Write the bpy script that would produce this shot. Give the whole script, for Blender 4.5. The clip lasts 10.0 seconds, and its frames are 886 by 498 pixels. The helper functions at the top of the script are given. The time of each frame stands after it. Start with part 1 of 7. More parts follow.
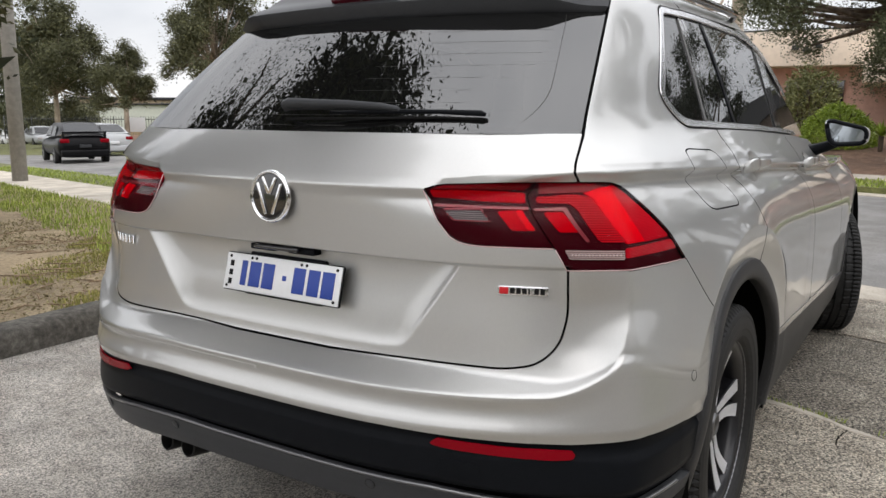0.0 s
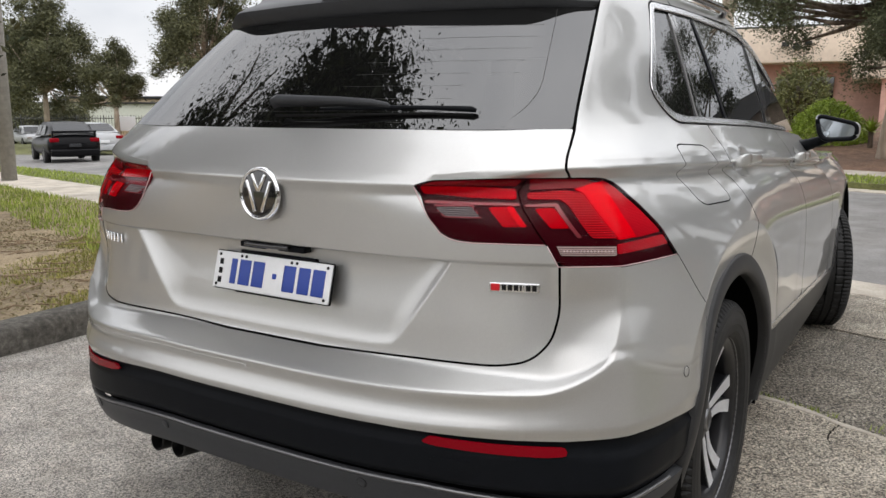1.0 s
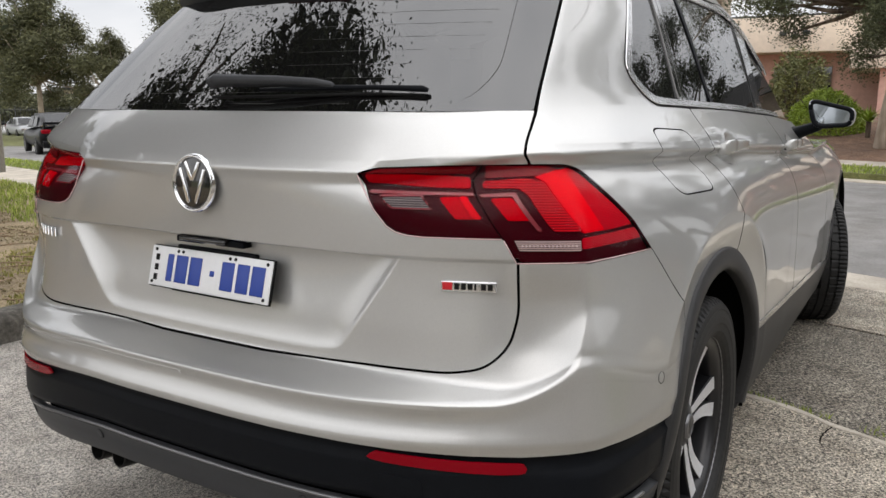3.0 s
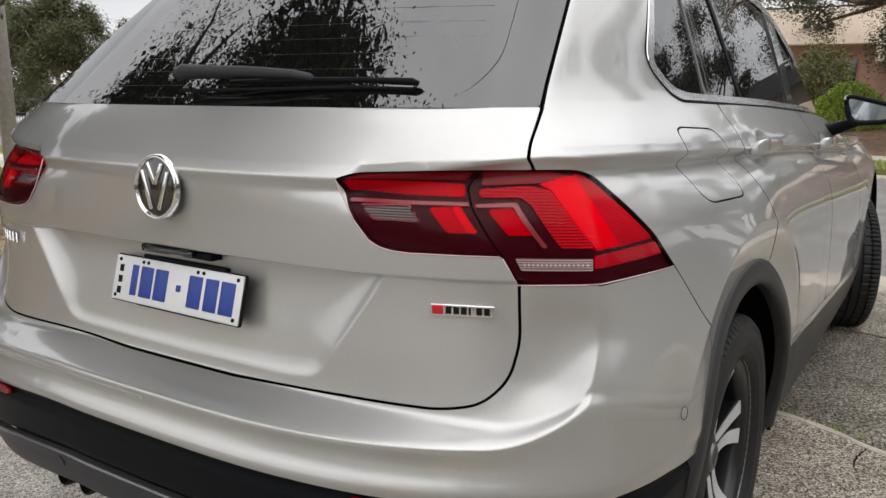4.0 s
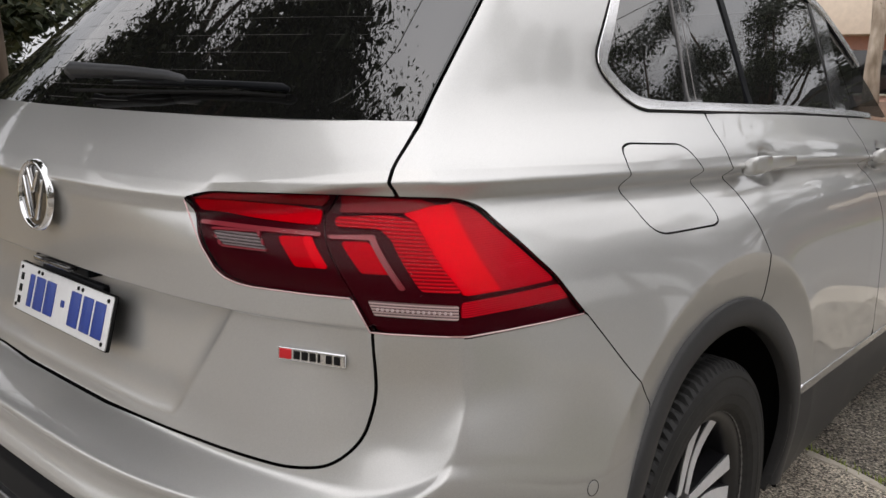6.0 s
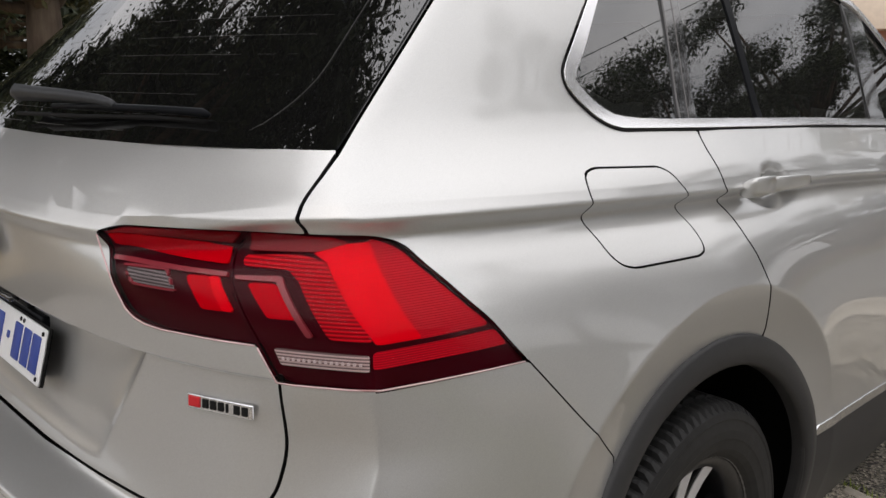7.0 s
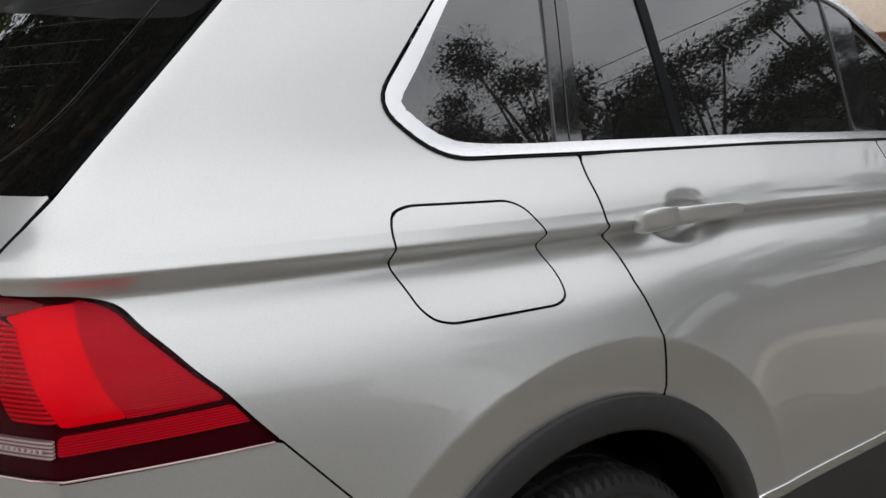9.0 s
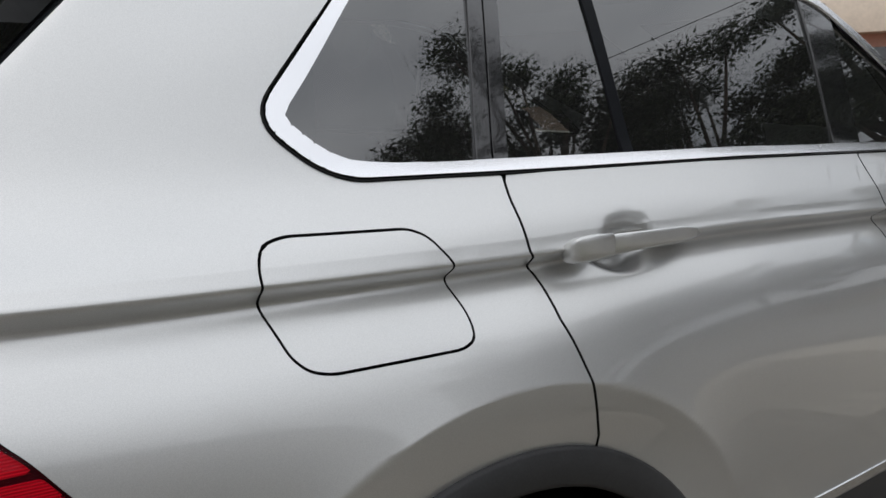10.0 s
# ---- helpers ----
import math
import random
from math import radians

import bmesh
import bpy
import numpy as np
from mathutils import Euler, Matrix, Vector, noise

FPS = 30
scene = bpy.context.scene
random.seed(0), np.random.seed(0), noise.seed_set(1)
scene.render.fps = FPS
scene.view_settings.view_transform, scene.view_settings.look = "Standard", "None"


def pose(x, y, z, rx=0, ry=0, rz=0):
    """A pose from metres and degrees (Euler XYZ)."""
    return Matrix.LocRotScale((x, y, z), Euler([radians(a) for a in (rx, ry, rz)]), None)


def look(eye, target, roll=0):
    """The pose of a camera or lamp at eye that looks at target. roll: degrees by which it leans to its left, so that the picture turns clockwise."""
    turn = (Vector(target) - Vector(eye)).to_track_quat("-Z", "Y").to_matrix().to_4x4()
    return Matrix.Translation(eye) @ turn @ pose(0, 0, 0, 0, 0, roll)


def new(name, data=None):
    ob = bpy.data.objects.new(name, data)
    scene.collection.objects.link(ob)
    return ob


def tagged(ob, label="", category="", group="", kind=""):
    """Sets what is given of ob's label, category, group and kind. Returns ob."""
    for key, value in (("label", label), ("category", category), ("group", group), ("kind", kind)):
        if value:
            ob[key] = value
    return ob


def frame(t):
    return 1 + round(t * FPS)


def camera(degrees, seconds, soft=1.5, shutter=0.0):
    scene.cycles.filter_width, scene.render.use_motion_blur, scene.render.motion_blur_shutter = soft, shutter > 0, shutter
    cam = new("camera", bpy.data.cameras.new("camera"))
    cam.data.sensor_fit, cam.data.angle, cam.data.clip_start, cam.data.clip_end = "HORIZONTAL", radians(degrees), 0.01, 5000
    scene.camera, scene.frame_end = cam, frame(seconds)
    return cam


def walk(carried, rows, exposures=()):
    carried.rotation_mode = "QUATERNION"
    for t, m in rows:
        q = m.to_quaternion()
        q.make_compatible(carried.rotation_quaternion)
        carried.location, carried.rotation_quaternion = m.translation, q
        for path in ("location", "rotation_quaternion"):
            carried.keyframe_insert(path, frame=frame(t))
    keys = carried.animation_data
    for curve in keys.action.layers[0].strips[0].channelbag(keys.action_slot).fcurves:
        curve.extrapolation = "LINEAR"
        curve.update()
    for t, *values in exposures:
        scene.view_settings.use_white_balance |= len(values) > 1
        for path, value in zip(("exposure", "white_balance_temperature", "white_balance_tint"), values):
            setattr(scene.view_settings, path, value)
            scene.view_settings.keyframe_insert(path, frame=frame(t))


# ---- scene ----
cam = camera(57.6, 10.0)
PATH = [
    (0, (1.308, -1.265, 1.194), (0.255, 0.402, 0.857), 0.22),
    (0.5, (1.303, -1.257, 1.192), (0.26, 0.416, 0.853), 0.12),
    (1, (1.305, -1.255, 1.19), (0.269, 0.421, 0.848), 0.01),
    (1.5, (1.307, -1.247, 1.189), (0.277, 0.431, 0.841), 0.01),
    (2, (1.315, -1.226, 1.183), (0.287, 0.453, 0.832), -0.09),
    (2.5, (1.325, -1.158, 1.167), (0.297, 0.521, 0.81), -0.09),
    (4, (1.233, -0.879, 1.173), (0.169, 0.771, 0.791), 0.13),
    (4.5, (1.243, -0.783, 1.173), (0.138, 0.837, 0.78), 0.36),
    (5, (1.296, -0.683, 1.185), (0.143, 0.9, 0.782), 0.79),
    (6.5, (1.434, -0.411, 1.226), (0.102, 1.019, 0.801), 0.8),
    (7, (1.459, -0.301, 1.242), (0.067, 1.072, 0.819), 0.34),
    (7.5, (1.484, -0.2, 1.245), (0.035, 1.115, 0.83), -0.23),
    (8, (1.528, -0.079, 1.252), (0.037, 1.19, 0.848), -0.71),
    (8.5, (1.578, 0.024, 1.243), (0.054, 1.26, 0.857), -1.19),
    (9, (1.591, 0.109, 1.251), (0.045, 1.317, 0.864), -1.48),
    (9.5, (1.575, 0.211, 1.252), (0.022, 1.413, 0.875), -1.58),
    (10, (1.563, 0.313, 1.267), (0.003, 1.501, 0.87), -1.07),
]
EXPOSURES = [(0, 0.20, 6600, 12), (2.5, 0.20, 6650, 12), (4, 0.12, 6700, 12), (6.5, 0.02, 6750, 14), (8.5, -0.15, 6600, 12), (10, -0.37, 6350, 11)]
walk(cam, [(t, look(eye, target, roll)) for t, eye, target, roll in PATH], EXPOSURES)

# ---- world and light: a bright overcast sky ----
world = bpy.data.worlds.new("overcast_sky")
scene.world = world
world.use_nodes = True
wn, wl = world.node_tree.nodes, world.node_tree.links
wn.clear()
w_out, w_bg = wn.new("ShaderNodeOutputWorld"), wn.new("ShaderNodeBackground")
w_sky = wn.new("ShaderNodeTexSky")
w_sky.sky_type, w_sky.sun_disc = "NISHITA", False
w_sky.sun_elevation, w_sky.sun_rotation = radians(48), radians(150)
w_sky.air_density, w_sky.dust_density = 1.0, 3.0
w_co, w_map, w_noise, w_ramp = (wn.new("ShaderNodeTexCoord"), wn.new("ShaderNodeMapping"),
                                wn.new("ShaderNodeTexNoise"), wn.new("ShaderNodeValToRGB"))
w_map.inputs["Scale"].default_value = (1.2, 1.2, 3.0)
w_noise.inputs["Scale"].default_value, w_noise.inputs["Detail"].default_value = 2.2, 6.0
w_ramp.color_ramp.elements[0].position, w_ramp.color_ramp.elements[0].color = 0.30, (6.2, 6.5, 6.9, 1)
w_ramp.color_ramp.elements[1].position, w_ramp.color_ramp.elements[1].color = 0.68, (9.6, 9.8, 10.0, 1)
w_mix = wn.new("ShaderNodeMix")
w_mix.data_type = "RGBA"
w_mix.inputs["Factor"].default_value = 0.9
wl.new(w_co.outputs["Generated"], w_map.inputs["Vector"])
wl.new(w_map.outputs["Vector"], w_noise.inputs["Vector"])
wl.new(w_noise.outputs["Fac"], w_ramp.inputs["Fac"])
wl.new(w_sky.outputs["Color"], w_mix.inputs["A"])
wl.new(w_ramp.outputs["Color"], w_mix.inputs["B"])
# an overcast sky is brighter overhead than at the horizon
w_sep, w_rise, w_mul = wn.new("ShaderNodeSeparateXYZ"), wn.new("ShaderNodeMapRange"), wn.new("ShaderNodeVectorMath")
w_rise.inputs["From Min"].default_value, w_rise.inputs["From Max"].default_value = 0.0, 1.0
w_rise.inputs["To Min"].default_value, w_rise.inputs["To Max"].default_value = 0.66, 1.42
w_mul.operation = "SCALE"
wl.new(w_co.outputs["Generated"], w_sep.inputs["Vector"])
wl.new(w_sep.outputs["Z"], w_rise.inputs["Value"])
wl.new(w_mix.outputs["Result"], w_mul.inputs[0])
wl.new(w_rise.outputs["Result"], w_mul.inputs["Scale"])
wl.new(w_mul.outputs["Vector"], w_bg.inputs["Color"])
w_bg.inputs["Strength"].default_value = 0.15
wl.new(w_bg.outputs["Background"], w_out.inputs["Surface"])

sun = new("sun", bpy.data.lights.new("sun", "SUN"))
sun.data.energy, sun.data.angle, sun.data.color = 0.8, radians(165), (1.0, 0.97, 0.92)
sun.matrix_world = look((2, -4, 10), (0, 0, 0))
scene.view_settings.exposure = 0.0


# ---- materials ----
def material(name):
    m = bpy.data.materials.new(name)
    m.use_nodes = True
    return m, m.node_tree.nodes, m.node_tree.links, m.node_tree.nodes["Principled BSDF"]


def noise_node(nodes, links, scale, detail=4.0, coord="Object", rough=0.55, stretch=None):
    co, n = nodes.new("ShaderNodeTexCoord"), nodes.new("ShaderNodeTexNoise")
    n.inputs["Scale"].default_value, n.inputs["Detail"].default_value = scale, detail
    n.inputs["Roughness"].default_value = rough
    if stretch:
        mp = nodes.new("ShaderNodeMapping")
        mp.inputs["Scale"].default_value = stretch
        links.new(co.outputs[coord], mp.inputs["Vector"])
        links.new(mp.outputs["Vector"], n.inputs["Vector"])
    else:
        links.new(co.outputs[coord], n.inputs["Vector"])
    return n.outputs["Fac"]


def ramp_node(nodes, links, fac, stops):
    r = nodes.new("ShaderNodeValToRGB")
    while len(r.color_ramp.elements) < len(stops):
        r.color_ramp.elements.new(0.5)
    for e, (pos, col) in zip(r.color_ramp.elements, stops):
        e.position, e.color = pos, (*col, 1)
    links.new(fac, r.inputs["Fac"])
    return r.outputs["Color"]


def mix_node(nodes, links, fac, a, b, kind="MIX"):
    m = nodes.new("ShaderNodeMix")
    m.data_type, m.blend_type = "RGBA", kind
    for key, v in (("Factor", fac), ("A", a), ("B", b)):
        if isinstance(v, (int, float)):
            m.inputs[key].default_value = v
        elif isinstance(v, tuple):
            m.inputs[key].default_value = (*v, 1)
        else:
            links.new(v, m.inputs[key])
    return m.outputs["Result"]


def bump_node(nodes, links, bsdf, height, strength, dist):
    b = nodes.new("ShaderNodeBump")
    b.inputs["Strength"].default_value, b.inputs["Distance"].default_value = strength, dist
    links.new(height, b.inputs["Height"])
    links.new(b.outputs["Normal"], bsdf.inputs["Normal"])


def plain(name, col, rough=0.5, metal=0.0, coat=0.0, grain=0.0, scale=40.0, bump=0.0, dist=0.002, spec=0.5):
    """A surface with two scales of colour variation, and relief if bump is given."""
    m, n, l, b = material(name)
    b.inputs["Roughness"].default_value, b.inputs["Metallic"].default_value = rough, metal
    b.inputs["Coat Weight"].default_value, b.inputs["Coat Roughness"].default_value = coat, 0.03
    b.inputs["Specular IOR Level"].default_value = spec
    if grain:
        fine, big = noise_node(n, l, scale, 6), noise_node(n, l, scale / 9, 3)
        lo, hi = tuple(c * (1 - grain) for c in col), tuple(min(1, c * (1 + grain)) for c in col)
        c1 = ramp_node(n, l, fine, [(0.3, lo), (0.7, hi)])
        c2 = ramp_node(n, l, big, [(0.3, (1 - grain,) * 3), (0.7, (1, 1, 1))])
        l.new(mix_node(n, l, 1.0, c1, c2, "MULTIPLY"), b.inputs["Base Color"])
        if bump:
            bump_node(n, l, b, fine, bump, dist)
    else:
        b.inputs["Base Color"].default_value = (*col, 1)
    return m


def car_paint(name, col, rough, flake=0.06):
    m, n, l, b = material(name)
    fl = noise_node(n, l, 900, 2)
    dirt = noise_node(n, l, 3.0, 5)
    c = ramp_node(n, l, fl, [(0.35, tuple(v * (1 - flake) for v in col)), (0.65, tuple(v * (1 + flake) for v in col))])
    c = mix_node(n, l, 1.0, c, ramp_node(n, l, dirt, [(0.3, (0.96, 0.96, 0.955)), (0.7, (1, 1, 1))]), "MULTIPLY")
    l.new(c, b.inputs["Base Color"])
    b.inputs["Metallic"].default_value = 0.79
    l.new(ramp_node(n, l, dirt, [(0.3, (rough,) * 3), (0.75, (rough + 0.05,) * 3)]), b.inputs["Roughness"])
    b.inputs["Coat Weight"].default_value, b.inputs["Coat Roughness"].default_value = 1.0, 0.004
    b.inputs["Coat IOR"].default_value = 1.58
    return m


def glass(name, tint, rough=0.0, gloss=0.9, ior=1.62, haze=0.0):
    """A tinted pane: what lies behind it shows through, and it mirrors by its angle."""
    m, n, l, b = material(name)
    n.remove(b)
    tr, gl, mx, fr = (n.new("ShaderNodeBsdfTransparent"), n.new("ShaderNodeBsdfGlossy"),
                      n.new("ShaderNodeMixShader"), n.new("ShaderNodeFresnel"))
    tr.inputs["Color"].default_value = (*tint, 1)
    gl.inputs["Roughness"].default_value, gl.inputs["Color"].default_value = rough, (gloss, gloss, gloss, 1)
    fr.inputs["IOR"].default_value = ior
    # a little even grey mixed in lifts the pane's darkest tones
    film, hazed = n.new("ShaderNodeBsdfDiffuse"), n.new("ShaderNodeMixShader")
    film.inputs["Color"].default_value, hazed.inputs["Fac"].default_value = (0.5, 0.5, 0.48, 1), haze
    l.new(tr.outputs["BSDF"], hazed.inputs[1])
    l.new(film.outputs["BSDF"], hazed.inputs[2])
    l.new(fr.outputs["Fac"], mx.inputs["Fac"])
    l.new(hazed.outputs["Shader"], mx.inputs[1])
    l.new(gl.outputs["BSDF"], mx.inputs[2])
    l.new(mx.outputs["Shader"], n["Material Output"].inputs["Surface"])
    return m


PAINT = car_paint("silver_beige_paint", (0.57, 0.57, 0.560), 0.41)
BLACK_PLASTIC = plain("black_textured_plastic", (0.0075, 0.0085, 0.0105), 0.40, spec=0.06, grain=0.12, scale=300, bump=0.15, dist=0.0006)
GREY_PLASTIC = plain("dark_grey_plastic", (0.045, 0.047, 0.051), 0.42, spec=0.18, grain=0.1, scale=250, bump=0.1, dist=0.0006)
ARCH_PLASTIC = plain("arch_plastic", (0.034, 0.034, 0.035), 0.45, spec=0.25, grain=0.12, scale=300, bump=0.15, dist=0.0006)
GLOSS_BLACK = plain("gloss_black", (0.012, 0.012, 0.013), 0.12, coat=1.0)
RUBBER_AND_GAP = plain("rubber_and_gap_shade", (0.010, 0.010, 0.010), 0.6, spec=0.1)
TYRE = plain("tyre_rubber", (0.022, 0.022, 0.022), 0.55, spec=0.25, grain=0.25, scale=60, bump=0.2, dist=0.001)
CHROME = plain("chrome", (0.83, 0.83, 0.84), 0.1, metal=1.0)
SATIN_CHROME = plain("satin_chrome", (0.74, 0.74, 0.75), 0.22, metal=1.0)
ALLOY = plain("machined_alloy", (0.72, 0.73, 0.75), 0.36, metal=0.35, grain=0.04, scale=80)
ALLOY_GREY = plain("grey_alloy_paint", (0.16, 0.16, 0.165), 0.3, metal=0.6, coat=0.5)
ALLOY_DARK = plain("dark_alloy_paint", (0.014, 0.014, 0.016), 0.35, metal=0.2, coat=0.15)
DARK_VOID = plain("liner_and_gap_black", (0.006, 0.006, 0.006), 0.9, spec=0.05)
TRIM_DARK = plain("cabin_trim", (0.02, 0.021, 0.022), 0.8, grain=0.2, scale=30)
SEAT_MAT = plain("seat_fabric", (0.035, 0.036, 0.038), 0.85, grain=0.2, scale=120)
GLASS_DARK = glass("privacy_glass", (0.15, 0.17, 0.17), ior=2.2, haze=0.022)
GLASS_REAR = glass("tinted_rear_glass", (0.035, 0.04, 0.046), ior=2.12, haze=0.010)
LENS_CLEAR = glass("lamp_lens", (1.0, 0.90, 0.90), ior=1.17)
LAMP_DARK = plain("lamp_dark_red", (0.045, 0.0008, 0.005), 0.3, spec=0.08)
LAMP_DEEP = plain("lamp_deep_red", (0.20, 0.001, 0.007), 0.25, spec=0.2)
LAMP_RED = plain("lamp_red", (0.58, 0.001, 0.008), 0.4, spec=0.0)
LAMP_BRIGHT = plain("lamp_bright_red", (0.86, 0.002, 0.012), 0.4, spec=0.0)
LAMP_EDGE = plain("lamp_pale_edge", (0.26, 0.035, 0.050), 0.25, coat=0.2)
REFLECTOR_RED = plain("bumper_reflector_red", (0.22, 0.002, 0.008), 0.25, spec=0.12)


def ribbed(name, lo, hi, period, axis="Z", metal=0.0):
    """Fine parallel ribs moulded in a lamp's plastic."""
    m, n, l, b = material(name)
    co, w = n.new("ShaderNodeTexCoord"), n.new("ShaderNodeTexWave")
    w.bands_direction, w.inputs["Scale"].default_value = axis, 2 * math.pi / (20 * period)
    l.new(co.outputs["Object"], w.inputs["Vector"])
    l.new(ramp_node(n, l, w.outputs["Fac"], [(0.25, lo), (0.7, hi)]), b.inputs["Base Color"])
    bump_node(n, l, b, w.outputs["Fac"], 0.4, 0.001)
    b.inputs["Roughness"].default_value, b.inputs["Specular IOR Level"].default_value, b.inputs["Metallic"].default_value = 0.35, 0.06, metal
    return m


LAMP_GREY = ribbed("lamp_grey_reflector", (0.05, 0.05, 0.052), (0.20, 0.20, 0.205), 0.0040)
LAMP_CLEAR = ribbed("lamp_clear_reflector", (0.20, 0.17, 0.17), (0.66, 0.60, 0.58), 0.0038)
LAMP_RIB = ribbed("lamp_ribbed_red", (0.24, 0.002, 0.006), (0.66, 0.004, 0.016), 0.0046)
LAMP_MESH = ribbed("lamp_fine_red", (0.40, 0.002, 0.012), (0.66, 0.004, 0.020), 0.0028)
LENS_GLINT = plain("lens_glint", (0.62, 0.42, 0.42), 0.2, coat=0.6)
PLATE_WHITE = plain("plate_white", (0.78, 0.79, 0.80), 0.35, grain=0.03, scale=60)
PLATE_BLUE = plain("plate_blue", (0.015, 0.05, 0.30), 0.4)
BADGE_RED = plain("badge_red", (0.55, 0.012, 0.02), 0.3)
MIRROR = plain("mirror_glass", (0.50, 0.55, 0.60), 0.01, metal=1.0)


# ---- building helpers ----
def part(name, bm, mat, parent=None, label="", smooth=True):
    """One mesh object from a bmesh, under a thing or a part."""
    me = bpy.data.meshes.new(name)
    bm.to_mesh(me)
    bm.free()
    me.materials.append(mat)
    if smooth:
        me.polygons.foreach_set("use_smooth", [True] * len(me.polygons))
    ob = new(name, me)
    ob.parent = parent
    if label:
        tagged(ob, label)
    return ob


def thing(name, label, category, at=(0, 0, 0), turn=0.0, group="", kind=""):
    ob = new(name)
    ob.empty_display_size = 0.1
    ob.matrix_basis = pose(*at, 0, 0, turn)
    return tagged(ob, label, category, group, kind)


def box(bm, x0, y0, z0, x1, y1, z1, bevel=0.0, m=None):
    vs = bmesh.ops.create_cube(bm, size=1)["verts"]
    bmesh.ops.scale(bm, vec=(x1 - x0, y1 - y0, z1 - z0), verts=vs)
    bmesh.ops.translate(bm, vec=((x0 + x1) / 2, (y0 + y1) / 2, (z0 + z1) / 2), verts=vs)
    if bevel:
        es = list({e for v in vs for e in v.link_edges})
        vs = list({v for f in bmesh.ops.bevel(bm, geom=es, offset=bevel, segments=2, affect="EDGES", profile=0.6)["faces"] for v in f.verts}
                  | {v for v in vs if v.is_valid})
    if m is not None:
        bmesh.ops.transform(bm, matrix=m, verts=vs)
    return vs


def boxed(x0, y0, z0, x1, y1, z1, bevel=0.0, m=None):
    bm = bmesh.new()
    box(bm, x0, y0, z0, x1, y1, z1, bevel, m)
    return bm


def lathe(bm, profile, steps, axis="X", a0=0.0, a1=2 * math.pi):
    """Turns a profile of (radius, along) round an axis through the origin."""
    closed = abs(a1 - a0 - 2 * math.pi) < 1e-6
    rings = []
    for i in range(steps if closed else steps + 1):
        a = a0 + (a1 - a0) * i / steps
        c, s = math.cos(a), math.sin(a)
        rings.append([bm.verts.new((h, r * c, r * s) if axis == "X" else (r * c, r * s, h)) for r, h in profile])
    n = len(rings)
    for i in range(n if closed else n - 1):
        a, b = rings[i], rings[(i + 1) % n]
        for k in range(len(profile) - 1):
            bm.faces.new((a[k], a[k + 1], b[k + 1], b[k]))
    return rings


def tube(bm, pts, radius, sides=8):
    """A round bar along points; radius is one number or one for each point."""
    pts = [Vector(p) for p in pts]
    rings = []
    up = Vector((0, 0, 1))
    for i, p in enumerate(pts):
        d = (pts[min(i + 1, len(pts) - 1)] - pts[max(i - 1, 0)]).normalized()
        a = d.cross(up if abs(d.z) < 0.95 else Vector((1, 0, 0))).normalized()
        b = a.cross(d)
        r = radius[i] if isinstance(radius, (list, tuple)) else radius
        rings.append([bm.verts.new(p + r * (math.cos(2 * math.pi * k / sides) * a + math.sin(2 * math.pi * k / sides) * b)) for k in range(sides)])
    for q, w in zip(rings, rings[1:]):
        for k in range(sides):
            bm.faces.new((q[k], q[(k + 1) % sides], w[(k + 1) % sides], w[k]))
    for ring in (rings[0][::-1], rings[-1]):
        bm.faces.new(ring)

# ---- the car's skin: outlines at rising heights, joined to one smooth surface ----
# each row: height, rear y on the centre line, bend of the rear, rear corner x and y,
# then half widths 0.2 m past the corner, at y 0.95 and at y 1.7, and the softness of the corner
SKIN_LOW = [
    (0.270, 0.085, 3.0, 0.770, 0.300, 0.815, 0.845, 0.850, 0.040),
    (0.350, 0.034, 3.3, 0.812, 0.232, 0.852, 0.868, 0.872, 0.036),
    (0.424, 0.012, 3.4, 0.822, 0.226, 0.864, 0.880, 0.885, 0.036),
    (0.440, 0.003, 3.4, 0.829, 0.226, 0.868, 0.882, 0.886, 0.036),
    (0.548, -0.003, 3.3, 0.823, 0.236, 0.873, 0.889, 0.890, 0.038),
    (0.564, -0.010, 3.3, 0.828, 0.232, 0.876, 0.889, 0.890, 0.038),
    (0.602, 0.011, 3.3, 0.820, 0.237, 0.872, 0.889, 0.891, 0.034),
    (0.630, 0.000, 3.4, 0.817, 0.240, 0.869, 0.889, 0.892, 0.030),
    (0.636, 0.003, 3.5, 0.816, 0.241, 0.868, 0.889, 0.892, 0.028),
    (0.640, 0.014, 3.6, 0.815, 0.241, 0.868, 0.889, 0.892, 0.026),
    (0.661, 0.087, 3.9, 0.811, 0.244, 0.865, 0.889, 0.892, 0.024),
    (0.668, 0.094, 3.9, 0.810, 0.245, 0.864, 0.889, 0.892, 0.022),
    (0.700, 0.098, 3.8, 0.803, 0.250, 0.860, 0.888, 0.892, 0.016),
    (0.785, 0.098, 3.6, 0.789, 0.258, 0.851, 0.886, 0.892, 0.010),
]
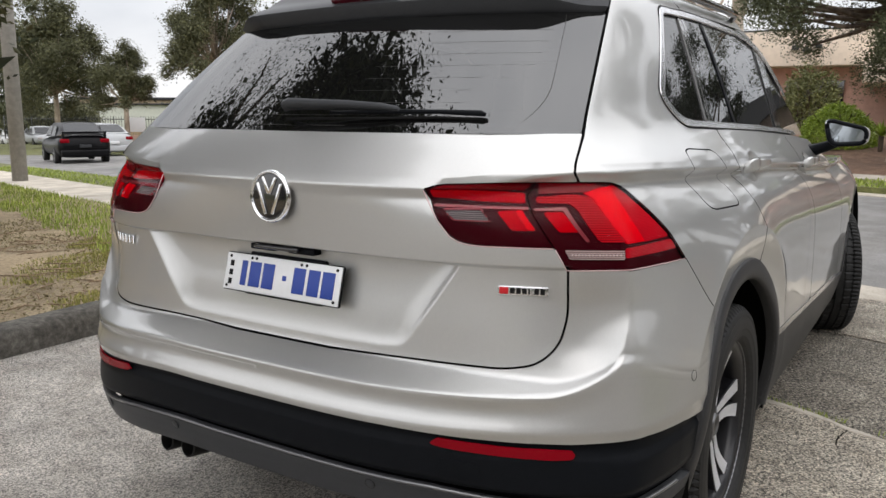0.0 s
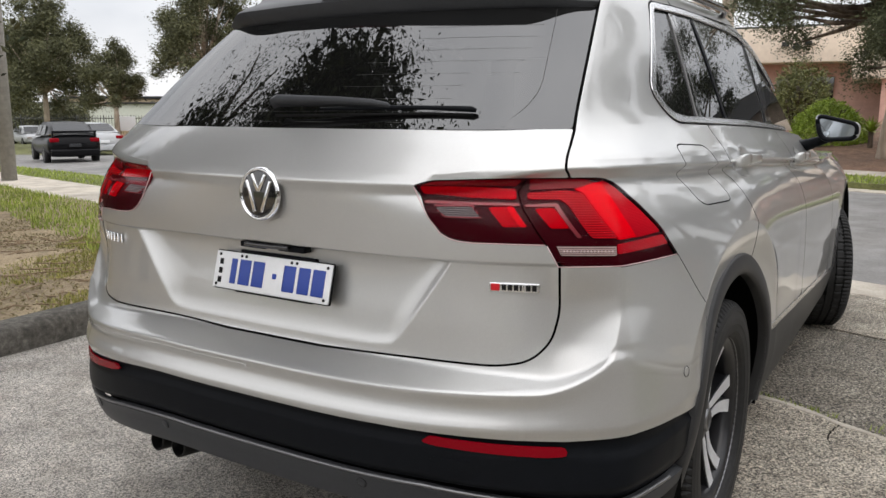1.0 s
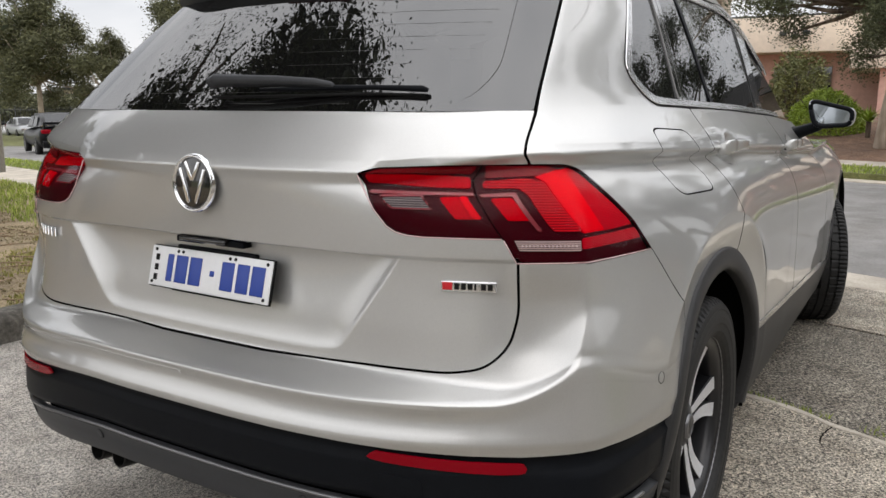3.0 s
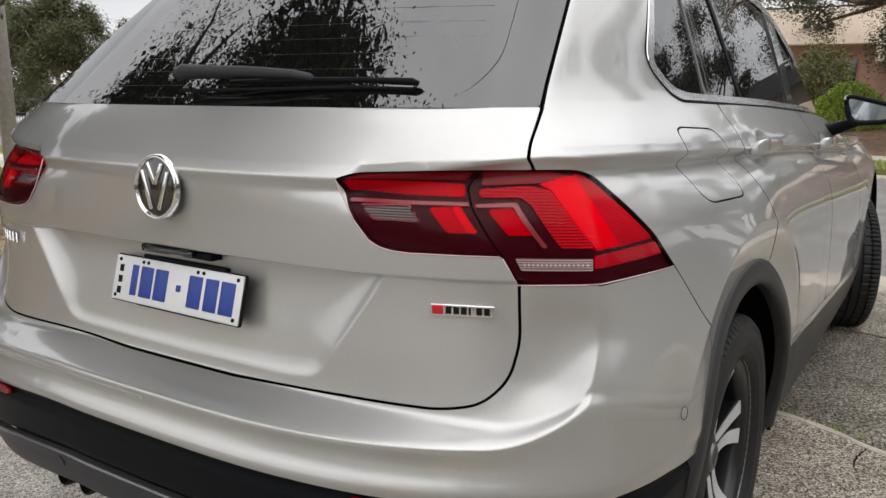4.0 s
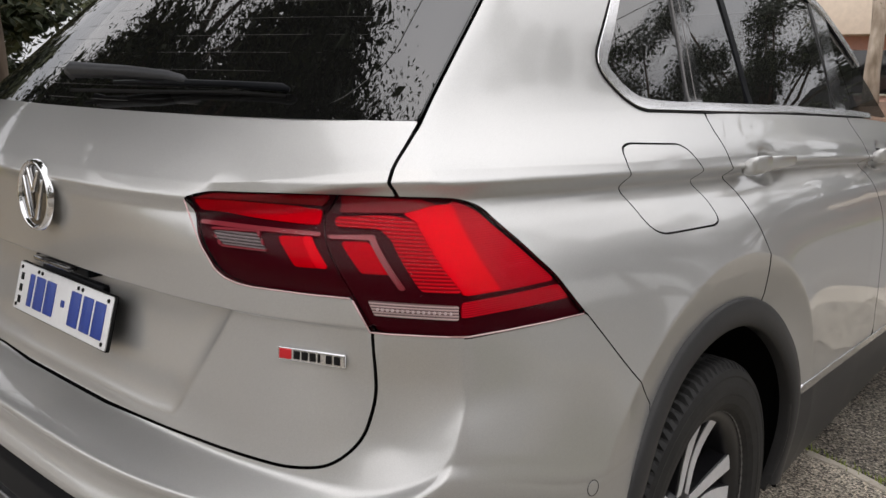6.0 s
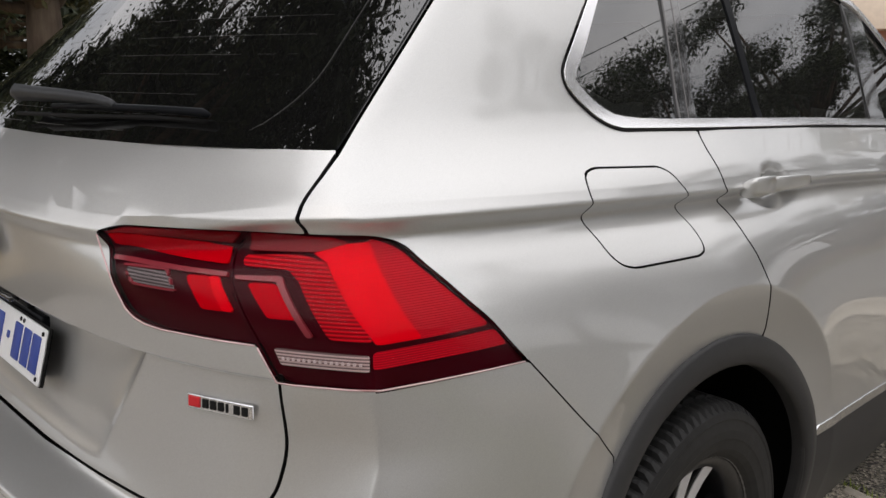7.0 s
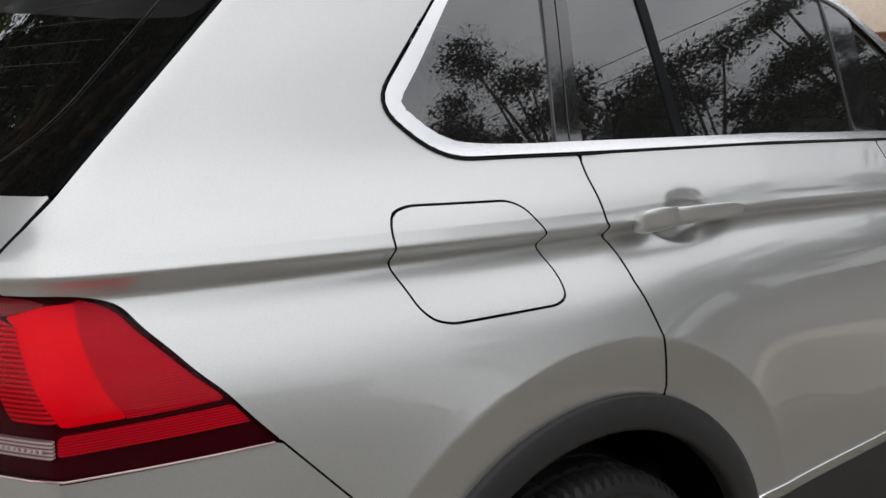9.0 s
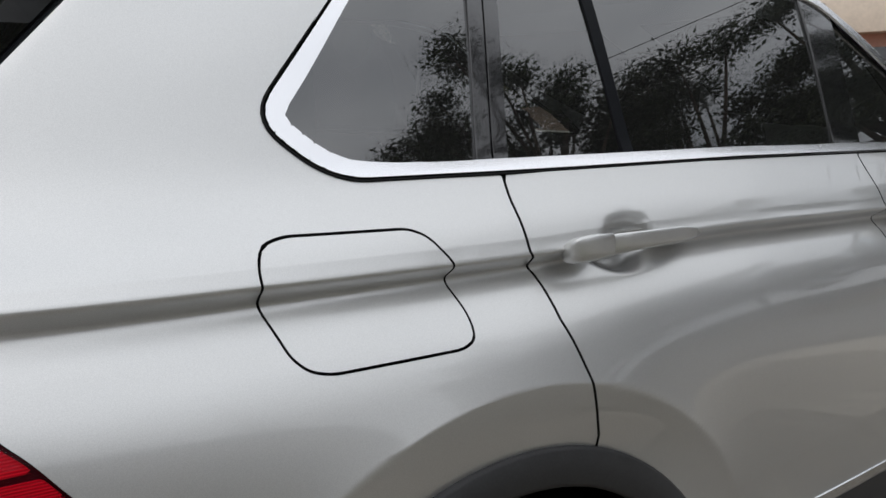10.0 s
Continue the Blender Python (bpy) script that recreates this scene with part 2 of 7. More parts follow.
SKIN_MID = [
    (0.870, 0.092, 3.5, 0.788, 0.258, 0.838, 0.880, 0.888, 0.009),
    (0.930, 0.086, 3.4, 0.780, 0.258, 0.824, 0.864, 0.873, 0.012),
    (0.980, 0.082, 3.2, 0.765, 0.258, 0.806, 0.840, 0.852, 0.018),
    (1.006, 0.080, 3.0, 0.743, 0.260, 0.779, 0.809, 0.823, 0.022),
    (1.026, 0.079, 2.8, 0.715, 0.270, 0.748, 0.777, 0.792, 0.026),
    (1.031, 0.0775, 2.78, 0.716, 0.2705, 0.752, 0.781, 0.797, 0.027),
    (1.043, 0.0735, 2.75, 0.7205, 0.273, 0.765, 0.799, 0.815, 0.028),
    (1.055, 0.068, 2.7, 0.725, 0.271, 0.775, 0.812, 0.828, 0.028),
    (1.064, 0.072, 2.7, 0.719, 0.272, 0.770, 0.808, 0.822, 0.028),
    (1.100, 0.101, 2.6, 0.697, 0.280, 0.746, 0.785, 0.797, 0.028),
    (1.152, 0.150, 2.5, 0.655, 0.306, 0.700, 0.733, 0.747, 0.022),
]
SKIN_TOP = [
    (1.200, 0.200, 2.5, 0.643, 0.356, 0.680, 0.714, 0.727, 0.020),
    (1.300, 0.304, 2.5, 0.619, 0.461, 0.652, 0.674, 0.689, 0.020),
    (1.400, 0.408, 2.5, 0.595, 0.566, 0.618, 0.632, 0.649, 0.020),
    (1.470, 0.481, 2.6, 0.578, 0.640, 0.592, 0.600, 0.617, 0.025),
    (1.530, 0.550, 2.8, 0.540, 0.710, 0.548, 0.555, 0.570, 0.040),
    (1.565, 0.640, 2.8, 0.440, 0.800, 0.445, 0.450, 0.460, 0.050),
    (1.580, 0.800, 2.5, 0.220, 1.000, 0.220, 0.222, 0.225, 0.050),
    (1.584, 1.000, 2.5, 0.020, 1.150, 0.020, 0.020, 0.020, 0.010),
]
N_REAR, N_SIDE, N_FRONT, N_NOSE = 150, 230, 60, 16
RIDGE = 1.055


def pchip(xs, ys, x):
    """Monotone cubic through ys (rows of values) at xs."""
    xs, ys = np.asarray(xs, float), np.asarray(ys, float)
    h, d = np.diff(xs), np.diff(ys, axis=0) / np.diff(xs).reshape(-1, *[1] * (ys.ndim - 1))
    m = np.zeros_like(ys)
    same = d[:-1] * d[1:] > 0
    w1, w2 = (2 * h[1:] + h[:-1]).reshape(-1, *[1] * (ys.ndim - 1)), (h[1:] + 2 * h[:-1]).reshape(-1, *[1] * (ys.ndim - 1))
    with np.errstate(divide="ignore", invalid="ignore"):
        m[1:-1] = np.where(same, (w1 + w2) / (w1 / d[:-1] + w2 / d[1:]), 0)
    m[0], m[-1] = d[0], d[-1]
    x = np.asarray(x, float)
    i = np.clip(np.searchsorted(xs, x) - 1, 0, len(xs) - 2)
    e = [1] * (ys.ndim - 1)
    t, hh = ((x - xs[i]) / h[i]).reshape(-1, *e), h[i].reshape(-1, *e)
    return ((1 + 2 * t) * (1 - t) ** 2 * ys[i] + t * (1 - t) ** 2 * hh * m[i]
            + t * t * (3 - 2 * t) * ys[i + 1] + t * t * (t - 1) * hh * m[i + 1])


def smooth01(a, b, x):
    t = np.clip((x - a) / (b - a), 0, 1)
    return t * t * (3 - 2 * t)


def outline(row):
    z, y0, p, xc, yc, x2, x9, x17, soft = row
    front = 4.22 if z < 1.02 else (4.05 if z < 1.05 else 2.78 - max(0, z - 1.064) * 2.05)
    k = 1 - (1 - np.linspace(0, 1, N_REAR)) ** 1.25
    rear = np.stack([xc * k, y0 + (yc - y0) * k ** p], 1)
    ys = np.linspace(yc, 1.9, N_SIDE + 1)[1:]
    knots = [(yc, xc), (yc + 0.2, x2), (max(0.95, yc + 0.35), x9), (1.7, x17), (2.4, x17 + 0.002), (3.4, x17 - 0.012), (4.3, x17 - 0.10)]
    ky, kx = np.array(knots).T
    side = np.stack([pchip(ky, kx, ys), ys], 1)
    yf = np.linspace(1.9, front, N_FRONT + 1)[1:]
    fore = np.stack([pchip(ky, kx, yf), yf], 1)
    k = np.linspace(1, 0, N_NOSE + 1)[1:]
    nose = np.stack([fore[-1, 0] * k, front + (0.22 if z < 1.05 else 0.16) * (1 - k ** 2.5)], 1)
    pts = np.concatenate([rear, side, fore, nose])
    # round the corners by averaging along the outline
    s = np.concatenate([[0], np.cumsum(np.linalg.norm(np.diff(pts, axis=0), axis=1))])
    near = np.abs(s - s[N_REAR - 1]) < 0.22
    out = pts.copy()
    for i in np.where(near)[0]:
        w = np.exp(-0.5 * ((s - s[i]) / soft) ** 2) * np.gradient(s)
        lim = min(s[i], 0.25)
        w[np.abs(s - s[i]) > lim] = 0
        if w.sum() > 0:
            out[i] = (w[:, None] * pts).sum(0) / w.sum()
    return np.concatenate([out, np.full((len(out), 1), z)], 1)


def skin():
    rows = SKIN_LOW + SKIN_MID + SKIN_TOP
    lines = np.array([outline(r) for r in rows])
    zs = np.array([r[0] for r in rows])
    # heights: close together round the sharp edges
    v = [np.arange(0.270, 0.388, 0.0148), np.arange(0.388, 0.470, 0.0036), np.arange(0.470, 0.62, 0.010), np.arange(0.620, 0.672, 0.0022),
         np.arange(0.672, 0.873, 0.006), np.arange(0.873, 0.896, 0.0022), np.arange(0.896, 1.035, 0.0027), np.arange(1.035, 1.075, 0.0028),
         np.arange(1.075, 1.16, 0.008), np.arange(1.16, 1.50, 0.011), np.linspace(1.50, 1.584, 16)]
    v = np.concatenate(v)
    P = pchip(zs, lines, v)
    P[..., 2] = v[:, None]
    # fair the surface between its edges, up and down and along the sides
    away = np.min([np.abs(v - e) for e in (0.432, 0.552, 0.634, 0.640, 0.661, 0.668, 1.055, 1.560)], axis=0)
    sig = 0.026 * np.clip((away - 0.006) / 0.05, 0.02, 1)
    W = np.exp(-0.5 * ((v[:, None] - v[None, :]) / sig[:, None]) ** 2) * np.gradient(v)[None, :]
    lim = np.minimum(v - v[0], v[-1] - v) + 1e-6
    W[np.abs(v[:, None] - v[None, :]) > np.minimum(lim, away + 1e-6)[:, None]] = 0
    W /= W.sum(1, keepdims=True)
    P[..., :2] = np.einsum("ij,jkc->ikc", W, P[..., :2])
    c0, c1 = N_REAR - 1, N_REAR + N_SIDE + N_FRONT - 4
    k = np.arange(-60, 61)
    for c in range(c0 + 2, c1):
        s = min(22.0, 0.40 * (c - c0), 0.40 * (c1 - c))
        g = np.exp(-0.5 * (k / s) ** 2) * (np.abs(k) <= min(c - c0, c1 - c))
        if c == c0 + 2:
            X0 = P[..., 0].copy()
        P[:, c, 0] = (X0[:, np.clip(c + k, 0, X0.shape[1] - 1)] * g).sum(1) / g.sum()
    x, y, z = P[..., 0].copy(), P[..., 1].copy(), P[..., 2].copy()
    col = np.arange(P.shape[1])[None, :] + 0 * z
    rear = col < N_REAR
    q = np.where(rear, x, x[:, N_REAR - 1:N_REAR] + (y - y[:, N_REAR - 1:N_REAR]))
    # the shoulder edge is not level: lower across the tailgate, falling towards the bonnet
    near = np.exp(-((z - RIDGE) / np.where(rear, 0.050, 0.050)) ** 2)
    lift = np.where(rear, -0.018 + 0.038 * smooth01(0.40, 0.72, x),
                    np.interp(y, [0.25, 0.43, 0.67, 0.95, 1.06], [0.020, 0.016, 0.007, -0.004, -0.008]))
    fall = np.where(rear, 0, -0.030 * np.clip(y - 1.15, 0, 0.35) - 0.055 * np.clip(y - 1.5, 0, 1.4))
    P[..., 2] += near * lift + fall * smooth01(0.55, 1.0, z) * (1 - smooth01(1.16, 1.40, z))
    # the bumper's crest turns up round the lower corner of the tailgate
    rise = 0.060 * np.clip((q - 0.66) / 0.13, 0, 1) ** 2 * (1 - smooth01(0.79, 1.05, q))
    P[..., 2] += rise * smooth01(0.565, 0.637, z) * (1 - smooth01(0.667, 0.872, z))
    # step under the brow of the tailgate, and the flares round the wheels
    n = normals(P)
    off = np.zeros_like(z)
    step = (1 - smooth01(0.882, 0.889, z)) * smooth01(0.74, 0.882, z)
    off -= 0.009 * step * np.where(rear, 1 - smooth01(0.66, 0.70, x), 0)
    # the brow over the lamp is cut back below its edge
    brow = np.interp(x, [0.0, 0.392, 0.432, 0.70], [1.0, 1.037, 1.064, 1.075])
    P[..., 1] += np.where(rear, 0.55 * np.clip(brow - P[..., 2], 0, 0.024), 0) * smooth01(0.390, 0.440, x) * (1 - smooth01(0.60, 0.72, x)) * smooth01(0.985, 1.035, z)
    n = normals(P)
    # hollow flank between the tailgate and the bumper's corner edge
    d = inside(rounded([(0.30, 0.640), (0.705, 0.640, .05), (0.770, 0.682, .05), (0.789, 0.740, .05), (0.789, 1.0), (0.30, 1.0)], 0.0), q, P[..., 2])
    off -= 0.017 * (1 - np.exp(-np.maximum(d, 0) / 0.050)) * (1 - smooth01(0.80, 0.885, z)) * smooth01(0.60, 0.73, q) * smooth01(0.652, 0.735, P[..., 2])
    for yw in (0.938, 3.600):
        r = np.hypot(y - yw, z - 0.368) - 0.530
        lip = 0.012 * (0.3 + 0.7 * smooth01(0.55, 0.75, z))
        flare = np.where(r > 0, lip * np.exp(-np.maximum(r, 0) / 0.055), lip + 0.33 * np.minimum(r, 0) * (0.05 + 0.95 * smooth01(0.55, 0.80, z)))
        off += np.where(rear, 0, np.maximum(flare, -0.030)) * (1 - smooth01(0.93, 1.0, z)) * smooth01(0.33, 0.52, np.where(yw > 2, 1.0, y))
    P += n * off[..., None]
    return P, q, col


def normals(P):
    du, dv = np.gradient(P, axis=1), np.gradient(P, axis=0)
    n = np.cross(du, dv)
    return n / np.maximum(np.linalg.norm(n, axis=2, keepdims=True), 1e-9)


def rounded(pts, radius):
    """The outline of a polygon with rounded corners. A point may carry its own radius."""
    out = []
    n = len(pts)
    for i in range(n):
        a, b, c = (np.array(pts[k % n][:2], float) for k in (i - 1, i, i + 1))
        r = pts[i][2] if len(pts[i]) > 2 else radius
        la, lc = np.linalg.norm(a - b), np.linalg.norm(c - b)
        r = min(r, 0.45 * la, 0.45 * lc)
        if r < 1e-4:
            out.append(b)
            continue
        p0, p1 = b + (a - b) / la * r, b + (c - b) / lc * r
        for t in np.linspace(0, 1, 8):
            out.append((1 - t) ** 2 * p0 + 2 * t * (1 - t) * b + t * t * p1)
    return np.array(out)


def inside(poly, u, v):
    """Signed distance to a polygon: positive inside."""
    p = np.stack([u, v], -1)
    best, wind = np.full(u.shape, 9.0), np.zeros(u.shape, bool)
    for a, b in zip(poly, np.roll(poly, -1, axis=0)):
        e, w = b - a, p - a
        t = np.clip((w @ e) / max(e @ e, 1e-12), 0, 1)
        best = np.minimum(best, np.linalg.norm(w - t[..., None] * e, axis=-1))
        cross = (a[1] > p[..., 1]) != (b[1] > p[..., 1])
        with np.errstate(divide="ignore", invalid="ignore"):
            wind ^= cross & (p[..., 0] < (b[0] - a[0]) * (p[..., 1] - a[1]) / (b[1] - a[1]) + a[0])
    return np.where(wind, best, -best)


SKIN_P, SKIN_Q, SKIN_C = skin()
SKIN_N = normals(SKIN_P)
SKIN_N[:, 0, 0] = 0.0
# the way in which edges are folded: the normals, evened out
SKIN_IN = SKIN_N.copy()
for axis in (0, 1):
    pad = np.concatenate([np.repeat(SKIN_IN.take([0], axis), 8, axis), SKIN_IN, np.repeat(SKIN_IN.take([-1], axis), 8, axis)], axis)
    SKIN_IN = sum(np.roll(pad, k, axis) for k in range(-8, 9)).take(range(8, 8 + SKIN_IN.shape[axis]), axis) / 17
SX, SY, SZ = SKIN_P[..., 0], SKIN_P[..., 1], SKIN_P[..., 2]
IS_SIDE = SKIN_C >= N_REAR - 1


def on_skin(a, z, along="q"):
    """The point and normal of the skin at a height: along q from the rear, or along y on the side."""
    u = SKIN_Q if along == "q" else np.where(IS_SIDE, SY, 99)
    d = (u - a) ** 2 + (SZ - z) ** 2
    near = np.argsort(d.reshape(-1))[:9]
    A = np.stack([np.ones(9), u.reshape(-1)[near] - a, SZ.reshape(-1)[near] - z], 1)
    p = np.linalg.lstsq(A, SKIN_P.reshape(-1, 3)[near], rcond=None)[0][0]
    n = SKIN_N.reshape(-1, 3)[near].mean(0)
    return Vector(p), Vector(n).normalized()


def skin_frame(a, z, along="q", lift=0.0):
    """A pose on the skin: x to the right as one faces it, z up, y into the body."""
    p, n = on_skin(a, z, along)
    right = Vector((0, 0, 1)).cross(n).normalized()
    up = n.cross(right)
    m = Matrix((right, -n, up)).transposed().to_4x4()
    m.translation = p + n * lift
    return m


def clip(keep, off=0.0, depth=0.0, outward=False, stride=1):
    """The piece of the skin where keep > 0: points and normals, raised by off along the normal; depth: its edges are folded in that far."""
    keep = np.broadcast_to(keep, SX.shape)
    off = np.broadcast_to(np.asarray(off, float), SX.shape)
    nv, nu = SX.shape
    pts = SKIN_P + (np.array((1.0, 0, 0)) if outward else SKIN_N) * off[..., None]
    nrm = SKIN_N
    if np.ptp(off) > 1e-6:
        nrm = normals(pts)
        nrm[:, 0, 0] = 0.0
    idx = np.arange(nv * nu).reshape(nv, nu)[::stride, ::stride]
    a, b, c, d = idx[:-1, :-1], idx[:-1, 1:], idx[1:, 1:], idx[1:, :-1]
    quads = np.stack([a, b, c, d], -1).reshape(-1, 4)
    k = keep.reshape(-1)
    kq = k[quads]
    full, part_in = (kq > 0).all(1), (kq > 0).any(1)
    V, N, D = pts.reshape(-1, 3), nrm.reshape(-1, 3), SKIN_IN.reshape(-1, 3)
    faces = [tuple(f) for f in quads[full]]
    extra_v, extra_n, extra_d, cuts = [], [], [], {}
    base = nv * nu

    def cut(i, j):
        key = (min(i, j), max(i, j))
        if key not in cuts:
            t = k[i] / (k[i] - k[j])
            cuts[key] = base + len(extra_v)
            extra_v.append(V[i] * (1 - t) + V[j] * t)
            extra_n.append(N[i] * (1 - t) + N[j] * t)
            extra_d.append(D[i] * (1 - t) + D[j] * t)
        return cuts[key]

    for quad in quads[part_in & ~full]:
        for tri in ((quad[0], quad[1], quad[2]), (quad[0], quad[2], quad[3])):
            poly = []
            for m in range(3):
                i, j = tri[m], tri[(m + 1) % 3]
                if k[i] > 0:
                    poly.append(i)
                if (k[i] > 0) != (k[j] > 0):
                    poly.append(cut(i, j))
            if len(poly) >= 3:
                faces.append(tuple(poly))
    if extra_v:
        V, N, D = np.concatenate([V, extra_v]), np.concatenate([N, extra_n]), np.concatenate([D, extra_d])
    used = sorted({i for f in faces for i in f})
    remap = {i: m for m, i in enumerate(used)}
    V, N, D = V[used], N[used], D[used]
    faces = [tuple(remap[i] for i in f) for f in faces]
    if depth:
        seen = {}
        for f in faces:
            for i, j in zip(f, f[1:] + f[:1]):
                seen[(i, j)] = True
        rim = [(i, j) for i, j in seen if (j, i) not in seen]
        rim = [(i, j) for i, j in rim if not (abs(V[i][0]) < 2e-3 and abs(V[j][0]) < 2e-3)]
        rv = sorted({i for e in rim for i in e})
        n0 = len(V)
        top, low = {i: n0 + m for m, i in enumerate(rv)}, {i: n0 + len(rv) + m for m, i in enumerate(rv)}
        N = N / np.linalg.norm(N, axis=1, keepdims=True)
        D = D / np.linalg.norm(D, axis=1, keepdims=True)
        V = np.concatenate([V, V[rv], V[rv] - (np.array((1.0, 0, 0)) if outward else D[rv]) * depth])
        # the folded edge turns away from the piece
        edge = np.zeros((len(rv), 3))
        where = {i: m for m, i in enumerate(rv)}
        for i, j in rim:
            o = np.cross(V[j] - V[i], N[i])
            o /= max(np.linalg.norm(o), 1e-9)
            edge[where[i]] += o
            edge[where[j]] += o
        edge /= np.maximum(np.linalg.norm(edge, axis=1, keepdims=True), 1e-9)
        soft = edge + 0.8 * N[rv]
        soft /= np.linalg.norm(soft, axis=1, keepdims=True)
        N = np.concatenate([N, soft, edge])
        faces += [(top[j], top[i], low[i], low[j]) for i, j in rim]
    return V, N, faces, len(rim) if depth else 0


def left_half(V):
    """The left half mirrors the right, but for its rear corner, which stands a little further back."""
    x, y = V[:, 0], V[:, 1]
    out = V * (-1, 1, 1)
    out[:, 1] -= 0.050 * smooth01(0.25, 0.66, x) * (1 - smooth01(0.40, 0.75, y))
    return out


def left_pose(m):
    """A pose on the right half, carried over to the left."""
    out = Matrix.Diagonal((-1, 1, 1, 1)) @ m @ Matrix.Diagonal((-1, 1, 1, 1))
    out.translation = left_half(np.array([m.translation]))[0]
    return out


def even_sheet(mask, axis):
    """A low polynomial through a stretch of the skin, for panes: place and normal along x (side) or y (rear)."""
    p = SKIN_P[mask]
    u, w = (p[:, 1] - 1.5, p[:, 2] - 1.3) if axis == 0 else (p[:, 0], p[:, 2] - 1.3)

    def terms(u, w):
        if axis == 0:
            return np.stack([1 + 0 * u, u, w, u * u, u * w, w * w, u ** 3], 1), np.stack([0 * u, 1 + 0 * u, 0 * u, 2 * u, w, 0 * u, 3 * u * u], 1), np.stack([0 * u, 0 * u, 1 + 0 * u, 0 * u, u, 2 * w, 0 * u], 1)
        return np.stack([1 + 0 * u, w, u * u, u ** 4, w * w, u * u * w], 1), np.stack([0 * u, 0 * u, 2 * u, 4 * u ** 3, 0 * u, 2 * u * w], 1), np.stack([0 * u, 1 + 0 * u, 0 * u, 0 * u, 2 * w, u * u], 1)

    c = np.linalg.lstsq(terms(u, w)[0], p[:, axis], rcond=None)[0]

    def place(V, off):
        u, w = (V[:, 1] - 1.5, V[:, 2] - 1.3) if axis == 0 else (V[:, 0], V[:, 2] - 1.3)
        f, fu, fw = (t @ c for t in terms(u, w))
        V = V.copy()
        n = np.stack([1 + 0 * fu, -fu, -fw], 1) if axis == 0 else np.stack([0.5 * fu, -1 + 0 * fu, fw], 1)
        n /= np.linalg.norm(n, axis=1, keepdims=True)
        V[:, axis] = f + off * (1 if axis == 0 else -1)
        return V, n

    return place


def panel(name, keep, mat, parent, off=0.0, depth=0.006, label="", side="both", join=False, outward=False, even=None, stride=1):
    """Parts cut from the skin. side: both, right or left; join: the two halves become one mesh across the centre line."""
    V, N, faces, folded = clip(keep, off, depth, outward, stride)
    if even:
        V, N = even(V, off)
    # folded edges of painted panels are coloured black for the shade in the gaps
    skirt = np.zeros(len(faces), np.int32)
    if folded and mat == PAINT:
        skirt[-folded:] = 1
    made = []
    V2, N2, F2 = left_half(V), N * (-1, 1, 1), [f[::-1] for f in faces]
    sets = {"right": [(V, N, faces)], "left": [(V2, N2, F2)], "both": [(V, N, faces), (V2, N2, F2)]}[side]
    if join:
        sets = [(np.concatenate([V, V2]), np.concatenate([N, N2]), faces + [tuple(i + len(V) for i in f) for f in F2])]
    for v, n, f in sets:
        me = bpy.data.meshes.new(name)
        me.from_pydata(v.tolist(), [], f)
        me.polygons.foreach_set("use_smooth", [True] * len(me.polygons))
        n = n / np.maximum(np.linalg.norm(n, axis=1, keepdims=True), 1e-9)
        me.normals_split_custom_set_from_vertices(n.tolist())
        me.materials.append(mat)
        if skirt.any():
            me.materials.append(RUBBER_AND_GAP)
            me.polygons.foreach_set("material_index", np.tile(skirt, len(me.polygons) // len(skirt)))
        ob = new(name, me)
        ob.parent = parent
        if label:
            tagged(ob, label)
        made.append(ob)
    return made

# ---- the car ----
car = thing("car", "silver-beige compact SUV with closed tailgate parked on the driveway", "car")


def at_height(table, z):
    """A seam's coordinate for each height, from (height, value) pairs."""
    zs, vs = zip(*sorted(table))
    return np.interp(z, zs, vs)


def least(*fs):
    out = np.asarray(fs[0])
    for f in fs[1:]:
        out = np.minimum(out, f)
    return out


GAP = 0.0023
HUB_Y, HUB_Z, FRONT_Y = 0.936, 0.340, 3.600
ARCH_Y, ARCH_Z = 0.938, 0.368

# outlines in (q, z): q is x across the rear and runs on along the side past the corner
LAMP = rounded([(0.392, 1.037, .004), (0.420, 1.047, .015), (0.537, 1.0525, .02), (0.705, 1.0555, .02), (0.740, 1.0525, .03), (0.785, 1.040, .03), (0.870, 0.989, .02),
                (0.935, 0.944, .02), (0.996, 0.882, .004), (0.787, 0.884, .01), (0.679, 0.8825, .003), (0.656, 0.926, .003), (0.510, 0.926, .03), (0.459, 0.936, .02), (0.426, 0.973, .02)], 0.01)
GATE = rounded([(-0.6, 1.60), (0.545, 1.60), (0.578, 1.47), (0.655, 1.150, .01), (0.676, 1.052), (0.681, 0.888), (0.684, 0.79, .02), (0.672, 0.728, .04),
                (0.635, 0.690, .04), (0.575, 0.677, .03), (0.40, 0.674), (0.15, 0.665), (-0.6, 0.664)], 0.0)
REAR_GLASS = rounded([(-0.6, 1.600), (0.545, 1.600), (0.578, 1.47), (0.6535, 1.150, .006), (0.35, 1.148), (-0.6, 1.148)], 0.0)
FLAP = rounded([(0.660, 1.060, .012), (0.663, 1.084, .010), (0.674, 1.101, .012), (0.701, 1.107, .015), (0.858, 1.099, .020), (0.880, 1.089, .012), (0.904, 1.056, .010), (0.907, 1.030, .012), (0.914, 0.988, .015), (0.908, 0.966, .010), (0.886, 0.9595, .012), (0.716, 0.964, .015), (0.692, 0.971, .012), (0.678, 0.986, .012), (0.664, 1.034, .012)], 0.02)
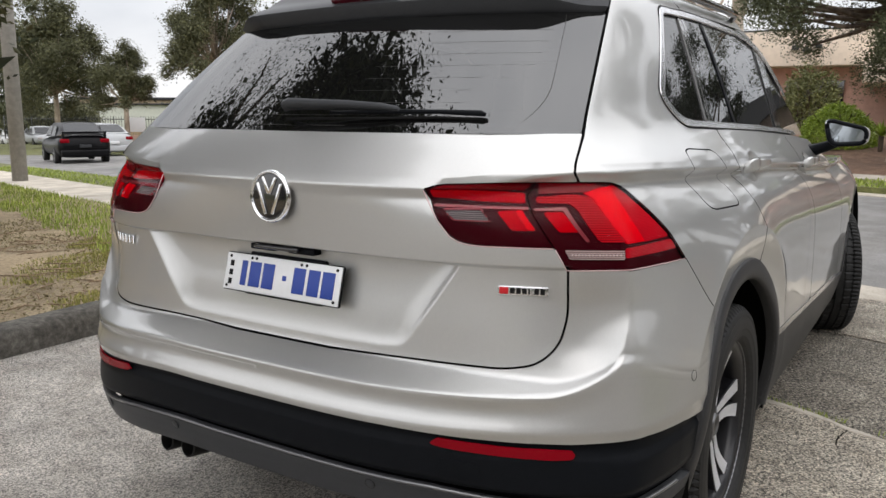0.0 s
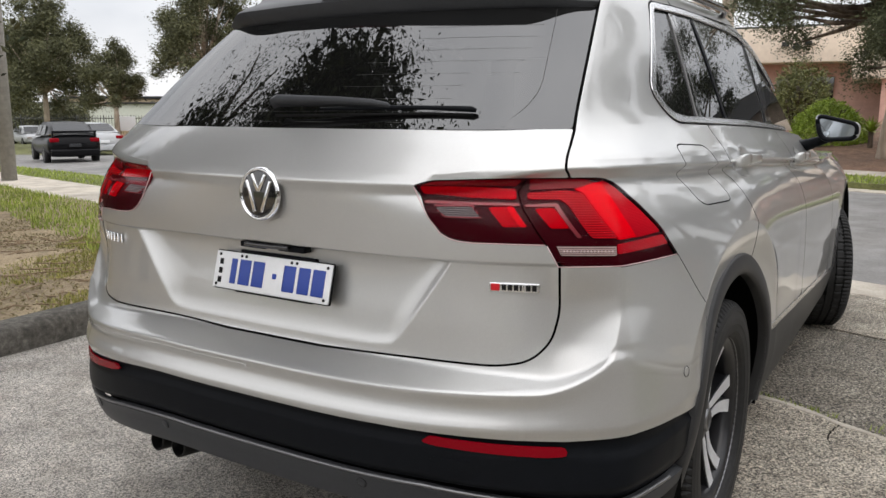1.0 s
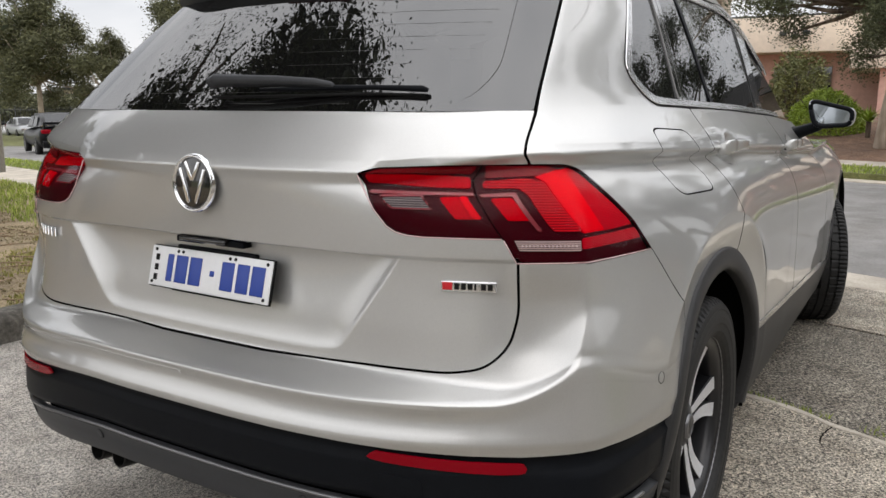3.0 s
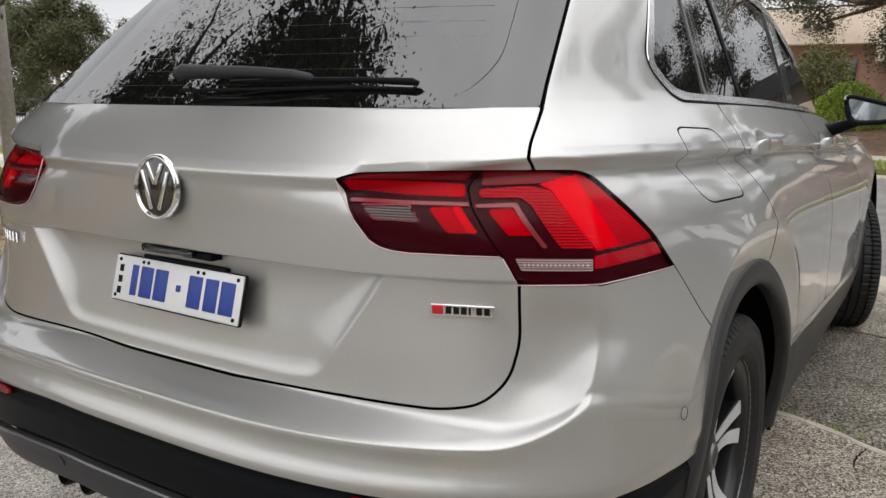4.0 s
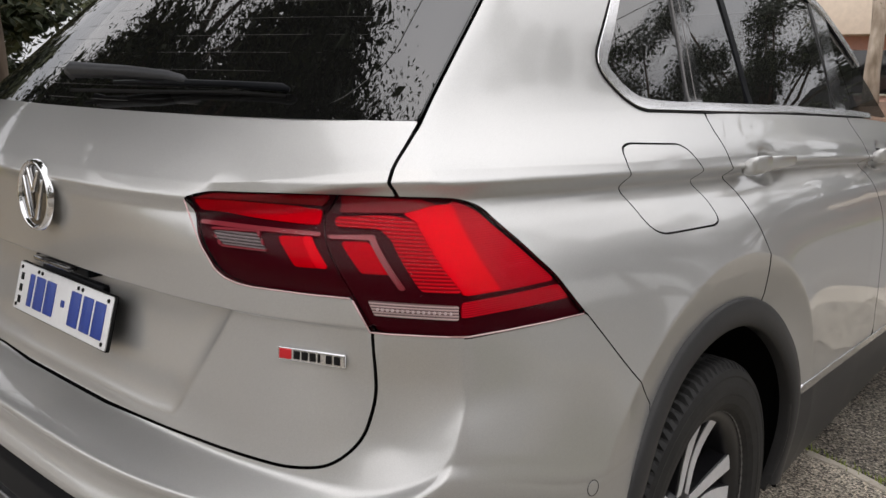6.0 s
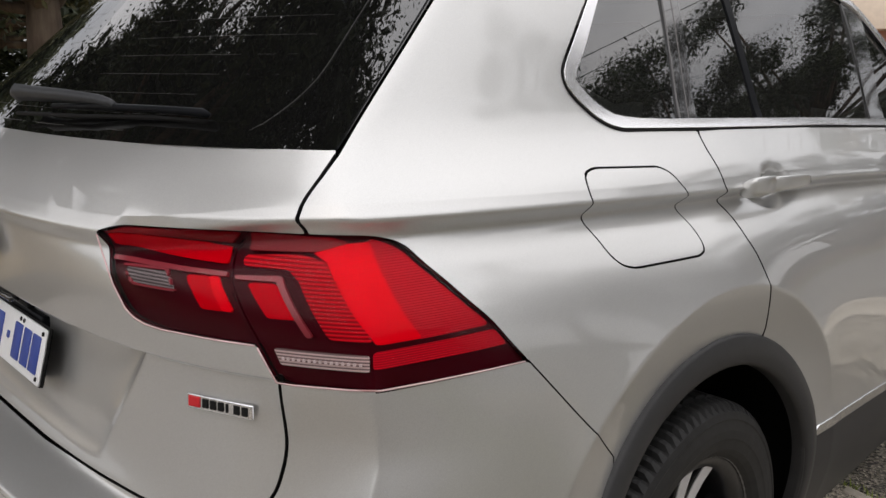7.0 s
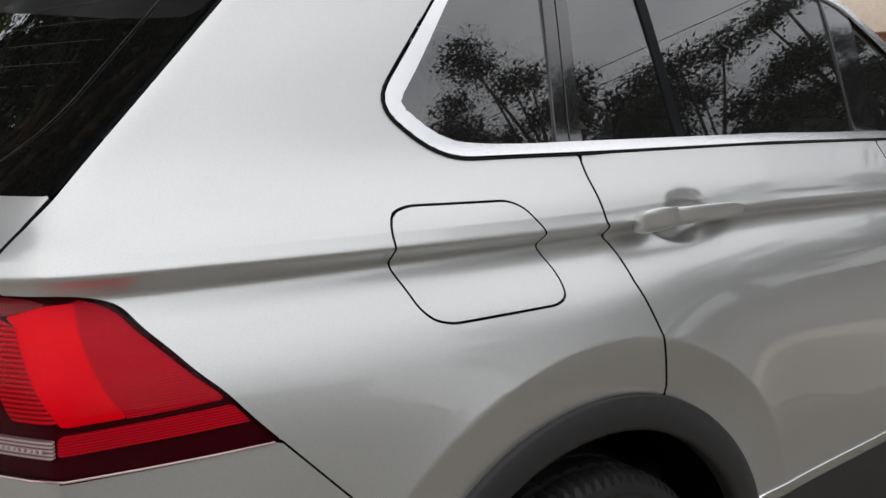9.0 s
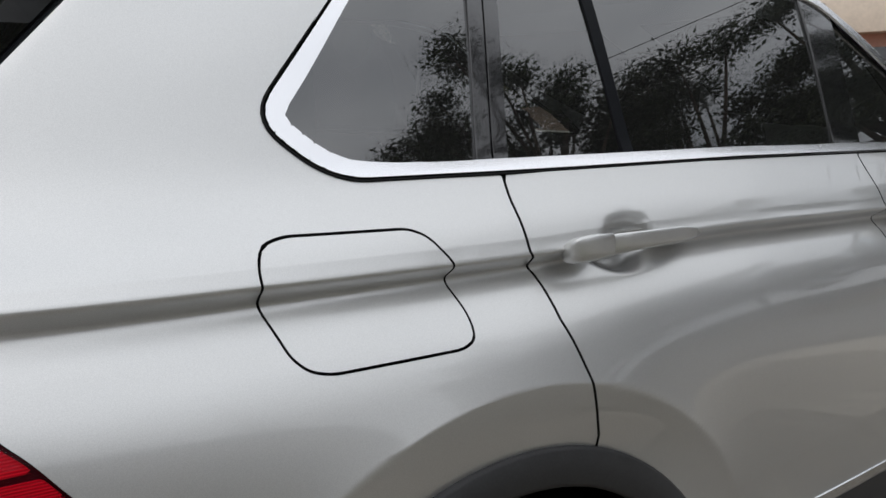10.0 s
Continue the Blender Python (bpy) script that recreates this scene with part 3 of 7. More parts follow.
WINDOWS = rounded([(0.707, 1.234, .045), (0.788, 1.156, .05), (1.04, 1.148), (1.58, 1.133), (2.16, 1.109), (2.66, 1.075, .02), (2.02, 1.440, .05), (1.80, 1.478, .1), (1.25, 1.486, .1), (0.945, 1.478, .03)], 0.02)
lamp_d, gate_d, rglass_d = inside(LAMP, SKIN_Q, SZ), inside(GATE, SKIN_Q, SZ), inside(REAR_GLASS, SKIN_Q, SZ)
flap_d = np.where(IS_SIDE, inside(FLAP, SY, SZ), -1)
win_d = np.where(IS_SIDE, inside(WINDOWS, SY, SZ), -1)
arch_r = np.where(IS_SIDE, np.hypot(SY - ARCH_Y, SZ - ARCH_Z), 9)
arch_f = np.where(IS_SIDE, np.hypot(SY - FRONT_Y, SZ - ARCH_Z), 9)
TRIM_R, OPEN_R = 0.441, 0.385

# lower edge of the painted sides: bumper at the rear, then the bright strip over the sill
strip_z = 0.516 - 0.055 * (SY - 1.34)
bump_q = np.where(IS_SIDE, 0.79 + np.maximum(SY - 0.25, 0), SX)
paint_low = np.where(SY < 0.9, at_height([(0, 0.552), (0.36, 0.552), (0.57, 0.547), (0.72, 0.542), (0.81, 0.544), (0.95, 0.537), (1.04, 0.529), (1.5, 0.50)], bump_q), strip_z)
over = SZ - paint_low
# seams along the side: tip of the lamp to the arch, rear and front edge of the rear door
tip_seam = at_height([(0.0, 0.66), (0.702, 0.634), (0.762, 0.573), (0.882, 0.471), (0.884, -2.0), (2.0, -2.0)], SZ)
door_rear = at_height([(0.0, 1.12), (0.797, 1.097), (0.883, 1.068), (0.965, 1.048), (1.017, 1.050), (1.030, 1.042), (1.052, 1.028), (1.119, 1.034), (1.15, 1.042), (1.5, 1.150)], SZ)
door_front = at_height([(0.0, 2.06), (0.5, 2.04), (0.9, 1.98), (1.05, 2.005), (1.14, 2.02), (1.5, 1.98)], SZ)
fender_seam = at_height([(0.0, 2.95), (0.9, 2.86), (1.0, 2.84), (1.1, 2.80)], SZ)
side = np.where(IS_SIDE, 1.0, -1.0)
off_arch = least(arch_r - TRIM_R, arch_f - TRIM_R)
roof_z = 1.500

# tailgate with its number-plate recess
RECESS = rounded([(-0.6, 1.03), (0.570, 1.03), (0.345, 0.696, .05), (0.28, 0.691), (-0.6, 0.684)], 0.0)
rec_d = np.where(IS_SIDE, -1, inside(RECESS, SX, SZ))
rec_off = -(0.012 + 0.012 * smooth01(0.70, 0.88, SZ)) * (1 - np.exp(-np.maximum(rec_d, 0) / 0.024)) * (1 - smooth01(0.880, 0.886, SZ))
gate_keep = least(gate_d - GAP, -lamp_d - 0.0006, 1.475 - SZ, -rglass_d - 0.0005)
gate_ob = panel("tailgate", gate_keep, PAINT, car, rec_off, 0.014, join=True)[0]
even_rear = even_sheet((rglass_d > 0) & (SZ < 1.43), 1)
panel("rear_window", least(gate_d - GAP - 0.001, rglass_d, 1.425 - SZ), GLASS_REAR, gate_ob, -0.001, 0.0, "dark tinted rear window", join=True, even=even_rear)[0]
HEATER = plain("heater_print", (0.06, 0.058, 0.055), 0.5)
# black ceramic border inside the pane
FRIT = rounded([(-0.6, 1.60), (0.45, 1.60), (0.516, 1.40, .02), (0.562, 1.225, .05), (0.535, 1.164, .05), (-0.6, 1.162)], 0.0)
frit_d = inside(FRIT, SKIN_Q, SZ)
panel("window_border", least(gate_d - GAP - 0.001, rglass_d, -frit_d, 1.425 - SZ), GLOSS_BLACK, gate_ob, -0.005, 0.0, join=True)
edge = [on_skin(float(a), float(b))[0] for a, b in FRIT if b < 1.42 and a > 0]
edge = edge[::2] + [on_skin(0.3, 1.162)[0], on_skin(0.1, 1.162)[0]]
bm = bmesh.new()
tube(bm, edge + [Vector((-p.x, p.y, p.z)) for p in edge[::-1]], 0.0004, 5)
part("border_line", bm, HEATER, gate_ob)
# heating wires across the pane
for k in range(8):
    zz = 1.185 + 0.028 * k
    wire = [on_skin(a, zz)[0] for a in (0.0, 0.15, 0.28, 0.38, 0.45, 0.50)]
    bm = bmesh.new()
    tube(bm, [Vector((-p.x, p.y, p.z)) for p in wire[:0:-1]] + wire, 0.00022, 4)
    part("heating_wire", bm, HEATER, gate_ob)
# spoiler over the pane, with the high brake light
spoiler = panel("spoiler", least(1.52 - SZ, SZ - 1.430, gate_d + 0.02 + 0 * SX, np.where(IS_SIDE, -1, 1)), GREY_PLASTIC, gate_ob, 0.012 + 0.030 * (1 - smooth01(1.43, 1.50, SZ)) * (1 - smooth01(0.42, 0.56, SX)), 0.05, "dark grey roof spoiler", join=True)[0]
panel("brake_light", least(0.10 - SX, 1.452 - SZ, SZ - 1.436, np.where(IS_SIDE, -1, 1)), LAMP_DARK, gate_ob, 0.053, 0.01, "dark red high brake light", join=True)

# quarter panels, doors, wings, roof
quarter_keep = least(-gate_d - GAP, -lamp_d - 0.0006, -win_d - 0.0005, -flap_d - GAP * 0.85, off_arch, over, door_rear - SY - GAP, roof_z + 0.06 - SZ,
                     np.where(SZ < 0.889, np.where(IS_SIDE, SY - tip_seam - GAP * 0.7, -1), 1))
quarter_keep = np.where(SZ < 0.60, least(quarter_keep, SY - 0.5), quarter_keep)
panel("rear_quarter_panel", quarter_keep, PAINT, car, 0.0, 0.014)
panel("fuel_flap", flap_d - GAP * 0.55, PAINT, car, 0.0, 0.006, side="right")
bumper_keep = least(over, np.where(SZ < 0.95, -gate_d - GAP, -1), -lamp_d - 0.0006, off_arch, np.where(IS_SIDE, tip_seam - SY - GAP * 0.7, 1), 0.8885 - SZ)
bumper = panel("rear_bumper", bumper_keep, PAINT, car, 0.0, 0.008, join=True)[0]


def bowl(y0, z0):
    r = np.sqrt(((SY - y0) / 0.074) ** 2 + ((SZ - z0) / 0.043) ** 2)
    return np.where(IS_SIDE, -0.020 * (1 - smooth01(0.50, 1.0, r)), 0)


rear_door = panel("rear_door", least(side, SY - door_rear - GAP, door_front - SY - GAP, over - 0.012, off_arch, -win_d - 0.0005, roof_z - 0.015 - SZ), PAINT, car, bowl(1.222, 1.037), 0.014)
front_door = panel("front_door", least(side, SY - door_front - GAP, fender_seam - SY - GAP, over - 0.012, off_arch, -win_d - 0.0005, roof_z - 0.015 - SZ), PAINT, car, bowl(2.18, 1.000), 0.008)
panel("front_wing", least(side, SY - fender_seam - GAP, over, off_arch, 1.062 - SZ, N_REAR + N_SIDE + N_FRONT + 1 - SKIN_C), PAINT, car, 0.0, 0.008)
nose = SKIN_C - (N_REAR + N_SIDE + N_FRONT + 1) + 0.5
panel("bonnet", least(nose, 1.062 - SZ, SZ - 0.45), PAINT, car, 0.0, 0.0, join=True)
panel("front_bumper", least(nose, 0.45 - SZ), BLACK_PLASTIC, car, 0.0, 0.0, join=True)
panel("windscreen", least(nose, SZ - 1.062, 1.49 - SZ), GLASS_DARK, car, 0.0, 0.0, join=True)
panel("roof", SZ - np.where(IS_SIDE, np.where(SY > door_rear, roof_z - 0.012, roof_z + 0.064), 1.478), PAINT, car, 0.0, 0.004, join=True)

part("roof_seam", boxed(-0.035, 0.96, 1.576, 0.035, 1.92, 1.5865, 0.003), PAINT, car)
# roof rails
for s_ in (1, -1):
    rail = [on_skin(y, 1.517, "y") for y in np.linspace(0.98, 2.02, 14)]
    rail = [p + n_ * (0.028 if 0 < i < 13 else 0.004) for i, (p, n_) in enumerate(rail)]
    bm = bmesh.new()
    tube(bm, [Vector((s_ * p.x, p.y, p.z)) for p in rail], 0.013, 8)
    part("roof_rail", bm, GLOSS_BLACK, car, "black roof rail")
# black inner shell behind the gaps, put in for the shade seen through them
panel("gap_shade_shell", least(-win_d - 0.03, arch_r - TRIM_R - 0.004, arch_f - TRIM_R - 0.004, np.where(gate_d > 0, -rglass_d - 0.012, 1), 1.45 - SZ, SZ - 0.31, np.where(SZ > 0.90, 2.6, 3.9) - SY), DARK_VOID, car, -0.034, 0.0, join=True, stride=3)

# window frames: rubber line, bright trim, glass and pillars set in
seal = [on_skin(float(a), float(b), "y") for a, b in WINDOWS]
seal = [p + n_ * 0.001 for p, n_ in seal]
for s_ in (1, -1):
    bm = bmesh.new()
    tube(bm, [Vector((s_ * p.x, p.y, p.z)) for p in seal + seal[:1]], 0.0017, 6)
    part("window_seal", bm, RUBBER_AND_GAP, car)
trim_w = 0.019 + 0.008 * (1 - smooth01(0.76, 0.90, SY))
panel("window_trim", least(win_d - 0.0035, trim_w - win_d, side, 2.3 - SY + (SZ > 1.3) * 9), SATIN_CHROME, car, 0.003, 0.006, "bright chrome window trim")
even_side = even_sheet((win_d > 0.012) & IS_SIDE & (SY < 2.5), 0)
frame_in = least(win_d - trim_w + 0.001, side)
p0, p1 = 1.028 + 0.26 * (SZ - 1.23), 1.082 + 0.26 * (SZ - 1.23)
d0, d1 = 1.302 + 0 * SZ, 1.326 + 0 * SZ
b0, b1 = 1.955 + 0 * SZ, 2.06 + 0 * SZ
panel("quarter_window", least(frame_in, p0 - SY), GLASS_DARK, car, -0.008, 0.0, even=even_side)
panel("rear_pillar_strip", least(frame_in, SY - p0, (p0 + p1) / 2 - 0.002 - SY), GLOSS_BLACK, car, -0.003, 0.006)
panel("door_frame_strip", least(frame_in, SY - (p0 + p1) / 2 - 0.002, p1 - SY), GLOSS_BLACK, rear_door[0], -0.003, 0.006, side="right")
panel("door_frame_strip", least(frame_in, SY - (p0 + p1) / 2 - 0.002, p1 - SY), GLOSS_BLACK, rear_door[1], -0.003, 0.006, side="left")
for s_, ob in (("right", rear_door[0]), ("left", rear_door[1])):
    panel("fixed_pane", least(frame_in, SY - p1, d0 - SY), GLASS_DARK, ob, -0.008, 0.0, side=s_, even=even_side)
    panel("pane_divider", least(frame_in, SY - d0, d1 - SY), BLACK_PLASTIC, ob, -0.004, 0.006, side=s_)
    panel("door_window", least(frame_in, SY - d1, b0 - SY), GLASS_DARK, ob, -0.008, 0.0, side=s_, even=even_side)
panel("pillar_cover", least(frame_in, SY - b0, b1 - SY), GLOSS_BLACK, car, -0.003, 0.006)
for s_, ob in (("right", front_door[0]), ("left", front_door[1])):
    panel("door_window", least(frame_in, SY - b1), GLASS_DARK, ob, -0.008, 0.0, side=s_, even=even_side)

# bright strip along the doors, sill and arch covers, lower bumper
strip = least(0.010 - np.abs(SZ - strip_z - 0.004), side, SY - 0.9, fender_seam - SY, off_arch)
panel("door_strip", strip, SATIN_CHROME, car, 0.004, 0.006, "bright chrome strip along the doors")
panel("sill_cover", least(strip_z - 0.008 - SZ, side, SY - 0.9, 4.0 - SY, arch_r - OPEN_R, arch_f - OPEN_R), ARCH_PLASTIC, car, 0.004, 0.02, "dark grey plastic sill cover")
def arch_cover(yw, a0, a1, inner=OPEN_R, lip=0.022):
    """A plastic ring round a wheel opening, following the body's side."""
    bm = bmesh.new()
    angles = np.radians(np.linspace(a0, a1, 61))
    xs_ = np.array([on_skin(yw + TRIM_R * math.cos(a), max(0.285, ARCH_Z + TRIM_R * math.sin(a)), "y")[0].x for a in angles])
    ker = np.exp(-0.5 * (np.arange(-6, 7) / 3.0) ** 2)
    xs_ = np.convolve(np.pad(xs_, 6, mode="edge"), ker / ker.sum(), "valid")
    rings = []
    for a, x in zip(angles, xs_):
        prof = ((TRIM_R + 0.001, -0.020), (TRIM_R + 0.001, 0.004), (TRIM_R - 0.004, 0.008), ((TRIM_R + inner) / 2, 0.011), (inner + 0.010, 0.010), (inner + 0.002, 0.006), (inner, -0.002), (inner, -lip))
        rings.append([bm.verts.new((x + dx, yw + r * math.cos(a), ARCH_Z + r * math.sin(a))) for r, dx in prof])
    for a, b in zip(rings, rings[1:]):
        for k in range(7):
            bm.faces.new((a[k], a[k + 1], b[k + 1], b[k]))
    bmesh.ops.recalc_face_normals(bm, faces=bm.faces)
    return bm


for yw, a0, a1 in ((ARCH_Y, -12, 192),):
    for s_ in (1, -1):
        bm = arch_cover(yw, a0, a1)
        if s_ < 0:
            bmesh.ops.transform(bm, matrix=Matrix.Diagonal((-1, 1, 1, 1)), verts=bm.verts)
            bmesh.ops.reverse_faces(bm, faces=bm.faces)
        part("wheel_arch_cover", bm, ARCH_PLASTIC, car, "dark grey plastic wheel arch cover")
panel("wheel_arch_cover", least(TRIM_R - 0.001 - arch_f, arch_f - OPEN_R, side, SY - 2.0), ARCH_PLASTIC, car, 0.006, 0.02, "dark grey plastic wheel arch cover", outward=True)
strip_low = np.interp(SKIN_Q, (0, 0.45, 0.63, 0.72, 1.02), (0.436, 0.437, 0.421, 0.411, 0.400))
low_black = least(paint_low - 0.003 - SZ, SZ - strip_low, arch_r - TRIM_R, np.where(IS_SIDE, 0.9 - SY, 1))
ledge = np.interp(SKIN_Q, (0, 0.45, 0.72, 1.0), (0.522, 0.520, 0.509, 0.500))
black_in = -0.003 - 0.008 * smooth01(0.0, 0.006, SZ - ledge) - 0.010 * (1 - smooth01(0.0, 0.022, SZ - strip_low))
panel("lower_bumper", low_black, BLACK_PLASTIC, bumper, black_in, 0.012, "black plastic lower bumper", join=True)
panel("bumper_strip", least(0.0024 - np.abs(SZ - strip_low + 0.006), np.where(IS_SIDE, 0.42 - SY, 1)), ALLOY_GREY, bumper, 0.003, 0.006, "thin bright strip", join=True)
panel("bumper_valance", least(strip_low - 0.013 - SZ, SZ - 0.352, arch_r - TRIM_R, np.where(IS_SIDE, 0.9 - SY, 1)), GREY_PLASTIC, bumper, 0.002, 0.02, "dark grey bumper valance", join=True)
REFL = rounded([(0.455, 0.527, .002), (0.472, 0.541, .004), (0.722, 0.529, .006), (0.727, 0.511, .005), (0.683, 0.510), (0.490, 0.522, .004)], 0.003)
refl_d = np.where(IS_SIDE, -1, inside(REFL, SX, SZ))
panel("reflector", refl_d, REFLECTOR_RED, bumper, 0.001, 0.006, "red bumper reflector")
cover_d = inside(rounded([(0.475, 0.500), (0.560, 0.494), (0.560, 0.458), (0.475, 0.462)], 0.012), SKIN_Q, SZ)
panel("tow_cover", least(cover_d - 0.001), BLACK_PLASTIC, bumper, -0.001, 0.003, side="right")


def disc(radius, thick, ring=0.0):
    """A round boss with a soft edge, facing -y."""
    bm = bmesh.new()
    prof = [(0.0, -thick), (radius * 0.85, -thick), (radius * 0.97, -thick * 0.7), (radius, 0.0)]
    if ring:
        prof = [(radius - ring, 0.0), (radius - ring * 0.8, -thick * 0.8), (radius - ring * 0.5, -thick), (radius - ring * 0.2, -thick * 0.8), (radius, 0.0)]
    rings = lathe(bm, prof, 40, "Z")
    for v in bm.verts:
        v.co = Vector((v.co.x, v.co.z, v.co.y))
    bmesh.ops.recalc_face_normals(bm, faces=bm.faces)
    return bm


# parking sensors
for q_, z_ in ((0.31, 0.405), (-0.31, 0.405), (0.60, 0.40), (-0.60, 0.40)):
    m = skin_frame(abs(q_), z_, lift=0.002)
    if q_ < 0:
        m = left_pose(m)
    ob = part("parking_sensor", disc(0.011, 0.0015), GREY_PLASTIC, bumper)
    ob.matrix_basis = m
    part("sensor_ring", disc(0.0125, 0.001, 0.0016), RUBBER_AND_GAP, ob)
for s_ in (1, -1):
    m = skin_frame(1.026, 0.627, lift=0.0005)
    if s_ < 0:
        m = left_pose(m)
    ob = part("parking_sensor", disc(0.011, 0.0005), PAINT, bumper)
    ob.matrix_basis = m
    part("sensor_ring", disc(0.0122, 0.0006, 0.001), RUBBER_AND_GAP, ob)

# ---- tail lamps: a dark tray, coloured optics, a clear red lens over them ----
SPLIT = [(0.886, 0.679), (0.925, 0.656), (1.007, 0.600), (1.031, 0.584), (1.052, 0.602)]
split_q = at_height(SPLIT, SZ)


def optic(pts, r=0.006):
    return inside(rounded(pts, r), SKIN_Q, SZ)


G_TOP = optic([(0.404, 1.036), (0.428, 1.045), (0.592, 1.049), (0.580, 1.037)], 0.002)
G_BAR = optic([(0.403, 1.032), (0.579, 1.034), (0.587, 1.017), (0.408, 1.019)], 0.003)
G_LINE = optic([(0.405, 1.0085), (0.597, 1.0075), (0.600, 1.0025), (0.409, 1.003)], 0.001)
G_CLEAR = optic([(0.434, 0.998), (0.507, 1.001), (0.529, 0.979), (0.459, 0.978)], 0.003)
G_FRAME = optic([(0.430, 1.001), (0.510, 1.004), (0.534, 0.976), (0.456, 0.975)], 0.004)
G_BLOCK = optic([(0.540, 1.000), (0.587, 1.002), (0.620, 0.961), (0.575, 0.960)], 0.003)
G_GLOW = optic([(0.573, 1.002), (0.587, 1.002), (0.620, 0.961), (0.604, 0.961)], 0.001)
B_TOP = optic([(0.604, 1.050), (0.700, 1.052), (0.716, 1.047), (0.690, 1.037), (0.604, 1.032)], 0.003)
B_RIBS = optic([(0.602, 1.028), (0.672, 1.034), (0.704, 1.028), (0.778, 0.940), (0.734, 0.940), (0.686, 1.004), (0.667, 1.017), (0.608, 1.017)], 0.006)
B_EDGE = optic([(0.605, 1.005), (0.664, 1.009), (0.717, 0.941), (0.710, 0.940), (0.661, 1.002), (0.609, 1.001)], 0.002)
B_BLOCK = optic([(0.626, 0.999), (0.660, 1.000), (0.703, 0.960), (0.662, 0.959)], 0.003)
B_SIDE = optic([(0.684, 1.037), (0.712, 1.046), (0.740, 1.046), (0.840, 0.936), (0.781, 0.936), (0.706, 1.027)], 0.004)
B_FAINT = optic([(0.728, 1.052), (0.790, 1.052), (0.830, 1.036), (0.895, 0.990), (0.962, 0.937), (0.832, 0.935)], 0.004)
B_CLEAR = optic([(0.674, 0.924), (0.775, 0.924), (0.777, 0.905), (0.683, 0.905)], 0.002)
B_LOW = optic([(0.778, 0.928), (0.948, 0.930), (0.972, 0.909), (0.780, 0.908)], 0.003)


def lamp(name, own, parent, pieces, label):
    obs = panel(name, least(lamp_d, own), LAMP_DARK, parent, -0.009, 0.008, label)
    for which, s_ in ((0, "right"), (1, "left")):
        for nm, d, mat, lift, lab in pieces:
            panel(nm, least(d, own, lamp_d - 0.003), mat, obs[which], lift, 0.005, lab, side=s_)
        panel("lens", least(lamp_d - 0.0005, own), LENS_CLEAR, obs[which], 0.0012, 0.006, "glossy red lens", side=s_)
    return obs


gate_lamps = lamp("tailgate_lamp", least(split_q - 0.0015 - SKIN_Q), gate_ob, [
    ("top_facet", G_TOP, LAMP_DEEP, -0.003, "deep red upper facet"), ("light_bar", G_BAR, LAMP_RED, -0.006, "bright red light bar"), ("trim_line", G_LINE, LAMP_EDGE, -0.003, "pale trim line"),
    ("reversing_light", G_CLEAR, LAMP_GREY, -0.007, "clear reversing light"), ("light_surround", least(G_FRAME, -G_CLEAR), LAMP_EDGE, -0.004, "pale surround"), ("light_block", least(G_BLOCK, -G_GLOW - 0.001), LAMP_RED, -0.006, "red light block"),
    ("light_edge", G_GLOW, LAMP_BRIGHT, -0.005, "bright red edge")], "dark red tail lamp section on the tailgate")
tail_lamps = lamp("tail_lamp", least(SKIN_Q - split_q - 0.0015), car, [
    ("top_facet", B_TOP, LAMP_DEEP, -0.003, "deep red upper facet"), ("ribbed_light", B_RIBS, LAMP_RIB, -0.005, "ribbed red light"), ("light_edge", B_EDGE, LAMP_EDGE, -0.004, "pale trim edge"),
    ("light_block", B_BLOCK, LAMP_RED, -0.006, "red light block"), ("side_light", B_SIDE, LAMP_BRIGHT, -0.004, "bright red side light"),
    ("side_reflector", least(B_FAINT, -B_SIDE), LAMP_MESH, -0.006, "red side reflector"), ("indicator", B_CLEAR, LAMP_CLEAR, -0.004, "clear ribbed indicator"),
    ("lower_light", B_LOW, LAMP_MESH, -0.005, "red lower light strip")], "red wrap-around tail lamp with clear indicator strip")

# pale rounded bead painted as the reflection along the lower edge of the lenses
rim_pts = [on_skin(a, b) for a, b in ((0.393, 1.034), (0.426, 0.973), (0.452, 0.943), (0.470, 0.933), (0.490, 0.928), (0.520, 0.926), (0.600, 0.926), (0.654, 0.926))]
rim_own = [on_skin(a, b) for a, b in ((0.657, 0.924), (0.679, 0.8835), (0.700, 0.8835), (0.760, 0.8845), (0.787, 0.8848), (0.850, 0.8842), (0.920, 0.8835), (0.988, 0.8825))]
for k, s_ in ((0, 1), (1, -1)):
    for pts_, root in ((rim_pts, gate_lamps[k]), (rim_own, tail_lamps[k])):
        bm = bmesh.new()
        rim_line = np.array([p + n_ * 0.0018 for p, n_ in pts_])
        tube(bm, (rim_line if s_ > 0 else left_half(rim_line)).tolist(), 0.0013, 6)
        part("lens_glint", bm, LENS_GLINT, root)
# row of small bright diodes in the indicator strip
diode = boxed(-0.0017, -0.002, -0.0017, 0.0017, 0.001, 0.0017, 0.0006)
diode_mesh = bpy.data.meshes.new("diode")
diode.to_mesh(diode_mesh)
diode.free()
diode_mesh.materials.append(PLATE_WHITE)
for s_, root in ((1, tail_lamps[0]), (-1, tail_lamps[1])):
    for k in range(15):
        ob = new("diode", diode_mesh)
        ob.parent = root
        m = skin_frame(0.687 + 0.0058 * k, 0.9145, lift=-0.001)
        ob.matrix_basis = m if s_ > 0 else left_pose(m)


# ---- badges and number plate ----
def on_gate(x, z, lift):
    m = skin_frame(abs(x), z, lift=lift)
    return m if x >= 0 else left_pose(m)


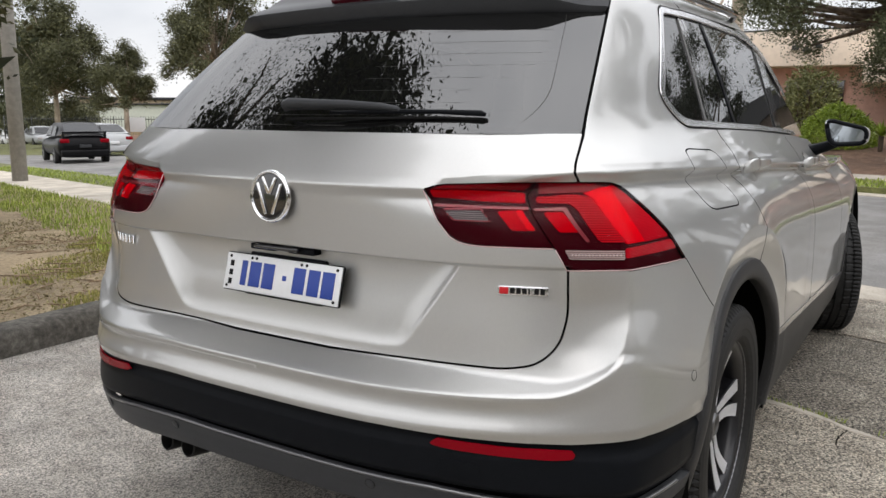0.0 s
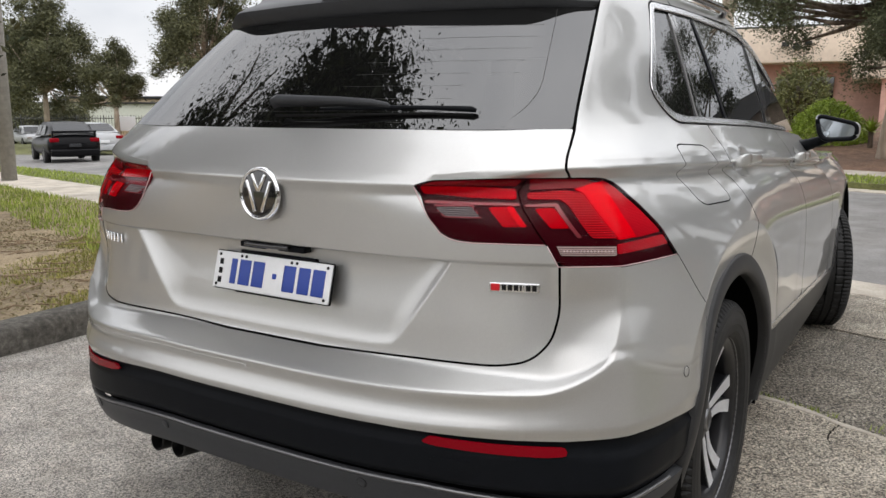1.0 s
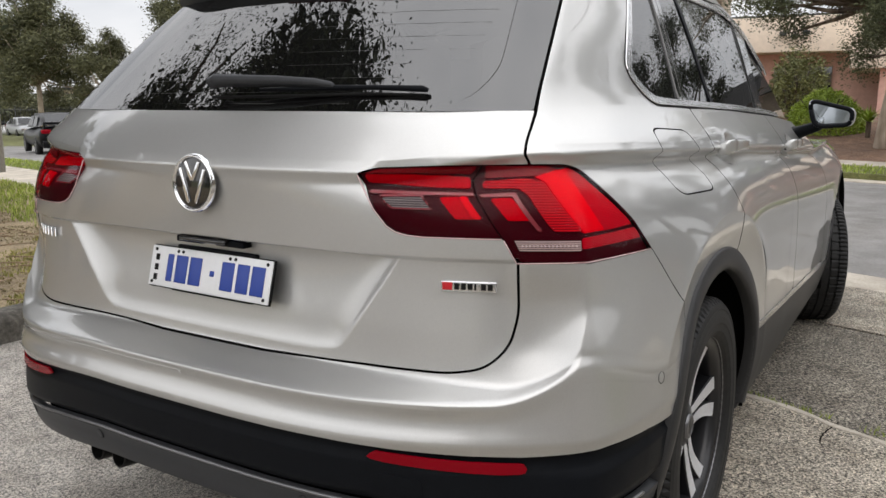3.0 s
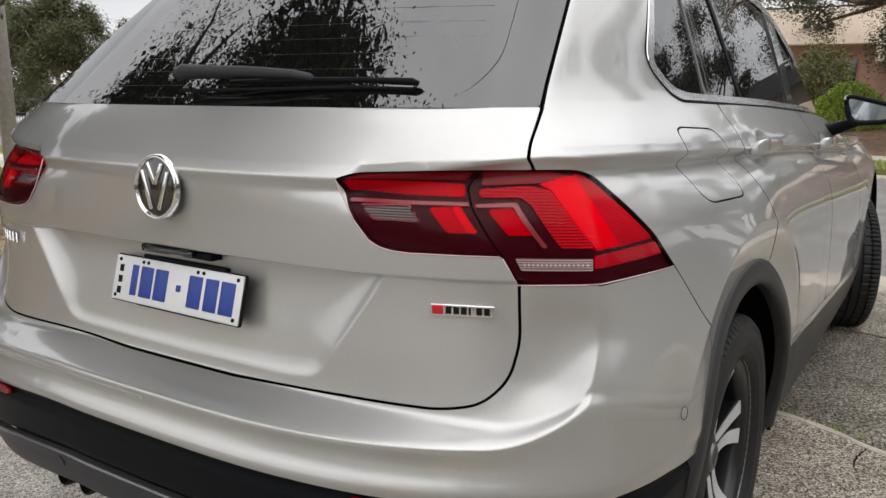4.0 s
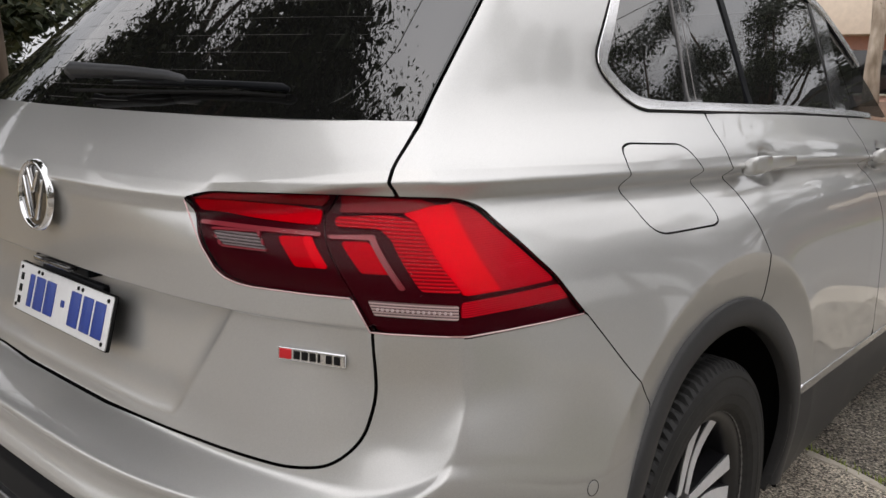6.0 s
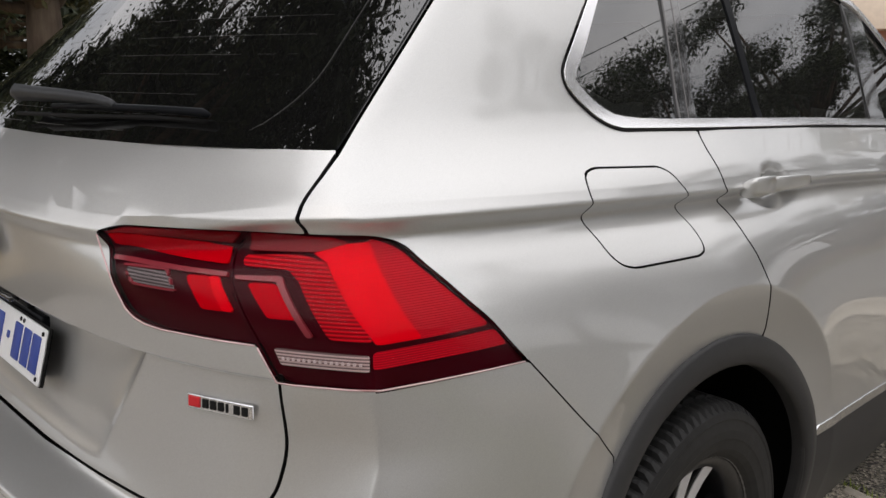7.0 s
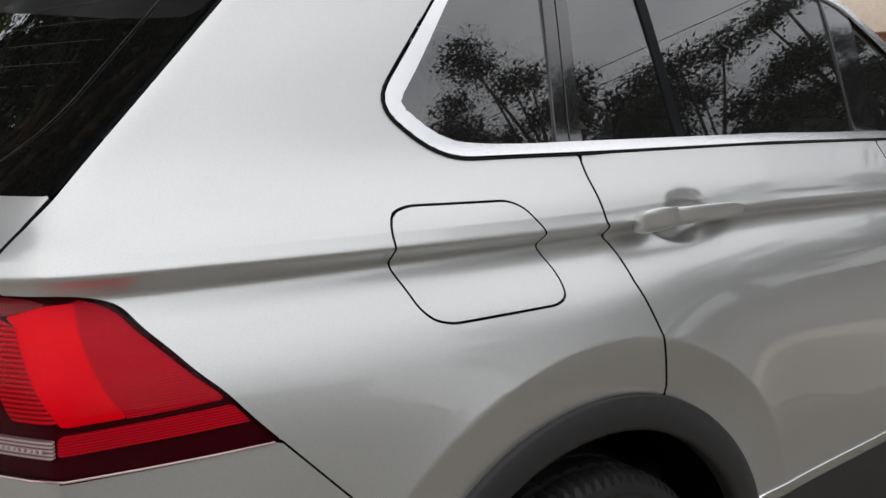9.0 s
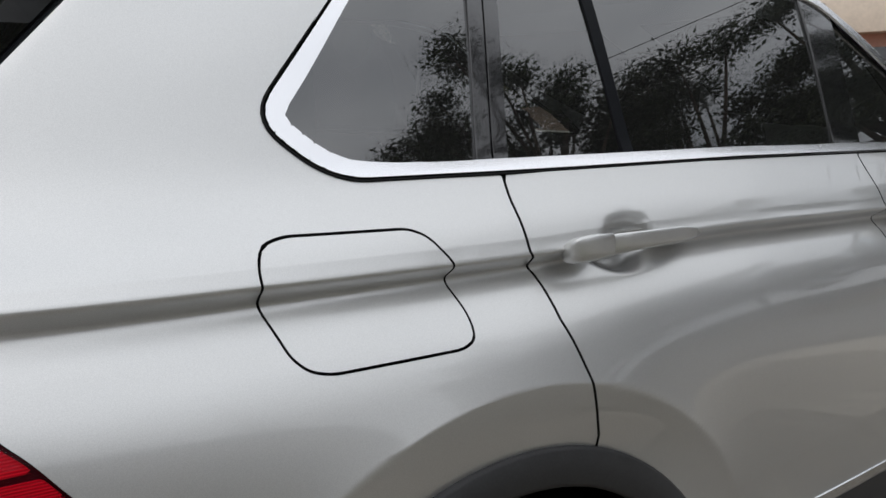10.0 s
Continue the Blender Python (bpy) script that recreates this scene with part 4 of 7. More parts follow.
emblem = part("emblem", disc(0.057, 0.006), GLOSS_BLACK, gate_ob, "round dark emblem with chrome ring")
emblem.matrix_basis = pose(0.002, 0.0705, 1.002, -3)
part("emblem_ring", disc(0.061, 0.010, 0.010), CHROME, emblem, "chrome ring")
for x0, z0, x1, z1 in ((-0.036, 0.030, -0.010, -0.040), (0.036, 0.030, 0.010, -0.040), (-0.020, 0.044, -0.001, 0.006), (0.020, 0.044, 0.001, 0.006)):
    a = math.degrees(math.atan2(x1 - x0, z1 - z0))
    ln = math.hypot(x1 - x0, z1 - z0)
    ob = part("emblem_bar", boxed(-0.0042, -0.0095, -ln / 2, 0.0042, -0.005, ln / 2, 0.0015), CHROME, emblem)
    ob.matrix_basis = pose((x0 + x1) / 2, 0, (z0 + z1) / 2, 0, a, 0)

badge = part("model_badge", boxed(-0.051, -0.004, -0.0095, 0.051, 0.0, 0.0095, 0.002), SATIN_CHROME, gate_ob, "small silver badge with red and black marks")
badge.matrix_basis = on_gate(0.600, 0.838, 0.001)
part("red_mark", boxed(-0.048, -0.0055, -0.007, -0.030, -0.0035, 0.007, 0.001), BADGE_RED, badge)
for k in range(6):
    x0 = -0.026 + k * 0.0122
    part("black_mark", boxed(x0, -0.0055, -0.0058, x0 + (0.0035 if k == 3 else 0.0090), -0.0035, 0.0058, 0.0008), RUBBER_AND_GAP, badge)
for k in range(6):
    ob = part("name_bar", boxed(-0.007, -0.004, -0.012, 0.007, 0.0, 0.012, 0.002), CHROME, gate_ob)
    ob.matrix_basis = on_gate(-0.655 + k * 0.021, 0.850, 0.0005)

plate = part("number_plate", boxed(-0.186, -0.008, -0.047, 0.186, 0.0, 0.047, 0.006), RUBBER_AND_GAP, gate_ob, "white number plate with blue marks in a black frame")
plate.matrix_basis = pose(0.001, 0.101, 0.806, -15, 0, -1.0)
part("plate_face", boxed(-0.1835, -0.0100, -0.0445, 0.1835, -0.007, 0.0445, 0.003), PLATE_WHITE, plate, "white plate face")
for x0, w in ((-0.128, 0.018), (-0.100, 0.036), (-0.056, 0.036), (0.042, 0.036), (0.088, 0.034), (0.130, 0.036)):
    part("blue_bar", boxed(x0, -0.0112, -0.031, x0 + w, -0.0095, 0.029, 0.002), PLATE_BLUE, plate)
part("dot", boxed(0.008, -0.0112, -0.006, 0.020, -0.0095, 0.006, 0.002), PLATE_BLUE, plate)
for k in range(3):
    part("small_bar", boxed(-0.169, -0.0112, -0.032 + k * 0.022, -0.157, -0.0095, -0.018 + k * 0.022, 0.001), RUBBER_AND_GAP, plate)
for x0, z0 in ((-0.170, 0.036), (0.170, 0.036), (-0.172, -0.036), (0.170, -0.036), (-0.098, 0.037), (-0.083, 0.037), (0.062, 0.037), (0.078, 0.037)):
    ob = part("screw", disc(0.0036, 0.002), RUBBER_AND_GAP, plate)
    ob.matrix_basis = pose(x0, -0.0100, z0)
part("plate_holder", boxed(-0.120, 0.002, -0.050, 0.120, 0.022, 0.054, 0.004), BLACK_PLASTIC, plate, "black plate holder")
part("plate_light", boxed(-0.10, 0.100, 0.868, -0.02, 0.135, 0.882, 0.003), BLACK_PLASTIC, gate_ob, "black light over the number plate")
part("plate_light", boxed(0.02, 0.100, 0.868, 0.10, 0.135, 0.882, 0.003), BLACK_PLASTIC, gate_ob, "black light over the number plate")
part("gate_switch", boxed(-0.075, 0.085, 0.874, 0.060, 0.110, 0.884, 0.004), GLOSS_BLACK, gate_ob, "black opening switch")

# rear wiper: a stout arm and the blade holder
bm = bmesh.new()
WP = [(-0.033, 0.158, 1.205, 0.008, 0.012), (-0.012, 0.154, 1.211, 0.0105, 0.012), (0.06, 0.160, 1.210, 0.0095, 0.010), (0.15, 0.170, 1.208, 0.0085, 0.009), (0.235, 0.186, 1.203, 0.0075, 0.008), (0.268, 0.192, 1.198, 0.006, 0.007), (0.274, 0.194, 1.195, 0.004, 0.006)]
rings = []
for x, y, z, h, d in WP:
    rings.append([bm.verts.new((x, y + dy * d * 0.7 + dz * d * 0.5, z + dz * h * 0.7 - dy * d * 0.7)) for dy, dz in ((-1, 0.6), (-0.5, 1.0), (0.6, 1.0), (1, 0.5), (1, -1), (-0.6, -1), (-1, -0.4))])
for a, b in zip(rings, rings[1:]):
    for k in range(7):
        bm.faces.new((a[k], a[(k + 1) % 7], b[(k + 1) % 7], b[k]))
bm.faces.new(rings[0][::-1])
bm.faces.new(rings[-1])
bmesh.ops.recalc_face_normals(bm, faces=bm.faces)
wiper = part("wiper_arm", bm, GREY_PLASTIC, gate_ob, "dark grey rear wiper arm")
bm = bmesh.new()
tube(bm, [(0.10, 0.168, 1.190), (0.25, 0.190, 1.193), (0.36, 0.212, 1.193), (0.452, 0.238, 1.190), (0.462, 0.242, 1.187)], [0.004, 0.0055, 0.005, 0.0065, 0.004], 8)
part("wiper_blade", bm, BLACK_PLASTIC, wiper, "black wiper blade")
bm = bmesh.new()
tube(bm, [(-0.02, 0.152, 1.175), (0.2, 0.172, 1.178), (0.36, 0.210, 1.181), (0.455, 0.240, 1.178)], 0.0035, 6)
part("wiper_rubber", bm, RUBBER_AND_GAP, wiper)


# ---- door handles ----
def door_handle(y0, z0, parent, s_):
    bm = bmesh.new()
    # along, outward, half height, half depth
    prof = [(0.000, 0.020, 0.0105, 0.010), (0.003, 0.027, 0.0150, 0.012), (0.010, 0.030, 0.0178, 0.012), (0.040, 0.0335, 0.0185, 0.011), (0.068, 0.035, 0.0165, 0.010), (0.0690, 0.0342, 0.0146, 0.010), (0.0712, 0.0342, 0.0146, 0.010), (0.0722, 0.035, 0.0148, 0.010),
            (0.130, 0.036, 0.0135, 0.009), (0.190, 0.034, 0.0125, 0.009), (0.225, 0.028, 0.0115, 0.009), (0.255, 0.018, 0.0100, 0.008), (0.280, 0.008, 0.0085, 0.007), (0.300, 0.000, 0.0060, 0.006)]
    p0, n0 = on_skin(y0, z0, "y")
    p1, n1 = on_skin(y0 + 0.30, z0 - 0.006, "y")
    rings = []
    for dy, out, h, d in prof:
        t = dy / 0.30
        n = (n0 * (1 - t) + n1 * t)
        n = Vector((n.x, n.y, 0.25)).normalized()
        c = p0.lerp(p1, t) + n * (out - d)
        up = Vector((0, 0, 1))
        rings.append([bm.verts.new(c + n * (d * math.copysign(abs(math.cos(a)) ** 0.5, math.cos(a))) + up * (h * math.copysign(abs(math.sin(a)) ** 0.45, math.sin(a)))) for a in [2 * math.pi * (k + 0.5) / 20 for k in range(20)]])
    for a, b in zip(rings, rings[1:]):
        for k in range(20):
            bm.faces.new((a[k], a[(k + 1) % 20], b[(k + 1) % 20], b[k]))
    bm.faces.new(rings[0][::-1])
    bm.faces.new(rings[-1])
    bmesh.ops.recalc_face_normals(bm, faces=bm.faces)
    if s_ < 0:
        bmesh.ops.transform(bm, matrix=Matrix.Diagonal((-1, 1, 1, 1)), verts=bm.verts)
        bmesh.ops.reverse_faces(bm, faces=bm.faces)
    return part("door_handle", bm, PAINT, parent, "silver-beige pull handle")


for k, s_ in ((0, 1), (1, -1)):
    door_handle(1.088, 1.041, rear_door[k], s_)
    door_handle(2.045, 1.006, front_door[k], s_)


# ---- side mirrors ----
def side_mirror(parent, s_):
    bm = bmesh.new()
    rings = []
    for y, k in ((2.375, 0.90), (2.385, 0.98), (2.40, 1.0), (2.44, 0.97), (2.50, 0.82), (2.545, 0.55), (2.56, 0.25)):
        out = rounded([(0.835, 1.177), (1.016, 1.135), (1.010, 1.068), (0.865, 1.056)], 0.045)
        c = np.array((0.93, 1.11))
        rings.append([bm.verts.new((*(c + (p - c) * k)[:1], y, (c + (p - c) * k)[1])) for p in out])
    n = len(rings[0])
    for a, b in zip(rings, rings[1:]):
        for i in range(n):
            bm.faces.new((a[i], a[(i + 1) % n], b[(i + 1) % n], b[i]))
    bm.faces.new(rings[-1])
    bmesh.ops.recalc_face_normals(bm, faces=bm.faces)
    flip = Matrix.Diagonal((s_, 1, 1, 1))
    bmesh.ops.transform(bm, matrix=flip, verts=bm.verts)
    ob = part("side_mirror", bm, PAINT, parent, "silver-beige door mirror")
    bm = bmesh.new()
    out = rounded([(0.848, 1.168), (1.004, 1.130), (0.999, 1.074), (0.872, 1.064)], 0.038)
    bm.faces.new([bm.verts.new((p[0], 2.379 - 0.02 * (p[0] - 0.93) - 0.10 * (p[1] - 1.115), p[1])) for p in out])
    bmesh.ops.transform(bm, matrix=flip, verts=bm.verts)
    part("mirror_glass", bm, MIRROR, ob, "bright mirror glass", smooth=False)
    bm = bmesh.new()
    pts = [(p[0], 2.374, p[1]) for p in out]
    tube(bm, pts + [pts[0]], 0.0085, 8)
    bmesh.ops.transform(bm, matrix=flip, verts=bm.verts)
    part("mirror_rim", bm, BLACK_PLASTIC, ob)
    bm = bmesh.new()
    tube(bm, [(0.775, 2.50, 1.030), (0.82, 2.47, 1.045), (0.88, 2.45, 1.068), (0.90, 2.45, 1.085)], [0.030, 0.024, 0.020, 0.018], 10)
    bmesh.ops.transform(bm, matrix=flip, verts=bm.verts)
    part("mirror_arm", bm, BLACK_PLASTIC, ob, "black mirror arm")


side_mirror(front_door[0], 1)
side_mirror(front_door[1], -1)


# ---- wheels ----
def wheel(x, y, steer=0.0, s_=1):
    """A wheel with its axle along x, outer face to +x."""
    bm = bmesh.new()
    lathe(bm, [(0.232, -0.115), (0.222, -0.10), (0.215, 0.0), (0.205, 0.055), (0.213, 0.078), (0.231, 0.086), (0.236, 0.085), (0.236, 0.078)], 64)
    bmesh.ops.recalc_face_normals(bm, faces=bm.faces)
    rim = part("wheel", bm, ALLOY_DARK, car, "alloy wheel with machined twin spokes and black tyre")
    rim.matrix_basis = pose(x, y, HUB_Z) @ pose(0, 0, 0, 0, 0, steer + (0 if s_ > 0 else 180))
    bm = bmesh.new()
    prof = [(0.238, -0.100), (0.262, -0.112), (0.310, -0.116), (0.335, -0.110), (0.347, -0.098), (0.351, -0.088)]
    for g in (-0.062, -0.020, 0.020, 0.062):
        prof += [(0.3525, g - 0.006), (0.344, g - 0.005), (0.344, g + 0.005), (0.3525, g + 0.006)]
    prof += [(0.351, 0.088), (0.347, 0.098), (0.335, 0.110), (0.322, 0.1145), (0.318, 0.1135), (0.300, 0.1165), (0.284, 0.1165), (0.280, 0.1150), (0.262, 0.112), (0.250, 0.104), (0.241, 0.094), (0.236, 0.080)]
    prof = [(0.232 + (r - 0.238) * 0.945, h * 0.95) for r, h in prof]
    rings = lathe(bm, prof, 288)
    for i, ring in enumerate(rings):
        if i % 3 == 0:
            for v, (r, h) in zip(ring, prof):
                if r > 0.328 and (abs(h) > 0.063 or (0.023 < abs(h) < 0.055 and i % 6 == 0)):
                    k = 0.976 if abs(h) > 0.063 else 0.986
                    v.co.y, v.co.z = v.co.y * k, v.co.z * k
    bmesh.ops.recalc_face_normals(bm, faces=bm.faces)
    tyre = part("tyre", bm, TYRE, rim, "black tyre with blocky tread", smooth=False)
    bm = bmesh.new()
    lathe(bm, [(0.2335, 0.082), (0.2345, 0.0890), (0.2362, 0.0905), (0.2385, 0.087), (0.2385, 0.078)], 72)
    bmesh.ops.recalc_face_normals(bm, faces=bm.faces)
    part("rim_edge", bm, ALLOY_GREY, rim, "thin grey rim edge")
    bm = bmesh.new()
    lathe(bm, [(0.0, 0.0), (0.165, 0.0), (0.165, -0.012), (0.06, -0.012)], 40)
    bmesh.ops.recalc_face_normals(bm, faces=bm.faces)
    part("brake_disc", bm, plain("brake_steel", (0.25, 0.24, 0.23), 0.4, metal=1.0, grain=0.1, scale=90), rim)
    bm = bmesh.new()
    lathe(bm, [(0.0, 0.062), (0.028, 0.061), (0.034, 0.056), (0.060, 0.050), (0.068, 0.030), (0.068, 0.0)], 32)
    bmesh.ops.recalc_face_normals(bm, faces=bm.faces)
    hub = part("hub_cap", bm, ALLOY_DARK, rim, "dark hub with chrome ringed cap")
    bm = bmesh.new()
    lathe(bm, [(0.022, 0.060), (0.026, 0.0645), (0.031, 0.0625), (0.033, 0.057)], 28)
    part("cap_ring", bm, ALLOY_GREY, rim)

    def spoke(w0, w1, lift, thick, mat, nm):
        bm = bmesh.new()
        sections = []
        for k in range(8):
            t = k / 7
            r = 0.045 + (0.229 - 0.045) * t
            w = (w0 + (w1 - w0) * t) * 0.5
            x_ = 0.050 + 0.026 * t ** 0.8 - 0.010 * math.sin(math.pi * t) + lift
            c = 0.012 * math.sin(math.pi * t)
            sections.append([bm.verts.new(p) for p in ((x_ - thick, c - w, r), (x_ - 0.004 * (thick > 0.01), c - w, r), (x_, c - w * 0.72, r), (x_, c + w * 0.72, r), (x_ - 0.004 * (thick > 0.01), c + w, r), (x_ - thick, c + w, r))])
        for a, b in zip(sections, sections[1:]):
            for i in range(6):
                bm.faces.new((a[i], a[(i + 1) % 6], b[(i + 1) % 6], b[i]))
        bm.faces.new(sections[0])
        bm.faces.new(sections[-1][::-1])
        bmesh.ops.recalc_face_normals(bm, faces=bm.faces)
        me = bpy.data.meshes.new(nm)
        bm.to_mesh(me)
        bm.free()
        me.materials.append(mat)
        return me

    arm, face = spoke(0.022, 0.046, 0.0, 0.045, ALLOY_DARK, "spoke"), spoke(0.019, 0.042, 0.0012, 0.002, ALLOY, "spoke_face")
    for k in range(5):
        for d in (-1, 1):
            for me, nm in ((arm, "spoke"), (face, "spoke_face")):
                ob = new(nm, me)
                ob.parent = rim
                ob.matrix_basis = pose(0, 0, 0, 72 * k - 13) @ pose(0, 0.012 * d, 0, -9.0 * d) @ Matrix.Diagonal((1, -d, 1, 1))
    return rim


wheel(0.754, HUB_Y)
wheel(-0.754, HUB_Y, 0, -1)
wheel(0.745, FRONT_Y, 21)
wheel(-0.745, FRONT_Y, 21, -1)
# liners of the wheel wells
for y in (ARCH_Y, FRONT_Y):
    for s_ in (1, -1):
        bm = bmesh.new()
        lathe(bm, [(0.44, 0.862), (0.435, 0.62), (0.42, 0.55), (0.0, 0.54)], 48, a0=-0.25, a1=math.pi + 0.25)
        bmesh.ops.transform(bm, matrix=pose(0, y, ARCH_Z) @ Matrix.Diagonal((s_, 1, 1, 1)), verts=bm.verts)
        part("wheel_well", bm, DARK_VOID, car)

# underbody, exhaust, cabin
part("underbody", boxed(-0.66, 0.28, 0.24, 0.66, 4.1, 0.36, 0.03), DARK_VOID, car)
for x0 in (-0.470, -0.385):
    bm = bmesh.new()
    lathe(bm, [(0.025, 0.0), (0.028, 0.001), (0.0285, 0.004), (0.0285, 0.20), (0.023, 0.20), (0.023, 0.004), (0.025, 0.0)], 24, "Z")
    bmesh.ops.transform(bm, matrix=pose(x0, 0.116, 0.290, -97, 0, -4), verts=bm.verts)
    bmesh.ops.recalc_face_normals(bm, faces=bm.faces)
    part("exhaust_pipe", bm, plain("burnt_steel", (0.02, 0.02, 0.02), 0.45, metal=0.5), car, "dark exhaust tail pipe")
part("cabin_floor", boxed(-0.68, 0.35, 0.46, 0.68, 2.6, 0.52, 0.01), TRIM_DARK, car)
part("cargo_cover", boxed(-0.60, 0.36, 0.98, 0.60, 0.80, 1.00, 0.008), TRIM_DARK, car)
part("headliner", boxed(-0.50, 0.75, 1.46, 0.50, 1.95, 1.48, 0.01), plain("headliner_cloth", (0.30, 0.29, 0.27), 0.9, grain=0.1, scale=80), car)


def seat(name, x, y, w):
    bm = bmesh.new()
    box(bm, x - w / 2, y, 0.62, x + w / 2, y + 0.12, 1.20, 0.05, None)
    bmesh.ops.transform(bm, matrix=Matrix.Translation((0, y, 0.62)) @ Matrix.Rotation(radians(16), 4, "X") @ Matrix.Translation((0, -y, -0.62)), verts=bm.verts)
    box(bm, x - w / 2, y + 0.05, 0.52, x + w / 2, y + 0.55, 0.68, 0.05)
    ob = part(name, bm, SEAT_MAT, car, "dark grey fabric seat")
    for hx in ([x] if w < 0.7 else [x - w * 0.33, x, x + w * 0.33]):
        part("headrest", boxed(hx - 0.13, y - 0.21, 1.16, hx + 0.13, y - 0.12, 1.33, 0.04), SEAT_MAT, ob)
        for dx in (-0.05, 0.05):
            bm = bmesh.new()
            tube(bm, [(hx + dx, y - 0.12, 1.06), (hx + dx, y - 0.16, 1.20)], 0.006, 8)
            part("headrest_post", bm, CHROME, ob)


seat("rear_bench", 0.0, 1.02, 1.15)
seat("front_seat", 0.36, 1.98, 0.48)
seat("front_seat", -0.36, 1.98, 0.48)
part("dashboard", boxed(-0.66, 2.45, 0.80, 0.66, 2.75, 1.04, 0.05), TRIM_DARK, car)

# ---- the ground: driveway, footpath, road, lawns ----
ALONG, ACROSS = Vector((-0.950, 0.313, 0)), Vector((0.313, 0.950, 0))


def fall(x, y):
    """Height of the land: level round the car, dropping away along the street, rising past it."""
    w = ACROSS.x * x + ACROSS.y * y
    return -0.028 * np.clip(-x - 2.0, 0, 90) + 0.10 * np.clip(w - 13.6, 0, 6) + 0.006 * np.clip(y - 0.6, 0, 4)


def street(u, w, z=0.0):
    """A point from metres along and across the street."""
    p = ALONG * u + ACROSS * w
    return (p.x, p.y, float(fall(p.x, p.y)) + z)


def ground_mat(name, cols, rough, scales, bump, dist, speck=0.0, amp=0.5):
    """Mottled ground: fine grit, patches and stains."""
    m, n, l, b = material(name)
    g1, g2, g3 = noise_node(n, l, scales[0], 8, rough=0.7), noise_node(n, l, scales[1], 5), noise_node(n, l, scales[2], 4)
    c = ramp_node(n, l, g1, [(0.32, cols[0]), (0.5, cols[1]), (0.68, cols[2])])
    c = mix_node(n, l, 1.0, c, ramp_node(n, l, g2, [(0.3, (0.62, 0.60, 0.58)), (0.62, (1, 1, 1))]), "MULTIPLY")
    c = mix_node(n, l, 1.0, c, ramp_node(n, l, g3, [(0.3, (0.70, 0.69, 0.68)), (0.6, (1.04, 1.02, 0.99))]), "MULTIPLY")
    if speck:
        co, vo = n.new("ShaderNodeTexCoord"), n.new("ShaderNodeTexVoronoi")
        vo.inputs["Scale"].default_value = speck
        l.new(co.outputs["Object"], vo.inputs["Vector"])
        sp = ramp_node(n, l, vo.outputs["Color"], [(0.2, (1 - amp,) * 3), (0.5, (1, 1, 1)), (0.8, (1 + amp, 1 + 0.97 * amp, 1 + 0.9 * amp))])
        c = mix_node(n, l, 0.8, c, mix_node(n, l, 1.0, c, sp, "MULTIPLY"))
        bump_node(n, l, b, vo.outputs["Distance"], bump, dist)
    else:
        bump_node(n, l, b, g1, bump, dist)
    l.new(c, b.inputs["Base Color"])
    b.inputs["Roughness"].default_value = rough
    return m


ASPHALT = ground_mat("worn_asphalt", [(0.26, 0.246, 0.228), (0.45, 0.43, 0.402), (0.64, 0.615, 0.58)], 0.82, (220, 5, 0.9), 0.8, 0.005, 230, 0.90)
ROAD = ground_mat("road_asphalt", [(0.17, 0.17, 0.17), (0.23, 0.228, 0.225), (0.30, 0.295, 0.288)], 0.8, (60, 2, 0.4), 0.4, 0.004)
SLAB = ground_mat("old_concrete", [(0.13, 0.118, 0.098), (0.43, 0.395, 0.335), (0.70, 0.65, 0.57)], 0.85, (120, 6, 1.6), 1.0, 0.007, 170, 0.95)
PEBBLE = ground_mat("exposed_aggregate", [(0.06, 0.055, 0.045), (0.22, 0.203, 0.172), (0.50, 0.465, 0.405)], 0.85, (100, 5, 1.3), 1.0, 0.008, 140, 0.98)
PALE = ground_mat("pale_concrete", [(0.46, 0.42, 0.35), (0.57, 0.525, 0.45), (0.68, 0.63, 0.55)], 0.85, (60, 3, 0.8), 0.4, 0.003)
YARD = ground_mat("yard_concrete", [(0.22, 0.21, 0.19), (0.29, 0.275, 0.25), (0.36, 0.34, 0.31)], 0.85, (50, 3, 0.7), 0.4, 0.003)
KERB = ground_mat("dirty_kerb_concrete", [(0.045, 0.042, 0.036), (0.10, 0.094, 0.082), (0.18, 0.17, 0.15)], 0.9, (30, 4, 1.2), 0.7, 0.006)
SOIL = ground_mat("bare_soil", [(0.22, 0.165, 0.10), (0.38, 0.30, 0.19), (0.52, 0.43, 0.29)], 0.95, (35, 3, 0.7), 0.9, 0.015)
TURF = ground_mat("turf_soil", [(0.09, 0.10, 0.035), (0.16, 0.175, 0.06), (0.24, 0.24, 0.10)], 0.95, (40, 3, 0.8), 0.9, 0.02)
MULCH = ground_mat("bark_mulch", [(0.10, 0.055, 0.036), (0.22, 0.13, 0.085), (0.38, 0.25, 0.17)], 0.95, (28, 4, 0.9), 1.0, 0.03)

# the land itself, one sheet out to the horizon
xs = np.unique(np.concatenate([np.linspace(-400, -30, 14), np.linspace(-30, 20, 51), np.linspace(20, 400, 14)]))
gv, gf = [], []
for y in xs:
    for x in xs:
        d = math.hypot(x, y)
        gv.append((x, y, float(fall(x, y)) - 0.06))
for j in range(len(xs) - 1):
    for i in range(len(xs) - 1):
        a = j * len(xs) + i
        gf.append((a, a + 1, a + len(xs) + 1, a + len(xs)))
me = bpy.data.meshes.new("ground")
me.from_pydata(gv, [], gf)
me.materials.append(TURF)
me.polygons.foreach_set("use_smooth", [True] * len(me.polygons))
tagged(new("ground", me), "grassy ground falling away along the street", "ground", kind="structure")


